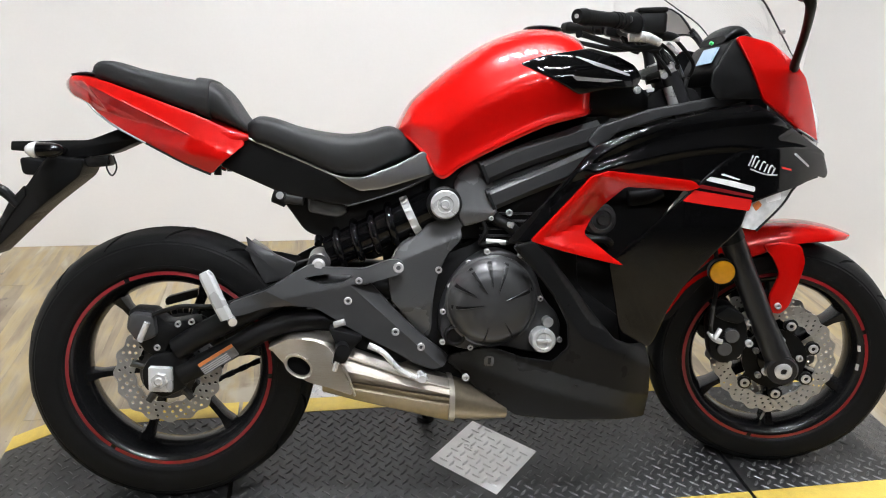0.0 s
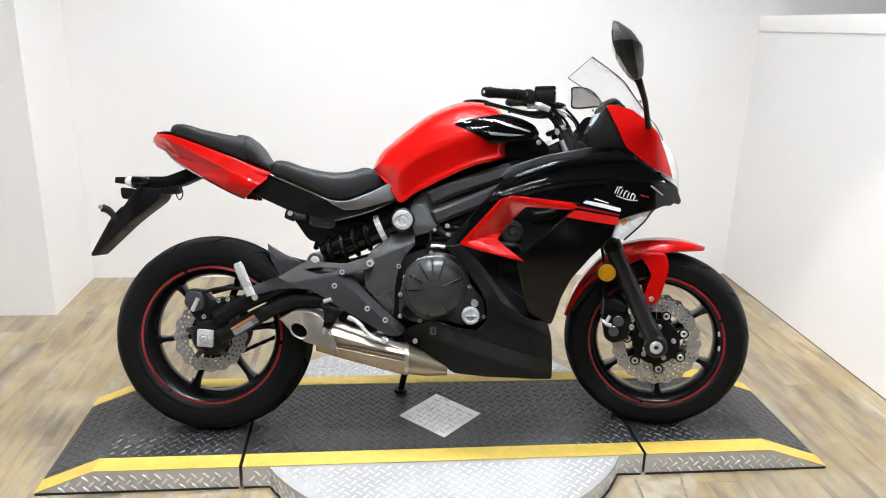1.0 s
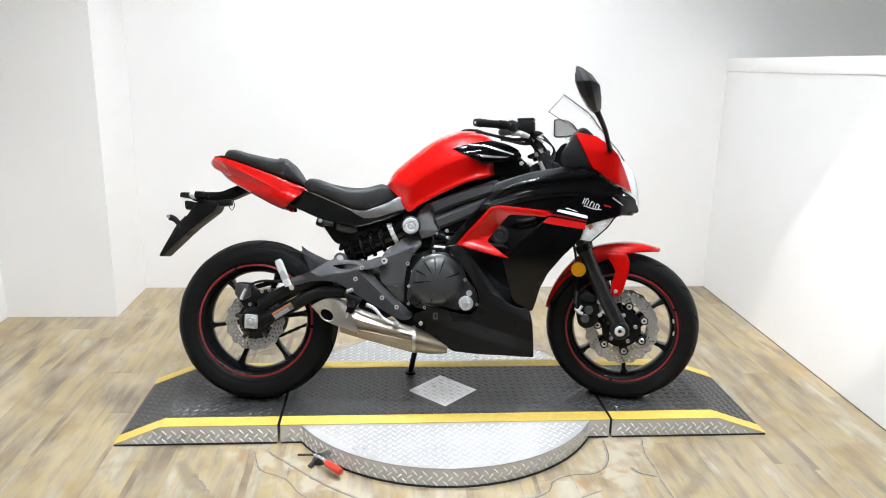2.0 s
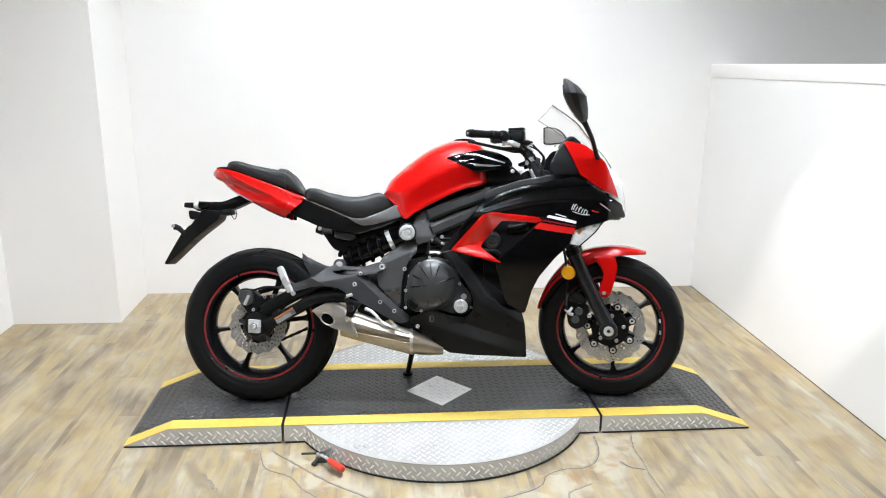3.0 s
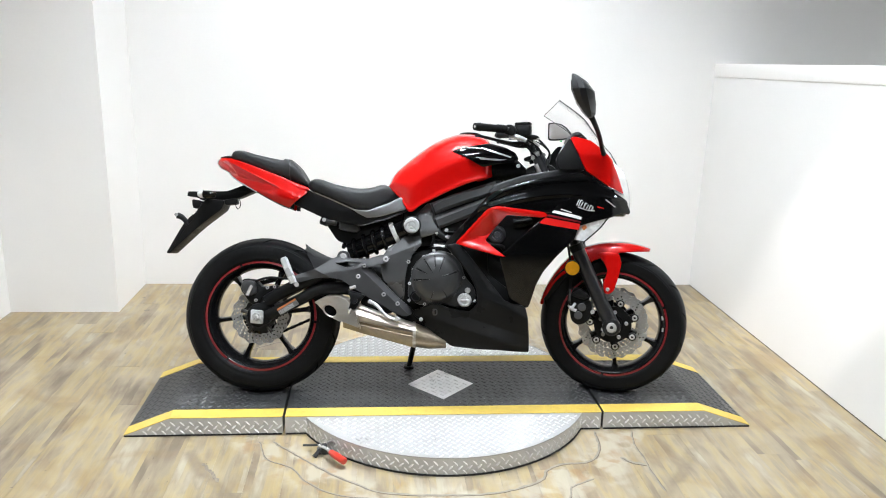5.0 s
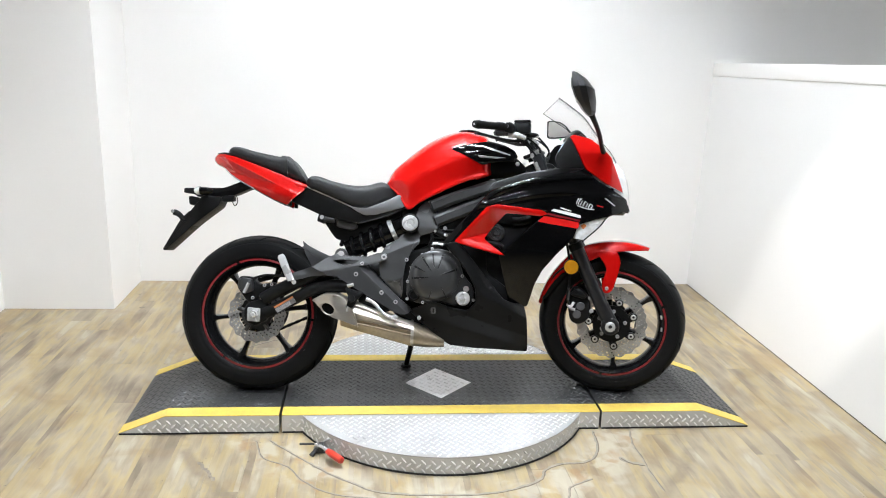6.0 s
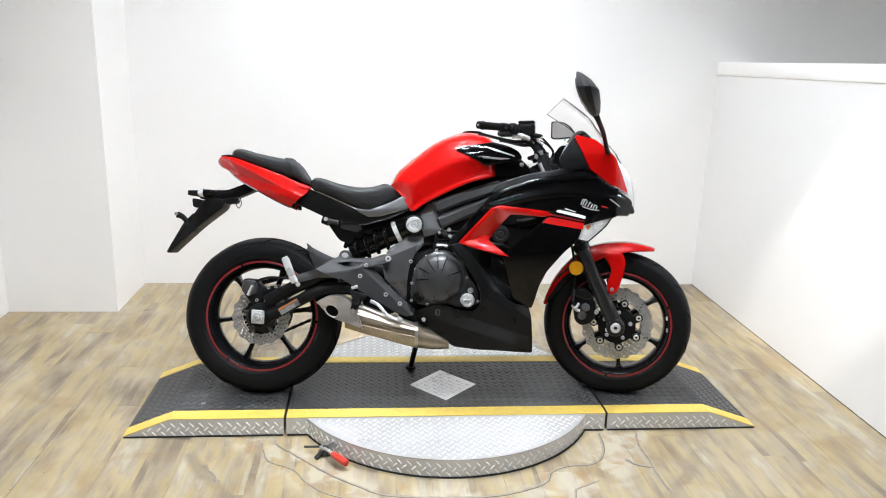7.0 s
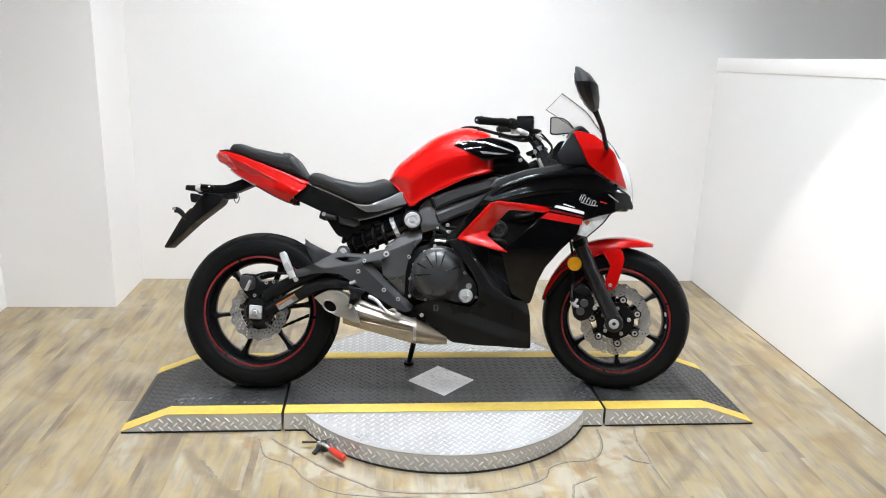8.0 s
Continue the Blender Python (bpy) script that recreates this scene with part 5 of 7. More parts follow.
part("peg_bolt", tube([(-0.340, 0.195, 0.435), (-0.318, 0.198, 0.442)], 0.007, 10), BOLT, hanger)
part("peg_feeler", tube([(-0.334, 0.20, 0.357), (-0.340, 0.20, 0.338)], 0.005, 8), BOLT, hanger)
part("brake_pedal", tube([(-0.268, 0.182, 0.386), (-0.238, 0.190, 0.372), (-0.202, 0.196, 0.335), (-0.165, 0.200, 0.317), (-0.145, 0.202, 0.321)], [0.0075, 0.0065, 0.006, 0.0065, 0.0075], 10), SILVER, hanger, "silver brake pedal")
part("pedal_tip", tube([(-0.158, 0.185, 0.322), (-0.158, 0.225, 0.322)], 0.0085, 10), SILVER, hanger)
part("brake_switch", tube([(-0.42, 0.13, 0.482), (-0.395, 0.14, 0.482)], 0.006, 8), BOLT, hanger)

INSET[0] = -0.045
# exhaust under the engine
def muffler_side(y):
    """Half width of the faceted can at the height y (-1 to 1)."""
    return 1 - max(0.0, y - 0.30) * 0.60 if y > 0 else 1 - max(0.0, -0.15 - y) * 0.50


def muffler():
    top = table([(-0.478, 0.378), (-0.44, 0.400), (-0.424, 0.406), (-0.385, 0.404), (-0.300, 0.371), (-0.20, 0.335), (-0.085, 0.299)])
    bot = table([(-0.478, 0.374), (-0.44, 0.350), (-0.396, 0.314), (-0.345, 0.300), (-0.25, 0.283), (-0.167, 0.266), (-0.085, 0.250)])
    rings = []
    for i in range(26):
        u = -0.478 + 0.393 * i / 25
        hw, mid, hh, f = 0.030 + 0.042 * min(1, (u + 0.478) / 0.12), (top(u) + bot(u)) / 2, (top(u) - bot(u)) / 2, min(1.0, max(0.0, (u + 0.40) / 0.07))
        ring = []
        for p in oval(u, 1.0, -1.0, 1.0, 6.5, 56):
            v = abs(p.y) * (1 - f) + f * min(abs(p.y), muffler_side(p.z))
            ring.append(P3(u, 0.135 - math.copysign(hw * v, p.y), mid + hh * p.z))
        rings.append(ring)
    return loft(rings)


muff = part("muffler", muffler(), STEEL, bike, "brushed stainless underslung muffler", smooth=28)
part("muffler_strap", loft([[p + Vector((0.0, 0, 0)) for p in oval(u, t, b, 0.0745, 3.0, 32, 0.135)] for u, t, b in ((-0.096, 0.306, 0.208), (-0.090, 0.306, 0.205), (-0.084, 0.304, 0.204))]), STEEL, muff)
part("collector", loft([oval(u, t, b, h, 2.4, 28, 0.130) for u, t, b, h in ((-0.085, 0.300, 0.205, 0.068), (-0.03, 0.278, 0.199, 0.062), (0.035, 0.246, 0.202, 0.050))]), HEATED, muff, "heat-tinted steel collector")
part("lower_shell", loft([[P3(u, 0.135 + k * h, z) for k, z in ((1, t), (0.97, t - 0.006), (0.70, b + 0.004), (0.62, b), (-0.62, b), (-0.70, b + 0.004), (-0.97, t - 0.006), (-1, t))]
                          for u, t, b, h in ((-0.366, 0.322, 0.281, 0.058), (-0.30, 0.306, 0.262, 0.064), (-0.25, 0.297, 0.249, 0.066), (-0.167, 0.281, 0.227, 0.067), (-0.086, 0.267, 0.206, 0.068))]), HEATED, muff, "brown heat-stained lower shell")
def mouth(scale, v):
    ring = []
    for k in range(28):
        a = math.tau * k / 28
        x, y = 0.029 * scale * math.cos(a), 0.0195 * scale * math.sin(a)
        ring.append(P3(-0.413 + x * 0.82 + y * 0.57, v, 0.348 - x * 0.57 + y * 0.82))
    return ring


part("tail_pipe", loft([mouth(0.55, 0.165), mouth(0.80, 0.185), mouth(0.93, 0.2085), mouth(1.10, 0.2105), mouth(1.12, 0.196)], caps=False), STEEL, muff)
part("pipe_bore", loft([mouth(0.84, 0.190), mouth(0.89, 0.2015)]), GROOVE, muff, "dark exhaust opening")
part("shell_seam", tube([(-0.350, 0.198, 0.384), (-0.320, 0.2075, 0.345), (-0.300, 0.2070, 0.290), (-0.298, 0.200, 0.280)], 0.0028, 8), STEEL, muff)
part("heat_shield", panel([(-0.475, 0.378), (-0.44, 0.399), (-0.424, 0.405), (-0.385, 0.403), (-0.352, 0.390), (-0.322, 0.34), (-0.300, 0.281), (-0.345, 0.299), (-0.395, 0.314), (-0.455, 0.355)], lambda u, w: 0.2085 - 0.6 * max(0.0, -0.40 - u), 0.006, 0.003, 0.012, holes=[[(p.x, p.z) for p in mouth(1.0, 0.0)]]), STEEL, muff)
part("shell_crease", tube([(-0.34, 0.197, 0.378), (-0.30, 0.198, 0.360), (-0.25, 0.199, 0.342), (-0.16, 0.199, 0.310), (-0.09, 0.198, 0.288)], [0.002, 0.004, 0.004, 0.004, 0.003], 8), STEEL, muff)
part("shell_crease", tube([(-0.33, 0.199, 0.299), (-0.25, 0.2025, 0.284), (-0.16, 0.2025, 0.265), (-0.09, 0.2025, 0.252)], [0.002, 0.0035, 0.0035, 0.003], 8), HEATED, muff)
bolt(muff, -0.340, 0.212, 0.358, 0.007)

INSET[0] = 0.0
# side stand on the far side
foot = BIKE.inverted() @ Vector((-0.115, 0.432, TOP + 0.006))
stand = part("side_stand", tube([(-0.06, 0.12 * -1, 0.30), (-0.08, -0.16, 0.20), (foot.x, -foot.y, foot.z)], [0.014, 0.012, 0.011], 12), PLASTIC, bike, "black side stand")
bm = bmesh.new()
bmesh.ops.create_cone(bm, cap_ends=True, segments=20, radius1=0.024, radius2=0.020, depth=0.010, matrix=BIKE.inverted() @ Matrix.Translation((-0.115, 0.432, TOP + 0.007)))
part("stand_foot", bm, PLASTIC, stand)

# ---- seats, tail, tank and bodywork ----
def line_d(u, w, a, b):
    """How far (u, w) lies below the line from a to b."""
    dx, dy = b[0] - a[0], b[1] - a[1]
    return (dx * (a[1] - w) - dy * (a[0] - u)) / math.hypot(dx, dy)


def ovals(rows, n, power=2.6, grow=0.0):
    """Rings along u from rows of (u, top, bottom, half width)."""
    f = [table([(r[0], r[k]) for r in rows]) for k in (1, 2, 3)]
    lo, hi = rows[0][0], rows[-1][0]
    return [oval(u, f[0](u) + grow, f[1](u) - grow, f[2](u) + grow, power, 36) for u in (lo + (hi - lo) * i / (n - 1) for i in range(n))]


seat_rows = [(-0.520, 0.852, 0.822, 0.080), (-0.505, 0.864, 0.806, 0.104), (-0.480, 0.866, 0.800, 0.112), (-0.413, 0.846, 0.776, 0.124), (-0.321, 0.832, 0.738, 0.126),
             (-0.275, 0.836, 0.738, 0.118), (-0.218, 0.850, 0.758, 0.100), (-0.190, 0.838, 0.772, 0.088), (-0.148, 0.800, 0.785, 0.066)]
part("rider_seat", loft(ovals(seat_rows, 36, 4.2)), VINYL, bike, "black vinyl rider seat", smooth=50)
pill_rows = [(-0.840, 0.958, 0.936, 0.034), (-0.828, 0.971, 0.932, 0.058), (-0.800, 0.976, 0.926, 0.076), (-0.734, 0.960, 0.904, 0.090), (-0.632, 0.941, 0.866, 0.102),
             (-0.600, 0.938, 0.860, 0.105), (-0.580, 0.932, 0.852, 0.107), (-0.560, 0.912, 0.844, 0.108), (-0.540, 0.880, 0.836, 0.107), (-0.518, 0.846, 0.830, 0.100)]
pill = part("pillion_seat", loft(ovals(pill_rows, 36, 3.8)), VINYL, bike, "black vinyl pillion seat with a strap", smooth=50)
strap = [(-0.618, 0.9395, 0.862, 0.1035), (-0.606, 0.9385, 0.860, 0.1050), (-0.592, 0.936, 0.856, 0.1065)]
part("seat_strap", loft(ovals(strap, 5, 3.8, 0.0055)), VINYL, pill, "black grab strap")
for i in range(9):
    for s in (1, -1):
        f = i / 8
        part("stitch", tube([(-0.630 + 0.006 * f, s * (0.02 + 0.065 * f), 0.9445 - 0.024 * f * f), (-0.628 + 0.006 * f, s * (0.026 + 0.065 * f), 0.9437 - 0.027 * f * f)], 0.0008, 5), GREYLABEL, pill)

tail_rows = [(-0.890, 0.932, 0.924, 0.022), (-0.876, 0.946, 0.910, 0.046), (-0.850, 0.948, 0.892, 0.062), (-0.814, 0.943, 0.866, 0.074), (-0.760, 0.923, 0.840, 0.086), (-0.672, 0.894, 0.800, 0.098),
             (-0.605, 0.869, 0.774, 0.104), (-0.575, 0.858, 0.770, 0.106), (-0.545, 0.846, 0.795, 0.106), (-0.515, 0.829, 0.815, 0.104)]
tail = part("tail_cowl", loft(ovals(tail_rows, 44, 3.4)), RED, bike, "red gloss tail cowl", smooth=50)
tail_hw = table([(-0.89, 0.036), (-0.876, 0.050), (-0.85, 0.064), (-0.814, 0.077), (-0.76, 0.089), (-0.672, 0.101), (-0.605, 0.107), (-0.515, 0.109)])
CREASE_A, CREASE_B = ((-0.842, 0.926), (-0.632, 0.825)), ((-0.802, 0.867), (-0.645, 0.828))
def tail_v(u, w):
    """Facets: a ridge along the upper crease, an undercut below it, and a lower plane that comes out again."""
    da, db = line_d(u, w, *CREASE_A), line_d(u, w, *CREASE_B)
    v = tail_hw(u) + 0.006
    if da < 0:
        return v + 0.30 * da
    if db < 0:
        return v - 0.55 * da
    return v - 0.55 * max(0.0, da - db) + 0.12 * min(db, 0.03) - 0.55 * max(0.0, db - 0.034)


tail_out = [(-0.866, 0.932), (-0.845, 0.941), (-0.800, 0.931), (-0.730, 0.906), (-0.619, 0.866), (-0.534, 0.828), (-0.522, 0.806), (-0.575, 0.762), (-0.592, 0.745), (-0.645, 0.767), (-0.723, 0.808), (-0.788, 0.842), (-0.831, 0.872), (-0.857, 0.902)]
for s in (1, -1):
    part("tail_panel", panel(tail_out, tail_v, 0.012, 0.002, 0.006, 0.011, side=s, creases=[CREASE_A, CREASE_B]), RED, tail, "red gloss faceted tail side")
for s in (1, -1):
    part("tail_lens", panel([(-0.878, 0.930), (-0.846, 0.932), (-0.824, 0.904), (-0.801, 0.869), (-0.826, 0.873), (-0.852, 0.902)], lambda u, w: tail_v(u, w) + 0.0012, 0.006, 0.0012, 0.004, 0.014, side=s), LENSPINK, tail, "pale translucent red lamp side lens")
    part("tail_ridge", tube([(u, s * (tail_v(u, w) + 0.0004), w) for u, w in ((-0.838, 0.925), (-0.78, 0.897), (-0.70, 0.858), (-0.634, 0.826))], [0.0012, 0.0022, 0.0022, 0.001], 8), RED, tail)
lamp = part("tail_lamp", loft(ovals([(-0.897, 0.934, 0.918, 0.020), (-0.880, 0.946, 0.902, 0.046), (-0.862, 0.948, 0.893, 0.058), (-0.838, 0.946, 0.878, 0.067)], 12, 3.2, 0.002)), LENSRED, tail, "red tail lamp lens", smooth=50)
for s in (1, -1):
    part("tail_keyline", tube([(u, s * (tail_v(u, w) + 0.0008), w) for u, w in ((-0.845, 0.930), (-0.826, 0.905), (-0.803, 0.873))], 0.0018, 6), LENSPINK, tail)
    part("tail_edge", tube([(u, s * (tail_v(u, w) - 0.001), w) for u, w in ((-0.855, 0.900), (-0.831, 0.871), (-0.788, 0.841), (-0.723, 0.807))], 0.0026, 8), TRIM, tail)
    part("tail_edge", tube([(u, s * (tail_v(u, w) - 0.002), w) for u, w in ((-0.723, 0.807), (-0.645, 0.766), (-0.594, 0.744))], 0.003, 8), PLASTIC, tail)
    part("tail_mount", tube([(-0.612, 0.08 * s, 0.775), (-0.612, 0.08 * s, 0.750)], 0.009, 8), PLASTIC, tail)
    part("tail_mount", tube([(-0.582, 0.085 * s, 0.762), (-0.582, 0.085 * s, 0.742)], 0.008, 8), PLASTIC, tail)
part("tail_cap", loft(ovals([(-0.880, 0.9495, 0.944, 0.040), (-0.850, 0.953, 0.944, 0.058), (-0.825, 0.951, 0.940, 0.06)], 6, 2.5)), PLASTIC, tail)

INSET[0] = -0.020
# side covers with metallic trim
side_out = [(-0.520, 0.822), (-0.401, 0.774), (-0.312, 0.735), (-0.278, 0.733), (-0.202, 0.762), (-0.152, 0.790), (-0.122, 0.762), (-0.125, 0.742), (-0.200, 0.707), (-0.300, 0.679), (-0.345, 0.684), (-0.399, 0.694), (-0.454, 0.706), (-0.521, 0.736), (-0.578, 0.760)]
sv = table([(-0.58, 0.103), (-0.50, 0.113), (-0.40, 0.128), (-0.30, 0.136), (-0.20, 0.128), (-0.11, 0.118)])
def side_v(u, w):
    return sv(u) - 0.12 * max(0.0, 0.74 - w)
cov = both(lambda s: panel(side_out, side_v, 0.02, 0.004, 0.012, side=s), "side_cover", PLASTIC, bike, "black plastic side cover")
trim = [(-0.345, 0.746), (-0.312, 0.739), (-0.278, 0.739), (-0.202, 0.769), (-0.150, 0.797), (-0.124, 0.764), (-0.131, 0.748), (-0.190, 0.730), (-0.240, 0.715), (-0.285, 0.711), (-0.320, 0.728)]
for s, c in zip((1, -1), cov):
    part("side_trim", panel(trim, lambda u, w: side_v(u, w) + 0.006, 0.010, 0.004, 0.008, 0.01, side=s), TRIM, c, "metallic grey trim")
    part("cover_edge", tube([(-0.132, s * 0.1185, 0.744), (-0.20, s * 0.1245, 0.712), (-0.298, s * 0.1285, 0.682), (-0.318, s * 0.1285, 0.682)], [0.0018, 0.0018, 0.0018, 0.001], 8), FRAMEGREY, c)
    part("cover_keyline", tube([(-0.515, s * 0.1125, 0.818), (-0.45, s * 0.1225, 0.791), (-0.39, s * 0.129, 0.766), (-0.32, s * 0.1355, 0.735)], 0.0024, 6), TRIM, c)
under = part("under_seat_tray", slab([(-0.470, 0.712), (-0.446, 0.681), (-0.402, 0.618), (-0.322, 0.590), (-0.27, 0.60), (-0.15, 0.69), (-0.14, 0.74), (-0.30, 0.75)], -0.085, 0.085, 0.008, 0.015), PLASTIC, bike, "black under-seat tray")
part("tray_box", slab([(-0.396, 0.704), (-0.395, 0.664), (-0.350, 0.654), (-0.330, 0.652), (-0.308, 0.664), (-0.336, 0.704)], 0.08, 0.112, 0.006, 0.010), SATIN, under)
part("seat_lock", tube([(-0.465, 0.10, 0.700), (-0.440, 0.105, 0.692)], [0.017, 0.019], 16), PLASTIC, under)
part("lock_sleeve", tube([(-0.442, 0.105, 0.694), (-0.404, 0.11, 0.690)], 0.0125, 14), SATIN, under)
part("lock_face", tube([(-0.452, 0.118, 0.700), (-0.452, 0.124, 0.700)], 0.008, 12), BOLT, under)

INSET[0] = 0.0
# plate holder, rear lamps
hold = part("plate_holder", slab([(-0.778, 0.842), (-0.730, 0.820), (-0.81, 0.783), (-0.855, 0.776), (-0.965, 0.772), (-0.966, 0.806), (-0.922, 0.810), (-0.855, 0.811)], -0.030, 0.030, 0.006, 0.012), PLASTIC, bike, "black rear plate holder and mudflap")
blade = [(-0.855, 0.772), (-0.868, 0.736), (-0.978, 0.649), (-1.066, 0.575), (-1.092, 0.553), (-1.104, 0.558), (-1.070, 0.612), (-1.026, 0.680), (-0.980, 0.716), (-0.930, 0.778)]
part("mudflap", panel(blade, lambda u, w: 0.058 - 0.06 * max(0.0, -0.95 - u) / 0.14, 0.112, 0.006, 0.01), PLASTIC, hold)
part("mudflap_face", panel([(-1.100, 0.561), (-1.078, 0.568), (-1.046, 0.62), (-1.015, 0.66), (-0.982, 0.695), (-0.984, 0.716), (-1.024, 0.680), (-1.068, 0.612)], lambda u, w: 0.0605 - 0.06 * max(0.0, -0.95 - u) / 0.14, 0.004, 0.0015, 0.004), PLASTIC, hold)
part("holder_arm", slab([(-0.99, 0.775), (-0.965, 0.772), (-0.93, 0.765), (-0.92, 0.735), (-0.985, 0.738)], -0.05, 0.05, 0.004), PLASTIC, hold)
part("holder_bar", slab([(-1.014, 0.788), (-1.012, 0.807), (-0.955, 0.808), (-0.955, 0.776), (-0.985, 0.786)], -0.028, 0.028, 0.003, 0.004), PLASTIC, hold)
part("plate_bolt_arm", tube([(-1.05, 0.03, 0.708), (-1.03, 0.03, 0.700), (-1.005, 0.03, 0.672)], [0.013, 0.011, 0.009], 10), PLASTIC, hold)
bolt(hold, -1.052, 0.045, 0.711, 0.0075)
for s in (1, -1):
    ring = [math.tau * j / 20 for j in range(20)]
    part("rear_indicator", loft([[P3(-0.879 - 0.052 * t, s * 0.115 + 0.020 * k * math.cos(a), 0.791 + 0.0150 * k * math.sin(a)) for a in ring]
                                       for t, k in ((-0.05, 0.25), (0.08, 0.72), (0.30, 0.95), (0.65, 1.0), (1.0, 0.96))]), GLOSSBLACK, hold, "black rear indicator with a clear lens")
    part("indicator_lens", loft([[P3(-0.925 - 0.024 * t, s * 0.115 + 0.020 * k * math.cos(a), 0.791 + 0.0155 * k * math.sin(a)) for a in ring]
                                 for t, k in ((0, 1.10), (0.25, 1.10), (0.6, 0.92), (0.9, 0.6), (1.0, 0.25))]), LENSCLEAR, hold, "clear domed lens")
    part("indicator_stem", tube([(-0.905, 0.02 * s, 0.790), (-0.925, 0.10 * s, 0.790)], 0.009, 10), PLASTIC, hold)
part("wire_loop", tube([(-0.806, 0.06, 0.780), (-0.812, 0.062, 0.755), (-0.802, 0.062, 0.738), (-0.792, 0.062, 0.755), (-0.798, 0.06, 0.780)], 0.0018, 6, 6), PLASTIC, hold)
part("wire_cover", slab([(-0.86, 0.775), (-0.81, 0.782), (-0.805, 0.758), (-0.855, 0.752)], 0.02, 0.055, 0.004), PLASTIC, hold)

# tank
t_top = table([(-0.205, 0.845), (-0.195, 0.866), (-0.177, 0.898), (-0.138, 0.937), (-0.082, 0.984), (-0.025, 1.025), (0.044, 1.057), (0.091, 1.069), (0.137, 1.068), (0.172, 1.060), (0.203, 1.042), (0.215, 1.02)])
t_bot = table([(-0.205, 0.835), (-0.187, 0.826), (-0.151, 0.789), (-0.117, 0.740), (-0.069, 0.767), (0.019, 0.813), (0.107, 0.853), (0.178, 0.873), (0.215, 0.885)])
t_hw = table([(-0.205, 0.050), (-0.187, 0.085), (-0.151, 0.108), (-0.117, 0.126), (-0.069, 0.138), (0.019, 0.152), (0.107, 0.165), (0.160, 0.170), (0.19, 0.160), (0.215, 0.12)])
HALF = [(0.0, 0.0), (0.22, 0.012), (0.44, 0.055), (0.63, 0.14), (0.78, 0.26), (0.90, 0.38), (0.975, 0.48), (1.0, 0.56), (0.992, 0.64), (0.972, 0.74), (0.955, 0.85), (0.955, 0.92), (0.972, 0.965), (0.955, 1.0)]


def tank_half(u):
    tp, bt, hw = t_top(u), t_bot(u), t_hw(u)
    return [(v * hw, tp - f * (tp - bt)) for v, f in smooth_path(HALF, 4)]


def tank_v(u, w):
    pts = tank_half(min(max(u, -0.2), 0.205))
    ws, vs = [p[1] for p in reversed(pts)], [p[0] for p in reversed(pts)]
    return float(np.interp(w, ws, vs))


rings = []
for i in range(56):
    u = -0.205 + 0.42 * i / 55
    h = tank_half(u)
    rings.append([P3(u, v, w) for v, w in h] + [P3(u, -v, w) for v, w in reversed(h[1:])])
tank = part("fuel_tank", loft(rings), RED, bike, "red gloss fuel tank", smooth=60)
part("filler_cap", loft([[P3(0.13 + r * math.cos(a), r * math.sin(a), 1.066 + h - 0.02 * r * math.cos(a)) for a in (math.tau * k / 24 for k in range(24))] for r, h in ((0.045, 0.0), (0.045, 0.006), (0.040, 0.009), (0.02, 0.010))]), GLOSSBLACK, tank)
emb = [(0.046, 0.982), (0.094, 0.998), (0.200, 1.018), (0.262, 1.004), (0.300, 0.984), (0.316, 0.958), (0.300, 0.936), (0.225, 0.930), (0.168, 0.918), (0.105, 0.953)]
ev = table([(0.04, 0.000), (0.10, 0.002), (0.20, 0.006), (0.32, 0.0)])
def emb_v(u, w):
    if u < 0.17:
        return tank_v(u, w) + 0.003 + ev(u)
    k = (u - 0.17) / 0.15
    return tank_v(0.17, w) * (1 - 0.22 * k * k) + 0.003 + ev(u) - 0.5 * max(0, w - 0.985) * k
badge = both(lambda s: panel(emb, emb_v, 0.010, 0.0025, 0.010, side=s), "tank_badge_panel", GLOSSBLACK, bike, "black gloss tank side panel")
for s, bp in zip((1, -1), badge):
    part("badge_mark", panel([(0.160, 0.997), (0.168, 0.997), (0.284, 0.963), (0.281, 0.959), (0.235, 0.970), (0.205, 0.977)], lambda u, w: emb_v(u, w) + 0.0006, 0.002, 0, 0.003, side=s), GREYDECAL, bp, "silver lettering shape")
    part("badge_line", panel([(0.15, 0.955), (0.20, 0.952), (0.265, 0.950), (0.225, 0.944), (0.16, 0.946)], lambda u, w: emb_v(u, w) + 0.0006, 0.002, 0, 0.003, side=s), GREYDECAL, bp)
nose_block = part("air_box_cover", loft(ovals([(0.175, 1.015, 0.865, 0.125), (0.215, 1.022, 0.868, 0.130), (0.27, 1.000, 0.872, 0.118), (0.32, 0.965, 0.878, 0.100), (0.355, 0.935, 0.885, 0.08)], 16, 3.2)), PLASTIC, bike, "black cover ahead of the tank", smooth=50)
part("key_switch", tube([(0.40, 0.0, 0.96), (0.392, 0, 0.985)], 0.02, 16), PLASTIC, bike)
# white patches stand for the bright wall behind gaps in the machine
for u, w in ((0.318, 0.934),):
    part("gap_dot", drum(u, w, 0.10, 0.112, 0.008, 0.003), WHITEDECAL, nose_block, "white dot drawn for a gap through to the wall")
part("gap_sliver", panel([(0.338, 0.937), (0.356, 0.941), (0.358, 0.932), (0.340, 0.929)], flat(0.108), 0.004, 0.001), WHITEDECAL, nose_block, "white sliver drawn for a gap through to the wall")

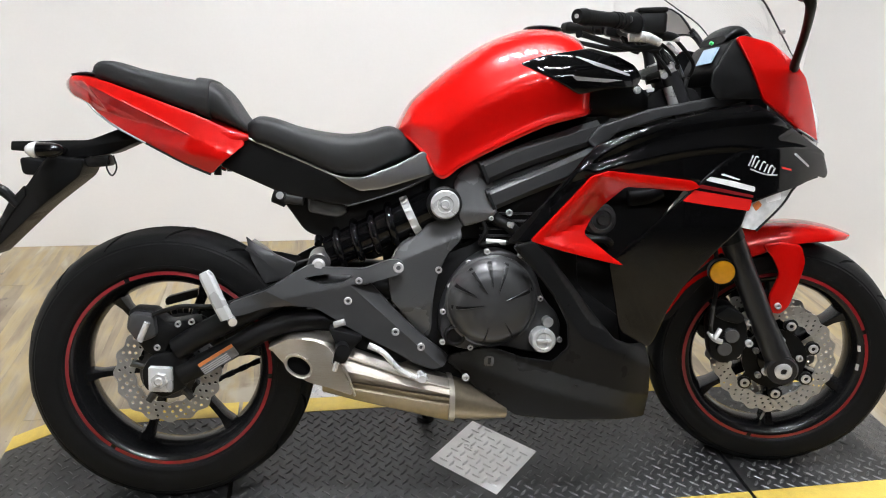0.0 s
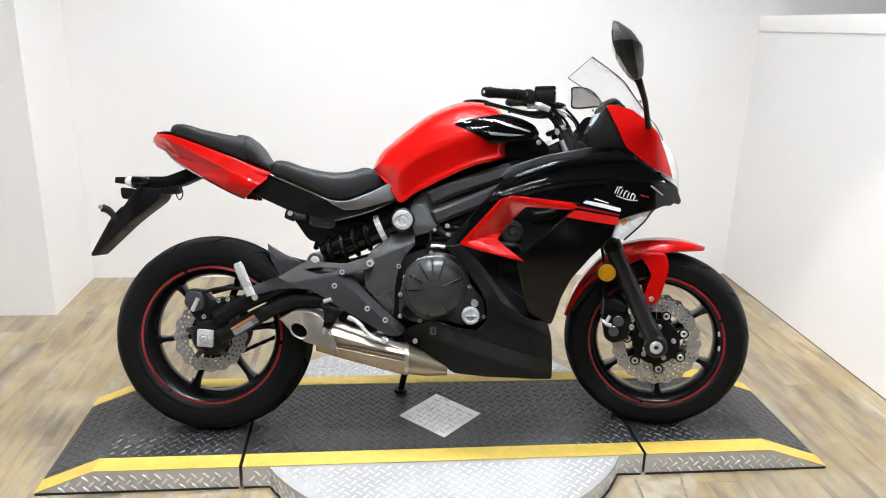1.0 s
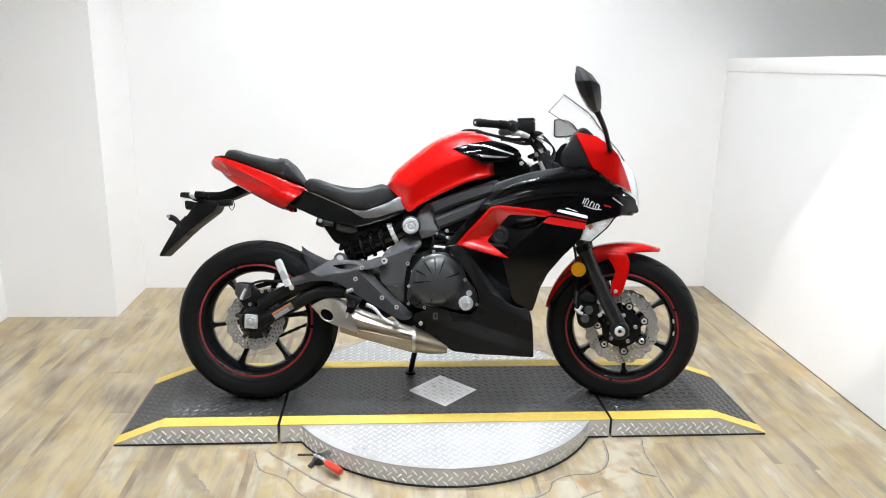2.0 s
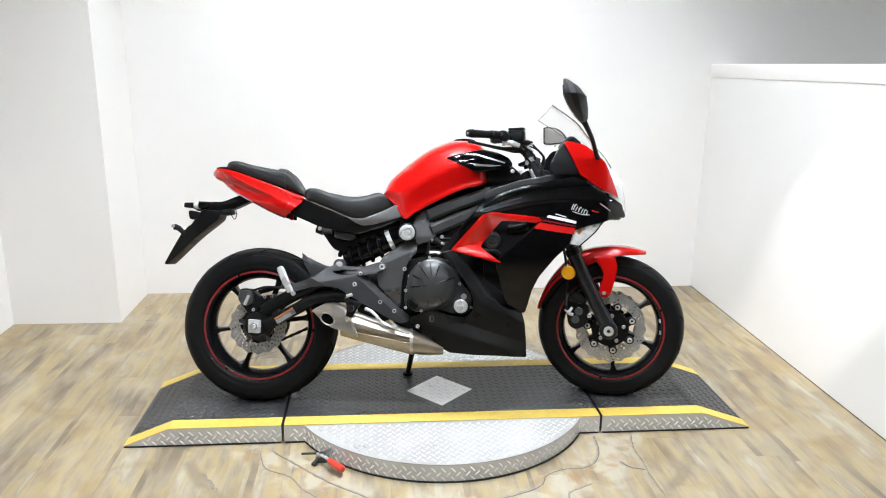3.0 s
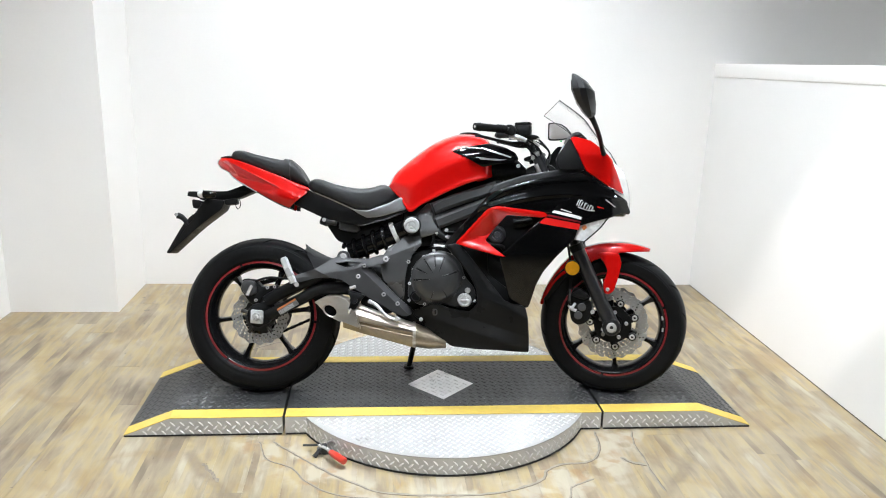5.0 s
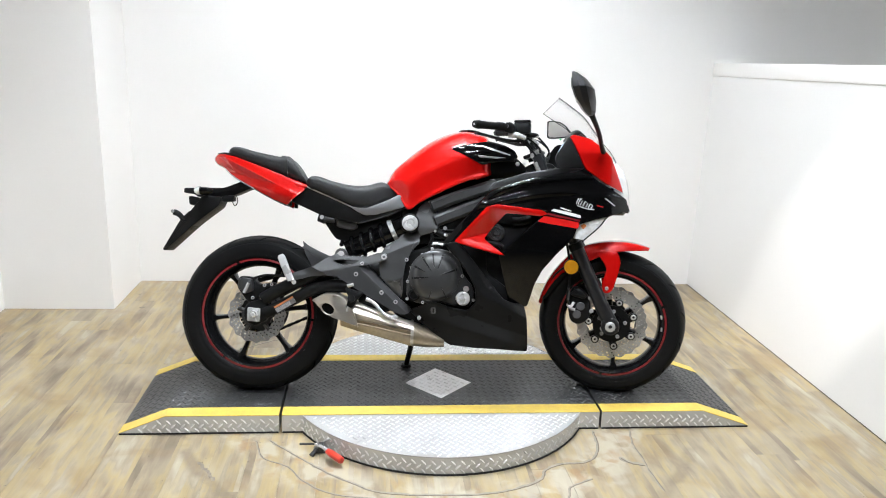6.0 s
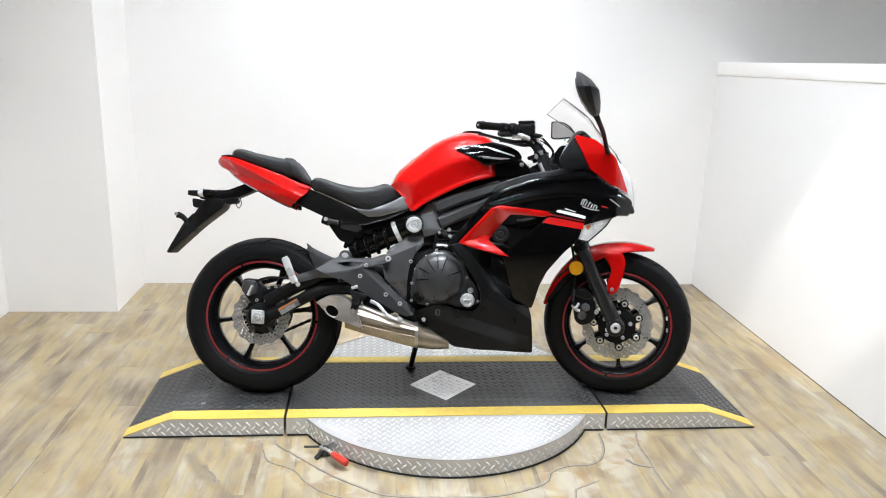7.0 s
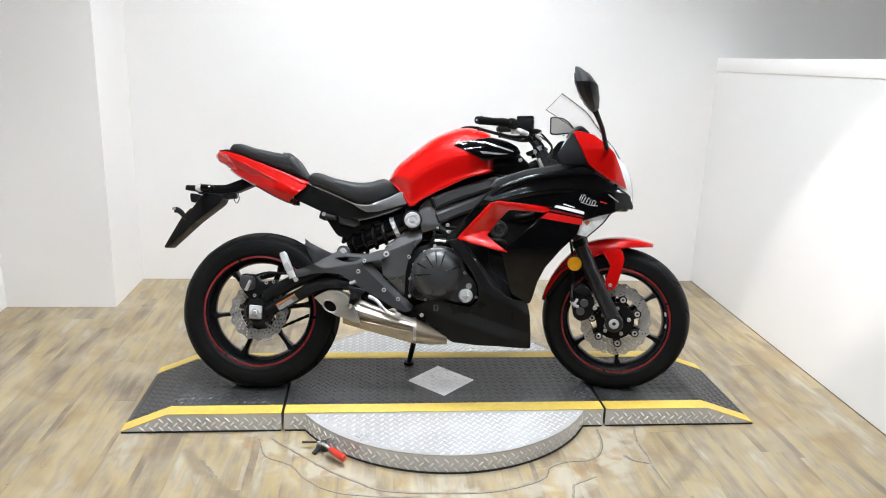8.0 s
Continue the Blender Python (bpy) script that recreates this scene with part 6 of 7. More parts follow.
# ---- fairing ----
f_u = table([(-0.02, 0.180), (0.10, 0.204), (0.20, 0.213), (0.35, 0.217), (0.45, 0.206), (0.55, 0.190), (0.62, 0.176), (0.70, 0.150), (0.76, 0.122), (0.80, 0.098)])
ridge_a = table([(0.10, 0.70), (0.20, 0.795), (0.30, 0.842), (0.45, 0.872), (0.58, 0.885)])
ridge_b = table([(0.20, 0.762), (0.28, 0.785), (0.38, 0.806), (0.50, 0.818), (0.62, 0.808)])


def fair_v(u, w):
    v = f_u(u) - 2.4 * max(0.0, w - 0.80) ** 2 - 0.13 * max(0.0, 0.50 - w)
    v -= 7.0 * max(0.0, 0.040 - line_d(u, w, (0.018, 0.608), (0.183, 0.797))) ** 2
    v += 0.008 * math.exp(-((w - ridge_a(u)) / 0.014) ** 2) + 0.006 * math.exp(-((w - ridge_b(u)) / 0.011) ** 2)
    return v


upper_out = [(0.183, 0.797), (0.205, 0.818), (0.245, 0.833), (0.343, 0.866), (0.475, 0.893), (0.565, 0.908), (0.635, 0.868), (0.735, 0.814), (0.758, 0.800), (0.764, 0.785), (0.62, 0.790), (0.52, 0.785), (0.44, 0.742), (0.224, 0.756), (0.189, 0.746), (0.069, 0.613), (0.018, 0.608)]
fair = both(lambda s: panel(upper_out, fair_v, 0.006, 0.003, 0.012, 0.006, side=s), "side_fairing", GLOSSBLACK, bike, "black gloss upper side fairing")
front_out = [(0.236, 0.570), (0.400, 0.720), (0.470, 0.778), (0.520, 0.806), (0.580, 0.816), (0.66, 0.818), (0.752, 0.800), (0.774, 0.758), (0.766, 0.746), (0.735, 0.752), (0.678, 0.730), (0.614, 0.714), (0.548, 0.693), (0.532, 0.640), (0.468, 0.579), (0.412, 0.512), (0.385, 0.455), (0.370, 0.392), (0.362, 0.366), (0.290, 0.380)]
def front_v(u, w):
    return f_u(u) - 1.6 * max(0.0, w - 0.80) ** 2 - 0.55 * max(0.0, 0.74 - w) ** 2 + 0.006
fairf = both(lambda s: panel(front_out, front_v, 0.006, 0.003, 0.010, 0.009, side=s), "front_fairing", GLOSSBLACK, bike, "black gloss front side fairing with red and white stripes")
# a scribble of slanted strokes in place of the model's name
MARK_STROKES = [[(0.537, 0.775), (0.547, 0.797)], [(0.545, 0.773), (0.554, 0.794), (0.561, 0.792)], [(0.553, 0.770), (0.563, 0.787)], [(0.565, 0.766), (0.573, 0.783), (0.580, 0.781)],
                [(0.577, 0.762), (0.585, 0.778)], [(0.587, 0.759), (0.594, 0.775), (0.601, 0.772)], [(0.598, 0.757), (0.605, 0.771)], [(0.542, 0.768), (0.580, 0.757), (0.612, 0.755)]]
for s, f in zip((1, -1), fairf):
    def on(o, m, nm, lab, r=0.003):
        part(nm, panel(o, lambda u, w: front_v(u, w) + 0.0007, 0.002, 0.0, r, 0.02, side=s), m, f, lab)
    on([(0.410, 0.724), (0.553, 0.702), (0.548, 0.678), (0.442, 0.692), (0.384, 0.701)], REDDECAL, "red_stripe", "red stripe")
    on([(0.424, 0.736), (0.555, 0.712), (0.555, 0.706), (0.416, 0.729)], DARKREDDECAL, "thin_stripe", "dark red thin stripe")
    on([(0.436, 0.744), (0.446, 0.752), (0.500, 0.743), (0.558, 0.730), (0.557, 0.719)], WHITEDECAL, "white_stripe", "white stripe")
    on([(0.470, 0.756), (0.476, 0.759), (0.520, 0.746), (0.515, 0.744)], WHITEDECAL, "white_line", "thin white line")
    for pts in MARK_STROKES:
        part("name_stroke", tube([(u, s * (front_v(u, w) + 0.0008), w) for u, w in pts], 0.0018, 6, 4, flatten=0.5), MARKSILVER, f, "silver scribbled stroke")
    on([(0.622, 0.774), (0.650, 0.768), (0.651, 0.764), (0.624, 0.769)], REDDECAL, "small_mark", "small red mark", 0.001)
    on([(0.655, 0.800), (0.700, 0.772), (0.703, 0.775), (0.660, 0.803)], GREYDECAL, "key_line", "thin silver line", 0.001)

# red scoop surround
scoop_out = [(0.064, 0.616), (0.186, 0.752), (0.222, 0.763), (0.404, 0.744), (0.424, 0.730), (0.396, 0.722), (0.262, 0.730), (0.181, 0.630), (0.230, 0.589), (0.262, 0.566), (0.225, 0.573), (0.128, 0.597)]
def scoop_v(u, w):
    d = min(line_d(u, w, (0.064, 0.616), (0.186, 0.752)), line_d(u, w, (0.222, 0.763), (0.418, 0.736)), -line_d(u, w, (0.064, 0.616), (0.262, 0.562)))
    return f_u(u) - 0.13 * max(0.0, 0.50 - w) + 0.012 - 0.85 * max(0.0, d - 0.014)
for s, f in zip((1, -1), fair):
    part("scoop_surround", panel(scoop_out, scoop_v, 0.008, 0.003, 0.008, 0.012, side=s), RED, f, "red air scoop surround")
    part("scoop_back", panel([(0.15, 0.60), (0.20, 0.76), (0.46, 0.76), (0.42, 0.70), (0.28, 0.55)], flat(0.120), 0.004, 0.001, side=s), PLASTIC, f, "dark inner panel")
    part("horn", turned([(0, 0.125), (0.034, 0.125), (0.036, 0.150), (0.030, 0.160), (0.022, 0.163), (0.020, 0.158), (0.012, 0.158), (0.010, 0.166), (0, 0.166)], 0.232, 0.655, 32) if s > 0 else turned([(0, -0.166), (0.036, -0.166), (0.036, -0.125), (0, -0.125)], 0.232, 0.655, 32), SATIN, f, "round dark grey horn")
    part("scoop_bracket", tube([(0.19, 0.15 * s, 0.615), (0.24, 0.155 * s, 0.612), (0.26, 0.14 * s, 0.60)], 0.009, 10), PLASTIC, f)
    part("inner_duct", tube([(0.30, 0.13 * s, 0.70), (0.34, 0.135 * s, 0.705), (0.37, 0.13 * s, 0.715)], 0.018, 12), PLASTIC, f)

# lower cowl
cowl_out = [(0.024, 0.607), (0.072, 0.617), (0.110, 0.584), (0.185, 0.492), (0.262, 0.398), (0.300, 0.383), (0.350, 0.376), (0.361, 0.330), (0.376, 0.185), (0.250, 0.197), (0.161, 0.200), (0.062, 0.209), (0.022, 0.234), (-0.038, 0.282), (-0.094, 0.334), (-0.092, 0.348), (-0.050, 0.366), (-0.020, 0.379), (0.004, 0.379),
            (0.060, 0.360), (0.125, 0.352), (0.156, 0.385), (0.150, 0.440), (0.120, 0.495), (0.086, 0.540)]
c_u = table([(-0.10, 0.172), (0.0, 0.200), (0.10, 0.212), (0.20, 0.214), (0.30, 0.198), (0.37, 0.164)])
RIDGE_1, RIDGE_2, COWL_FOLD, COWL_STEP = ((0.080, 0.607), (0.204, 0.434)), ((0.204, 0.434), (0.325, 0.374)), ((0.02, 0.362), (0.300, 0.272)), ((0.050, 0.585), (0.200, 0.385))
def cowl_v(u, w):
    """A lit strip behind a sharp ridge, a recess ahead of it, and a lower plane that turns under."""
    d = max(line_d(u, w, *RIDGE_1), line_d(u, w, *RIDGE_2))
    low = line_d(u, w, *COWL_FOLD)
    v = c_u(u) - 0.10 * max(0.0, 0.60 - w) + 0.002 - 0.42 * max(0.0, low) * (1 if low < 0.05 else 0.05 / low) - 0.05 * max(0.0, low - 0.05)
    return v + (0.9 * max(d, -0.03) if d < 0 else 0.42 * min(d, 0.030) - 0.12 * max(0.0, d - 0.03))


cowl = both(lambda s: panel(cowl_out, cowl_v, 0.006, 0.003, 0.010, 0.010, side=s, creases=[RIDGE_1, RIDGE_2, COWL_FOLD, COWL_STEP]), "lower_cowl", COWL, bike, "black plastic belly cowl")
part("cowl_floor", slab([(-0.06, 0.295), (0.03, 0.240), (0.16, 0.199), (0.346, 0.192), (0.343, 0.212), (0.16, 0.225), (0.05, 0.262)], -0.105, 0.105, 0.004), COWL, cowl[0])
part("cowl_clip", panel([(-0.016, 0.330), (-0.018, 0.358), (0.002, 0.360), (0.004, 0.332)], lambda u, w: cowl_v(u, w) + 0.003, 0.004, 0.001, 0.008), FRAMEGREY, cowl[0])
part("clip_key", panel([(-0.010, 0.336), (-0.010, 0.354), (-0.003, 0.354), (-0.003, 0.336)], lambda u, w: cowl_v(u, w) + 0.0045, 0.004, 0.001, 0.003), PLASTIC, cowl[0])
bolt(cowl[0], -0.062, 0.188, 0.318, 0.0085)
part("cowl_inner", slab([(0.14, 0.25), (0.32, 0.25), (0.33, 0.40), (0.42, 0.60), (0.40, 0.68), (0.20, 0.60), (0.15, 0.45)], -0.085, 0.085, 0.004), PLASTIC, bike, "dark inner fairing and radiator")

# front indicator lens set into the fairing edge
lens = [(0.676, 0.732), (0.640, 0.690), (0.574, 0.634), (0.536, 0.641), (0.550, 0.694), (0.614, 0.716)]
for s in (1, -1):
    ind = part("front_indicator", panel(lens, lambda u, w: f_u(u) - 0.004, 0.03, 0.004, 0.008, 0.014, side=s), LENSCLEAR, bike, "clear front indicator lens")
    part("lens_mark", panel([(0.596, 0.694), (0.592, 0.706), (0.632, 0.716), (0.636, 0.702)], lambda u, w: f_u(u) - 0.0032, 0.002, 0, 0.003, side=s), WHITEDECAL, ind, "pale label")
    part("lens_bulb", panel([(0.560, 0.690), (0.575, 0.700), (0.585, 0.690), (0.570, 0.676)], lambda u, w: f_u(u) - 0.0032, 0.002, 0, 0.004, side=s), ORANGELABEL, ind, "faint amber bulb")
    part("lens_edge", tube([(u, s * (f_u(u) - 0.003), w) for u, w in ((0.742, 0.750), (0.676, 0.731), (0.640, 0.690), (0.574, 0.634))], 0.0028, 6, 3), PLASTIC, ind)

# nose, headlamp and chin
n_u = table([(0.50, 0.172), (0.58, 0.165), (0.65, 0.153), (0.70, 0.138), (0.745, 0.114), (0.79, 0.075)])
def nose_v(u, w):
    return n_u(u) - 0.30 * max(0.0, w - 0.98)
nose_out = [(0.517, 1.046), (0.533, 1.052), (0.601, 1.038), (0.645, 1.006), (0.688, 0.966), (0.714, 0.910), (0.742, 0.842), (0.746, 0.826), (0.673, 0.857), (0.581, 0.914), (0.566, 0.942)]
nose = both(lambda s: panel(nose_out, nose_v, 0.008, 0.004, 0.008, 0.014, side=s), "nose_fairing", RED, bike, "red gloss nose fairing")
for s, n in zip((1, -1), nose):
    part("nose_liner", panel(nose_out, lambda u, w: nose_v(u, w) - 0.010, 0.003, 0.001, 0.008, 0.03, side=s), PLASTIC, n, "black inner lining")
    part("nose_keyline", tube([(0.675, s * (nose_v(0.675, 0.855) - 0.001), 0.855), (0.712, s * nose_v(0.712, 0.84), 0.840), (0.747, s * nose_v(0.747, 0.826), 0.826)], 0.0018, 6), GREYDECAL, n)


def horizontal(rows, back, count=18):
    rings = []
    for w, u, hw in rows:
        ring = []
        for k in range(count):
            a = -math.pi / 2 + math.pi * k / (count - 1)
            ring.append(P3(back(w) + (u - back(w)) * max(0.0, math.cos(a)) ** 0.6, hw * math.sin(a), w))
        rings.append(ring)
    return loft(rings)


part("headlamp", horizontal([(0.985, 0.694, 0.050), (0.955, 0.748, 0.092), (0.92, 0.774, 0.119), (0.88, 0.790, 0.124), (0.84, 0.799, 0.112), (0.80, 0.803, 0.098), (0.772, 0.803, 0.084), (0.757, 0.799, 0.070)], lambda w: 0.62), HEADLENS, bike, "clear twin headlamp lens", smooth=50)
part("chin", horizontal([(0.765, 0.786, 0.078), (0.752, 0.788, 0.072), (0.744, 0.780, 0.060)], lambda w: 0.64), GLOSSBLACK, bike, "black gloss chin under the headlamp", smooth=50)
part("nose_inner", slab([(0.575, 0.74), (0.70, 0.79), (0.715, 0.86), (0.67, 0.95), (0.60, 1.005), (0.565, 0.98), (0.57, 0.90)], -0.110, 0.110, 0.006, 0.015), PLASTIC, bike)
part("nose_top", loft(ovals([(0.585, 1.030, 0.98, 0.115), (0.63, 1.005, 0.96, 0.110), (0.68, 0.968, 0.92, 0.085), (0.72, 0.940, 0.90, 0.055)], 10, 2.6)), PLASTIC, bike, "black nose top under the screen")
inner = [(0.517, 1.046), (0.500, 1.022), (0.480, 0.992), (0.464, 0.970), (0.460, 0.940), (0.475, 0.915), (0.575, 0.918), (0.572, 0.945), (0.545, 1.0)]
for s in (1, -1):
    part("cockpit_panel", panel(inner, lambda u, w: 0.160 - 0.25 * max(0.0, w - 0.97), 0.006, 0.0015, 0.006, side=s), PLASTIC, bike, "black cockpit side panel")

part("steering_head", slab([(0.345, 0.858), (0.350, 0.925), (0.395, 0.948), (0.465, 0.945), (0.500, 0.900), (0.480, 0.858)], -0.075, 0.075, 0.008, 0.015), PLASTIC, bike, "dark steering head between the fork tubes")
# instruments
dash = part("instrument_panel", slab([(0.503, 0.985), (0.533, 1.045), (0.580, 1.066), (0.605, 1.030), (0.550, 0.960), (0.520, 0.950)], -0.085, 0.085, 0.004, 0.010), PLASTIC, bike, "black instrument panel")
part("display", loft([[P3(u - 0.003, v, w + 0.002) for u, w, v in ((0.509, 0.998, 0.062), (0.509, 0.998, -0.012), (0.527, 1.034, -0.012), (0.527, 1.034, 0.062))],
                      [P3(u - 0.006, v, w + 0.003) for u, w, v in ((0.509, 0.998, 0.062), (0.509, 0.998, -0.012), (0.527, 1.034, -0.012), (0.527, 1.034, 0.062))]]), LCD, dash, "pale blue display", smooth=0)
part("dash_hood", loft(ovals([(0.535, 1.064, 1.046, 0.066), (0.552, 1.084, 1.052, 0.070), (0.575, 1.090, 1.05, 0.070), (0.604, 1.068, 1.035, 0.064)], 8, 2.4)), PLASTIC, dash)
part("idle_lamp", tube([(0.497, 0.080, 1.040), (0.491, 0.080, 1.043)], 0.004, 10), mat("green_tell_tale", (0.05, 0.5, 0.15), 0.3), dash)


# screen
def screen():
    rows = [(0.738, 0.930, 0.050), (0.722, 0.956, 0.078), (0.692, 0.993, 0.106), (0.650, 1.030, 0.128), (0.606, 1.078, 0.146), (0.570, 1.120, 0.156), (0.520, 1.155, 0.166), (0.466, 1.190, 0.170)]
    rings = []
    for u, w, hw in rows:
        line = []
        for k in range(17):
            f = -1 + 2 * k / 16
            b = 0.026 * (1 - f * f)
            line.append((u + b * 0.62, f * hw, w + b * 0.55))
        rings.append([P3(*p) for p in line] + [P3(p[0] - 0.0015, p[1], p[2] - 0.002) for p in reversed(line)])
    return loft(rings)


glass_ob = part("windscreen", screen(), SCREEN, bike, "clear lightly tinted windscreen", smooth=50)
glass_ob.visible_shadow = False
edge_r = [(0.738, 0.050, 0.930), (0.722, 0.078, 0.956), (0.692, 0.106, 0.993), (0.650, 0.128, 1.030), (0.606, 0.146, 1.078), (0.570, 0.156, 1.120), (0.520, 0.166, 1.155), (0.466, 0.170, 1.190)]
for s in (1, -1):
    part("screen_edge", tube([(u, v * s, w) for u, v, w in edge_r[3:]], 0.0016, 6), SATIN, glass_ob)
part("screen_edge", tube([(0.466 + 0.0161 * (1 - f * f), f * 0.170, 1.190 + 0.0143 * (1 - f * f)) for f in (-1, -0.5, 0, 0.5, 1)], 0.0012, 6), SATIN, glass_ob)
for u, v, w in ((0.625, 0.145, 1.062),):
    bolt(glass_ob, u, v, w, 0.006)

# mirrors, each set to its own angle
def mirror_at(s, a, du, dv, w, uc):
    return P3(uc + du * math.cos(a) - dv * math.sin(a), s * (0.345 + du * math.sin(a) + dv * math.cos(a)), w)


for s, ang, ou, ow, th in ((1, radians(16), -0.006, 0.0, 1.3),):
    rows = [(1.090, 0.556, 0.008, 0.018), (1.104, 0.551, 0.018, 0.040), (1.140, 0.537, 0.029, 0.064), (1.186, 0.524, 0.034, 0.076), (1.222, 0.510, 0.024, 0.056), (1.246, 0.494, 0.010, 0.026), (1.252, 0.489, 0.003, 0.010)]
    rings = []
    for w, uc, ru, rv in rows:
        kite = [(1.0, 0.0), (0.80, 0.45), (0.35, 0.90), (-0.2, 1.0), (-0.75, 0.85), (-0.85, 0.0), (-0.75, -0.85), (-0.2, -1.0), (0.35, -0.90), (0.80, -0.45)]
        rings.append([mirror_at(s, ang, th * ru * a, rv * b, w + ow, uc + ou) for a, b in kite])
    mir = part("mirror", loft(rings), HOUSING, bike, "black rear-view mirror on a stalk", smooth=24)
    half = [(1.112, 0.549, 0.020, 0.045), (1.150, 0.534, 0.030, 0.066), (1.186, 0.524, 0.034, 0.074), (1.222, 0.510, 0.024, 0.055)]
    g = [[mirror_at(s, ang, -0.82 * th * ru + off, -0.66 * rv, w + ow, uc + ou) for w, uc, ru, rv in half] + [mirror_at(s, ang, -0.82 * th * ru + off, 0.66 * rv, w + ow, uc + ou) for w, uc, ru, rv in reversed(half)] for off in (0.006, -0.002)]
    part("mirror_glass", loft(g), MIRROR, mir, "mirror glass", smooth=0)
    part("mirror_stalk", tube([(0.652, 0.150 * s, 0.985), (0.638, 0.180 * s, 1.000), (0.606, 0.255 * s, 1.042), (0.570 + ou, 0.335 * s, 1.080 + ow), (0.556 + ou, 0.345 * s, 1.100 + ow)], [0.0105, 0.009, 0.0085, 0.010, 0.013], 12), PLASTIC, mir)
    part("mirror_base", tube([(0.672, 0.130 * s, 0.975), (0.640, 0.150 * s, 0.990)], [0.008, 0.011], 12), PLASTIC, mir)

# the left mirror is folded in towards the rider
def left_mirror(k, back):
    edge = [(0.0, 1.205), (0.0, 1.125), (0.07, 1.117), (0.30, 1.114), (0.80, 1.116), (0.97, 1.112), (0.985, 1.120), (0.85, 1.152), (0.70, 1.180), (0.50, 1.200), (0.25, 1.208), (0.05, 1.209)]
    cu, cw = 0.45, 1.160
    return [P3(0.524 + 0.105 * (cu + (x - cu) * k) + 0.6 * back, -0.38 + 0.08 * (cu + (x - cu) * k) - 0.8 * back, cw - 0.008 + (w - cw) * k * 0.88) for x, w in edge]


lm = part("mirror", loft([left_mirror(1.0, 0.0), left_mirror(1.03, 0.006), left_mirror(1.0, 0.014), left_mirror(0.82, 0.030), left_mirror(0.45, 0.040)]), HOUSING, bike, "black rear-view mirror folded inwards", smooth=30)
part("mirror_glass", loft([left_mirror(0.88, 0.003), left_mirror(0.88, -0.0012)]), MIRROR, lm, "mirror glass", smooth=0)
part("mirror_stalk", tube([(0.652, -0.150, 0.985), (0.645, -0.180, 1.005), (0.642, -0.250, 1.060), (0.640, -0.305, 1.105), (0.622, -0.315, 1.125)], [0.0105, 0.009, 0.0085, 0.0095, 0.012], 12), PLASTIC, lm)
part("mirror_base", tube([(0.672, -0.130, 0.975), (0.640, -0.150, 0.990)], [0.008, 0.011], 12), PLASTIC, lm)

# handlebar, controls and cables, turned with the fork
bar = part("handlebar", front(tube([(0.200, 0.322, 1.100), (0.290, 0.225, 1.097), (0.345, 0.110, 1.080), (0.355, 0.0, 1.070), (0.345, -0.110, 1.080), (0.290, -0.225, 1.097), (0.200, -0.322, 1.100)], 0.011, 12)), PLASTIC, bike, "black handlebar")
for s in (1, -1):
    p0, p1 = Vector((0.202, 0.320 * s, 1.1005)), Vector((0.288, 0.226 * s, 1.097))
    gr = part("grip", front(tube([tuple(p0), tuple(p0.lerp(p1, 0.5)), tuple(p1)], [0.0155, 0.0145, 0.0160], 20)), RUBBER, bar, "black rubber grip")
    for k in range(3):
        part("grip_ring", front(tube([tuple(p0.lerp(p1, 0.72 + 0.09 * k)), tuple(p0.lerp(p1, 0.76 + 0.09 * k))], 0.0170, 16)), RUBBER, gr)
    part("bar_end", front(tube([(0.188, 0.336 * s, 1.1012), (0.203, 0.319 * s, 1.1004)], [0.0135, 0.0168], 20)), PLASTIC, bar)
    part("bar_end_screw", front(tube([(0.1868, 0.3375 * s, 1.1013), (0.190, 0.334 * s, 1.101)], 0.0045, 10)), BOLT, bar)
    part("switch_box", front(slab([(0.284, 1.078), (0.290, 1.116), (0.318, 1.116), (0.330, 1.100), (0.326, 1.070)], 0.165 if s > 0 else -0.225, 0.225 if s > 0 else -0.165, 0.008, 0.012)), PLASTIC, bar)
    part("switch_button", front(tube([(0.300, 0.224 * s, 1.100), (0.298, 0.231 * s, 1.100)], 0.0065, 12)), SATIN, bar)
    br = part("lever_bracket", front(tube([(0.302, 0.206 * s, 1.066), (0.335, 0.202 * s, 1.067), (0.368, 0.190 * s, 1.056)], [0.0095, 0.0110, 0.0085], 12)), SILVER, bar, "bright lever bracket")
    part("pivot_bolt", front(tube([(0.318, 0.206 * s, 1.074), (0.318, 0.218 * s, 1.074)], 0.0085, 12)), BOLT, br)
    part("bracket_clamp", front(tube([(0.330, 0.150 * s, 1.080), (0.352, 0.150 * s, 1.050), (0.372, 0.145 * s, 1.040)], [0.013, 0.012, 0.009], 10)), PLASTIC, br)
    part("lever", front(tube([(0.372, 0.165 * s, 1.050), (0.314, 0.195 * s, 1.044), (0.256, 0.250 * s, 1.055), (0.205, 0.322 * s, 1.067), (0.194, 0.336 * s, 1.069)], [0.008, 0.0075, 0.0062, 0.0058, 0.0085], 10)), PLASTIC, bar, "black lever")
    part("yoke_clamp", front(tube([(0.400, 0.102 * s, 0.985), (0.382, 0.10 * s, 1.040), (0.352, 0.09 * s, 1.076)], [0.018, 0.011, 0.014], 14)), PLASTIC, bar)
res = part("brake_reservoir", front(slab([(0.320, 1.072), (0.317, 1.118), (0.384, 1.120), (0.384, 1.074)], 0.110, 0.168, 0.008, 0.010)), PLASTIC, bar, "black brake fluid reservoir")
part("reservoir_lid", front(slab([(0.320, 1.117), (0.321, 1.127), (0.383, 1.129), (0.384, 1.119)], 0.108, 0.169, 0.003, 0.004)), PLASTIC, res)
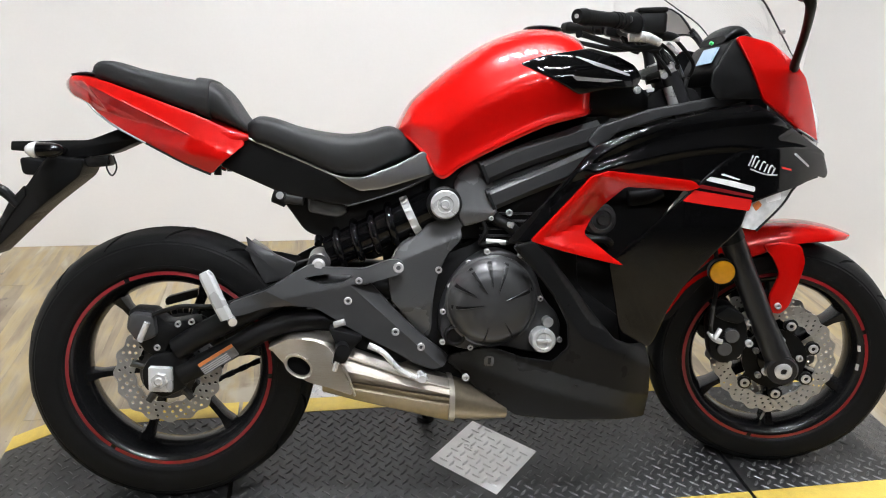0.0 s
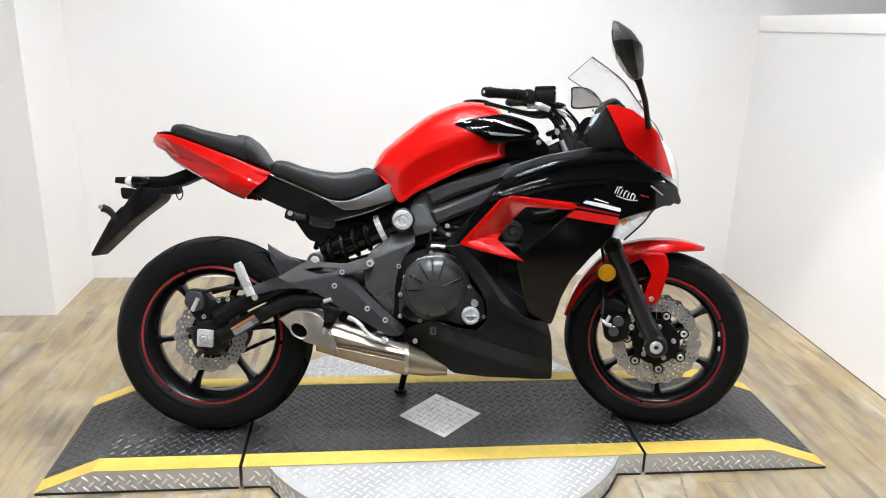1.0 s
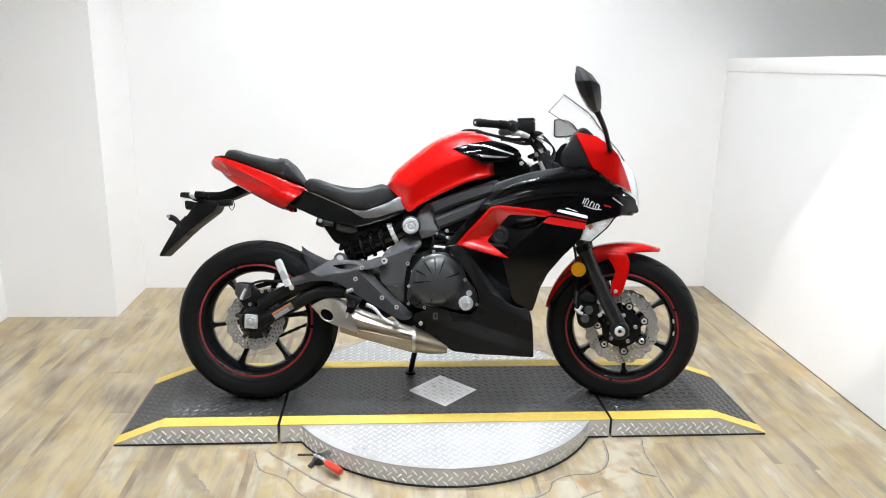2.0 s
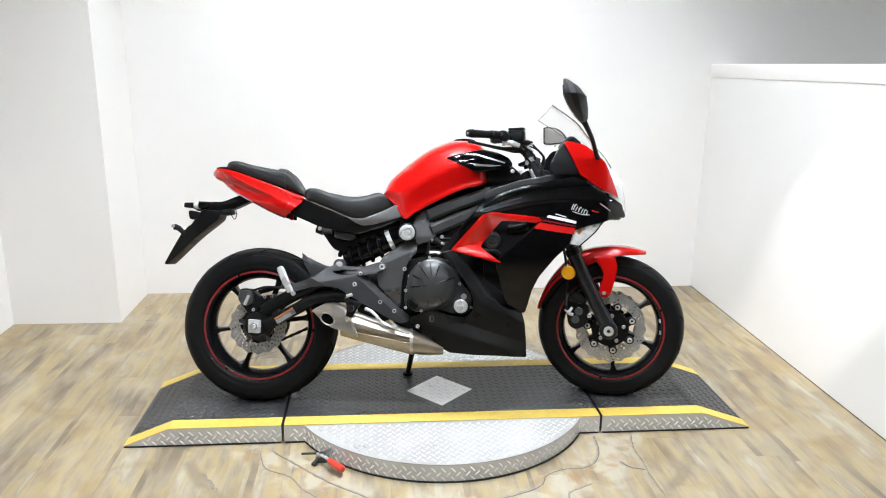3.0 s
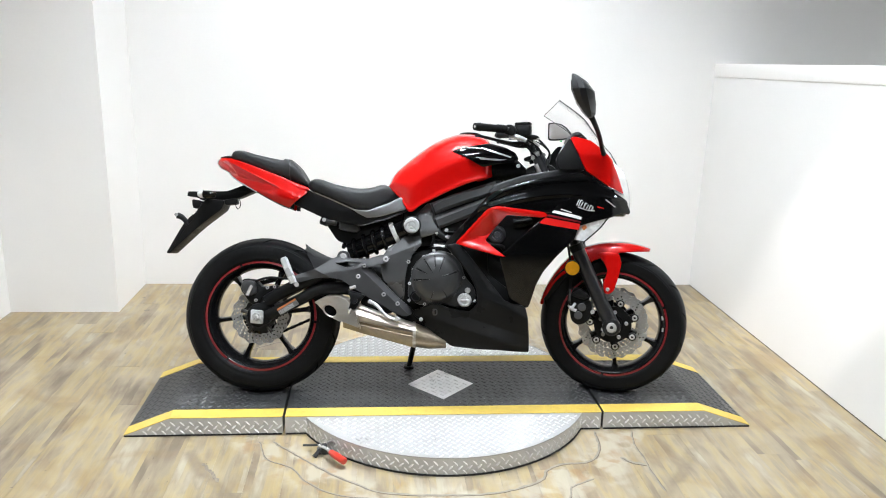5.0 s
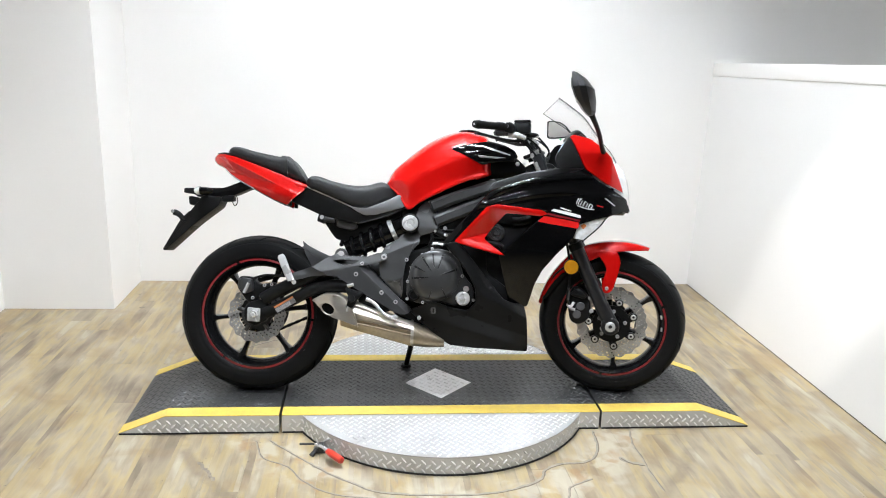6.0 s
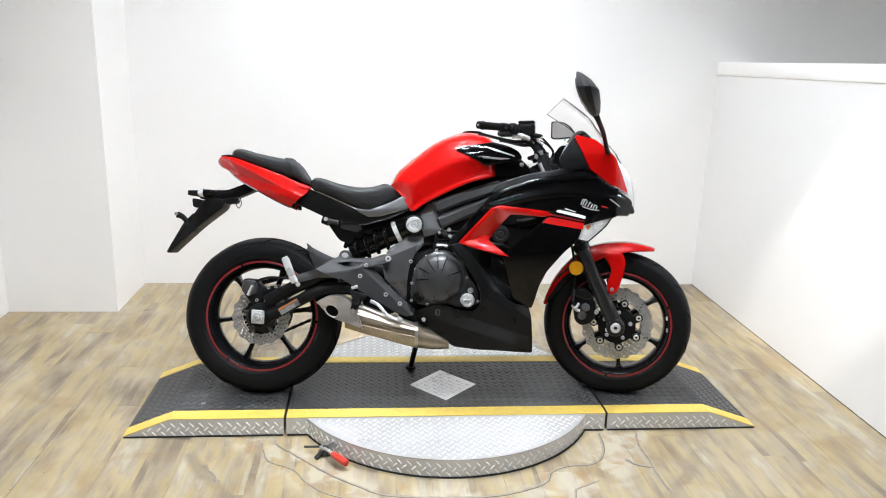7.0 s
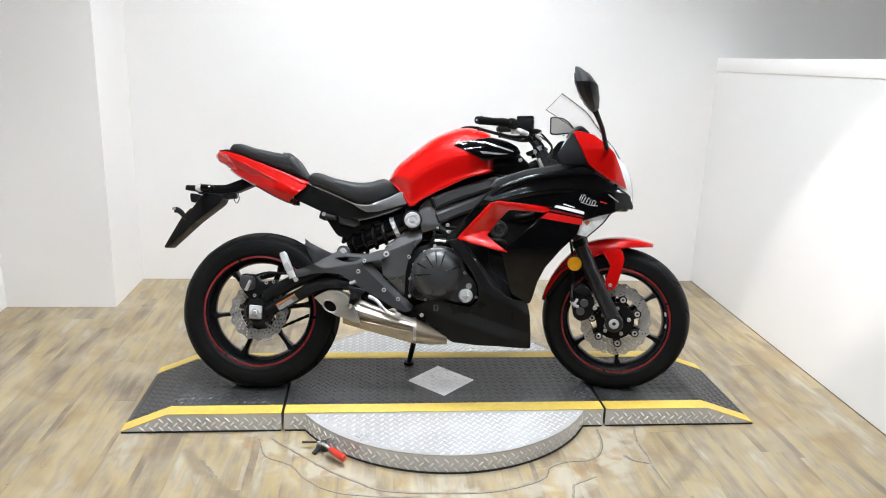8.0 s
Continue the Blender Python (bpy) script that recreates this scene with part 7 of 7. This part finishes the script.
part("master_cylinder", front(tube([(0.350, 0.15, 1.072), (0.395, 0.135, 1.070), (0.412, 0.125, 1.068)], [0.012, 0.010, 0.007], 12)), PLASTIC, bar, "black master cylinder")
part("hose_union", front(tube([(0.398, 0.135, 1.066), (0.416, 0.130, 1.064)], 0.0055, 8)), BOLT, bar)
part("bar_clamp_bolt", front(tube([(0.386, 0.112, 0.992), (0.412, 0.114, 1.006)], [0.007, 0.009], 8)), BOLT, bar)
part("yoke_bolt", front(tube([(0.392, 0.122, 0.988), (0.392, 0.132, 0.988)], 0.008, 6)), BOLT, bar)
part("brake_hose", front(tube([(0.409, 0.12, 1.066), (0.440, 0.115, 1.034), (0.456, 0.105, 1.005), (0.442, 0.09, 0.955), (0.47, 0.06, 0.86)], 0.0042, 10, 8)), PLASTIC, bar)
part("hose_sleeve", front(tube([(0.446, 0.104, 0.985), (0.442, 0.10, 0.955)], 0.0055, 8)), SATIN, bar)
part("throttle_cable", front(tube([(0.330, 0.16, 1.078), (0.400, 0.125, 1.040), (0.430, 0.10, 0.99), (0.42, 0.07, 0.92)], 0.004, 8, 8)), PLASTIC, bar)
part("throttle_cable", front(tube([(0.325, 0.17, 1.070), (0.380, 0.14, 1.020), (0.415, 0.11, 0.97), (0.40, 0.08, 0.90)], 0.004, 8, 8)), PLASTIC, bar)
part("clutch_cable", front(tube([(0.330, -0.16, 1.078), (0.410, -0.125, 1.050), (0.450, -0.05, 1.00), (0.43, 0.05, 0.92)], 0.004, 8, 8)), PLASTIC, bar)
part("fork_collar", front(tube([(0.414, 0.102, 0.968), (0.433, 0.102, 0.926)], 0.0214, 20)), SILVER, bar, "bright fork tube")
part("clamp_cap", front(tube([(0.384, 0.118, 1.030), (0.398, 0.120, 1.012)], [0.009, 0.011], 10)), PLASTIC, bar, "black clamp cap")
part("clamp_cap", front(tube([(0.368, 0.118, 1.048), (0.380, 0.120, 1.040)], 0.0065, 10)), BOLT, bar)
part("cable_adjuster", front(tube([(0.392, 0.130, 1.055), (0.418, 0.128, 1.036)], [0.006, 0.005], 8)), SILVER, bar)
part("cable_adjuster", front(tube([(0.418, 0.110, 1.020), (0.436, 0.106, 0.985)], 0.0045, 8)), SATIN, bar)
part("cable_bundle", front(tube([(0.352, 0.14, 1.062), (0.395, 0.11, 1.000), (0.410, 0.09, 0.950), (0.400, 0.07, 0.900)], 0.0075, 8, 6)), PLASTIC, bar)

bar.location = (0.010, 0.0, -0.007)

# toggle clamp on the floor by the turntable
clamp = thing("toggle_clamp", "small steel toggle clamp with a red handle beside the turntable", "clamp")
def ctube(pts, r, n=4):
    bm = tube([(p[0], -p[1], p[2]) for p in pts], r, 12, n)
    return bm
part("handle", ctube([(-0.425, -0.205, 0.034), (-0.405, -0.228, 0.032), (-0.378, -0.258, 0.030), (-0.372, -0.265, 0.030)], [0.010, 0.0135, 0.0135, 0.009]), mat("red_grip_dip", (0.62, 0.04, 0.02), 0.35, vary=0.15, coat=0.3), clamp, "red dipped handle")
part("lever_bar", ctube([(-0.470, -0.150, 0.030), (-0.445, -0.180, 0.036), (-0.420, -0.210, 0.034)], 0.006), BOLT, clamp)
part("base_plate", box(-0.480, -0.425, -0.165, -0.120, 0.0005, 0.006, bevel=0.001), SATIN, clamp)
part("bracket", box(-0.462, -0.440, -0.170, -0.150, 0.004, 0.040, bevel=0.003), SATIN, clamp)
part("link", ctube([(-0.440, -0.140, 0.036), (-0.418, -0.150, 0.050), (-0.408, -0.150, 0.030)], 0.005), BOLT, clamp)
part("spindle", ctube([(-0.530, -0.132, 0.022), (-0.475, -0.140, 0.026)], 0.0045), SATIN, clamp)
part("clamp_foot", ctube([(-0.485, -0.185, 0.004), (-0.465, -0.165, 0.022)], [0.009, 0.006]), RUBBERSTRIP, clamp)

# ---- marks in the floor ----
def ribbon(pts, width, z0, z1):
    """A thin worn or filled line lying in the floor."""
    bm = bmesh.new()
    r = random.Random(len(pts))
    path = [p + Vector((r.uniform(-0.3, 0.3), r.uniform(-0.3, 0.3), 0)) * min(width, 0.014) for p in smooth_path([(x, y, 0) for x, y in pts], 6)]
    rows = []
    for i, p in enumerate(path):
        d = (path[min(i + 1, len(path) - 1)] - path[max(i - 1, 0)]).normalized()
        n = Vector((-d.y, d.x, 0)) * width * r.uniform(0.35, 0.65) * (0.3 if i in (0, len(path) - 1) else 1)
        rows.append([bm.verts.new((p.x + n.x, p.y + n.y, z0)), bm.verts.new((p.x + n.x, p.y + n.y, z1)), bm.verts.new((p.x - n.x, p.y - n.y, z1)), bm.verts.new((p.x - n.x, p.y - n.y, z0))])
    for a, b in zip(rows, rows[1:]):
        for k in range(4):
            bm.faces.new((a[k], a[(k + 1) % 4], b[(k + 1) % 4], b[k]))
    return bm


marks = [
         ("floor_chip", [(-0.875, -0.205), (-0.85, -0.25), (-0.83, -0.275), (-0.80, -0.33)], 0.012, CHIP),
         ("floor_chip", [(-1.528, 1.388), (-1.515, 1.392), (-1.505, 1.400)], 0.012, CHIP), ("floor_chip", [(-1.596, 1.605), (-1.585, 1.622)], 0.010, CHIP), ("floor_crack", [(-0.93, 0.78), (-0.878, 0.815), (-0.821, 0.863), (-0.776, 0.898), (-0.746, 0.919), (-0.68, 0.925)], 0.004, CRACK),
         ("floor_crack", [(-0.646, -0.063), (-0.604, -0.110), (-0.524, -0.191), (-0.438, -0.277), (-0.332, -0.360), (-0.239, -0.416), (-0.08, -0.437), (0.117, -0.437), (0.254, -0.398), (0.325, -0.354), (0.352, -0.298), (0.42, -0.262), (0.507, -0.253), (0.564, -0.203), (0.594, -0.121), (0.601, -0.03)], 0.006, CRACK),
         ("floor_crack", [(-0.70, -0.065), (-0.69, -0.08), (-0.655, -0.187), (-0.563, -0.248), (-0.503, -0.338), (-0.406, -0.416), (-0.256, -0.451), (-0.12, -0.455)], 0.004, CRACK),
         ("floor_crack", [(0.754, -0.029), (0.731, -0.126), (0.733, -0.235), (0.728, -0.32), (0.735, -0.447)], 0.0045, CRACK),
         ("floor_crack", [(0.649, -0.223), (0.675, -0.259), (0.725, -0.278)], 0.009, CRACK), ("floor_crack", [(0.39, -0.485), (0.405, -0.43), (0.42, -0.404), (0.504, -0.361)], 0.004, CRACK)]
for nm, pts, wd, mt in marks:
    part(nm, ribbon(pts, wd * (1.8 if mt is CRACK else 1.0), -0.004, 0.0004), mt, base, "uneven filled crack" if mt is CRACK else "grey chipped patch", smooth=0)
    if mt is CRACK:
        part("crack_edge", ribbon([(x + 0.002, y - wd * 0.9) for x, y in pts], wd * 0.5, -0.004, 0.0006), CRACKLINE, base, smooth=0)

# ---- floor boards ----
def boards():
    r = random.Random(11)
    rest = bmesh.new()
    w = 0.126
    x = -2.22
    while x < 6.6:
        y = -9.0 - r.random() * 1.2
        while y < 2.0:
            ln = 1.22
            ya, yb = max(y, -9.0), min(y + ln, 2.0)
            if yb - ya > 0.03:
                bm = rest
                near = -1.75 < ya + 0.6 < 1.9 and -2.3 < x < 1.8
                if near:
                    bm = bmesh.new()
                h = r.uniform(-0.0006, 0.0)
                add_box(bm, x + 0.0003, x + w - 0.0003, ya + 0.0003, yb - 0.0003, -0.006, h)
                if near:
                    part("plank", bm, WOOD, base, smooth=0)
            y += ln
        x += w
    tagged(part("plank_rest", rest, WOOD, base, smooth=0), kind="stuff")


boards()
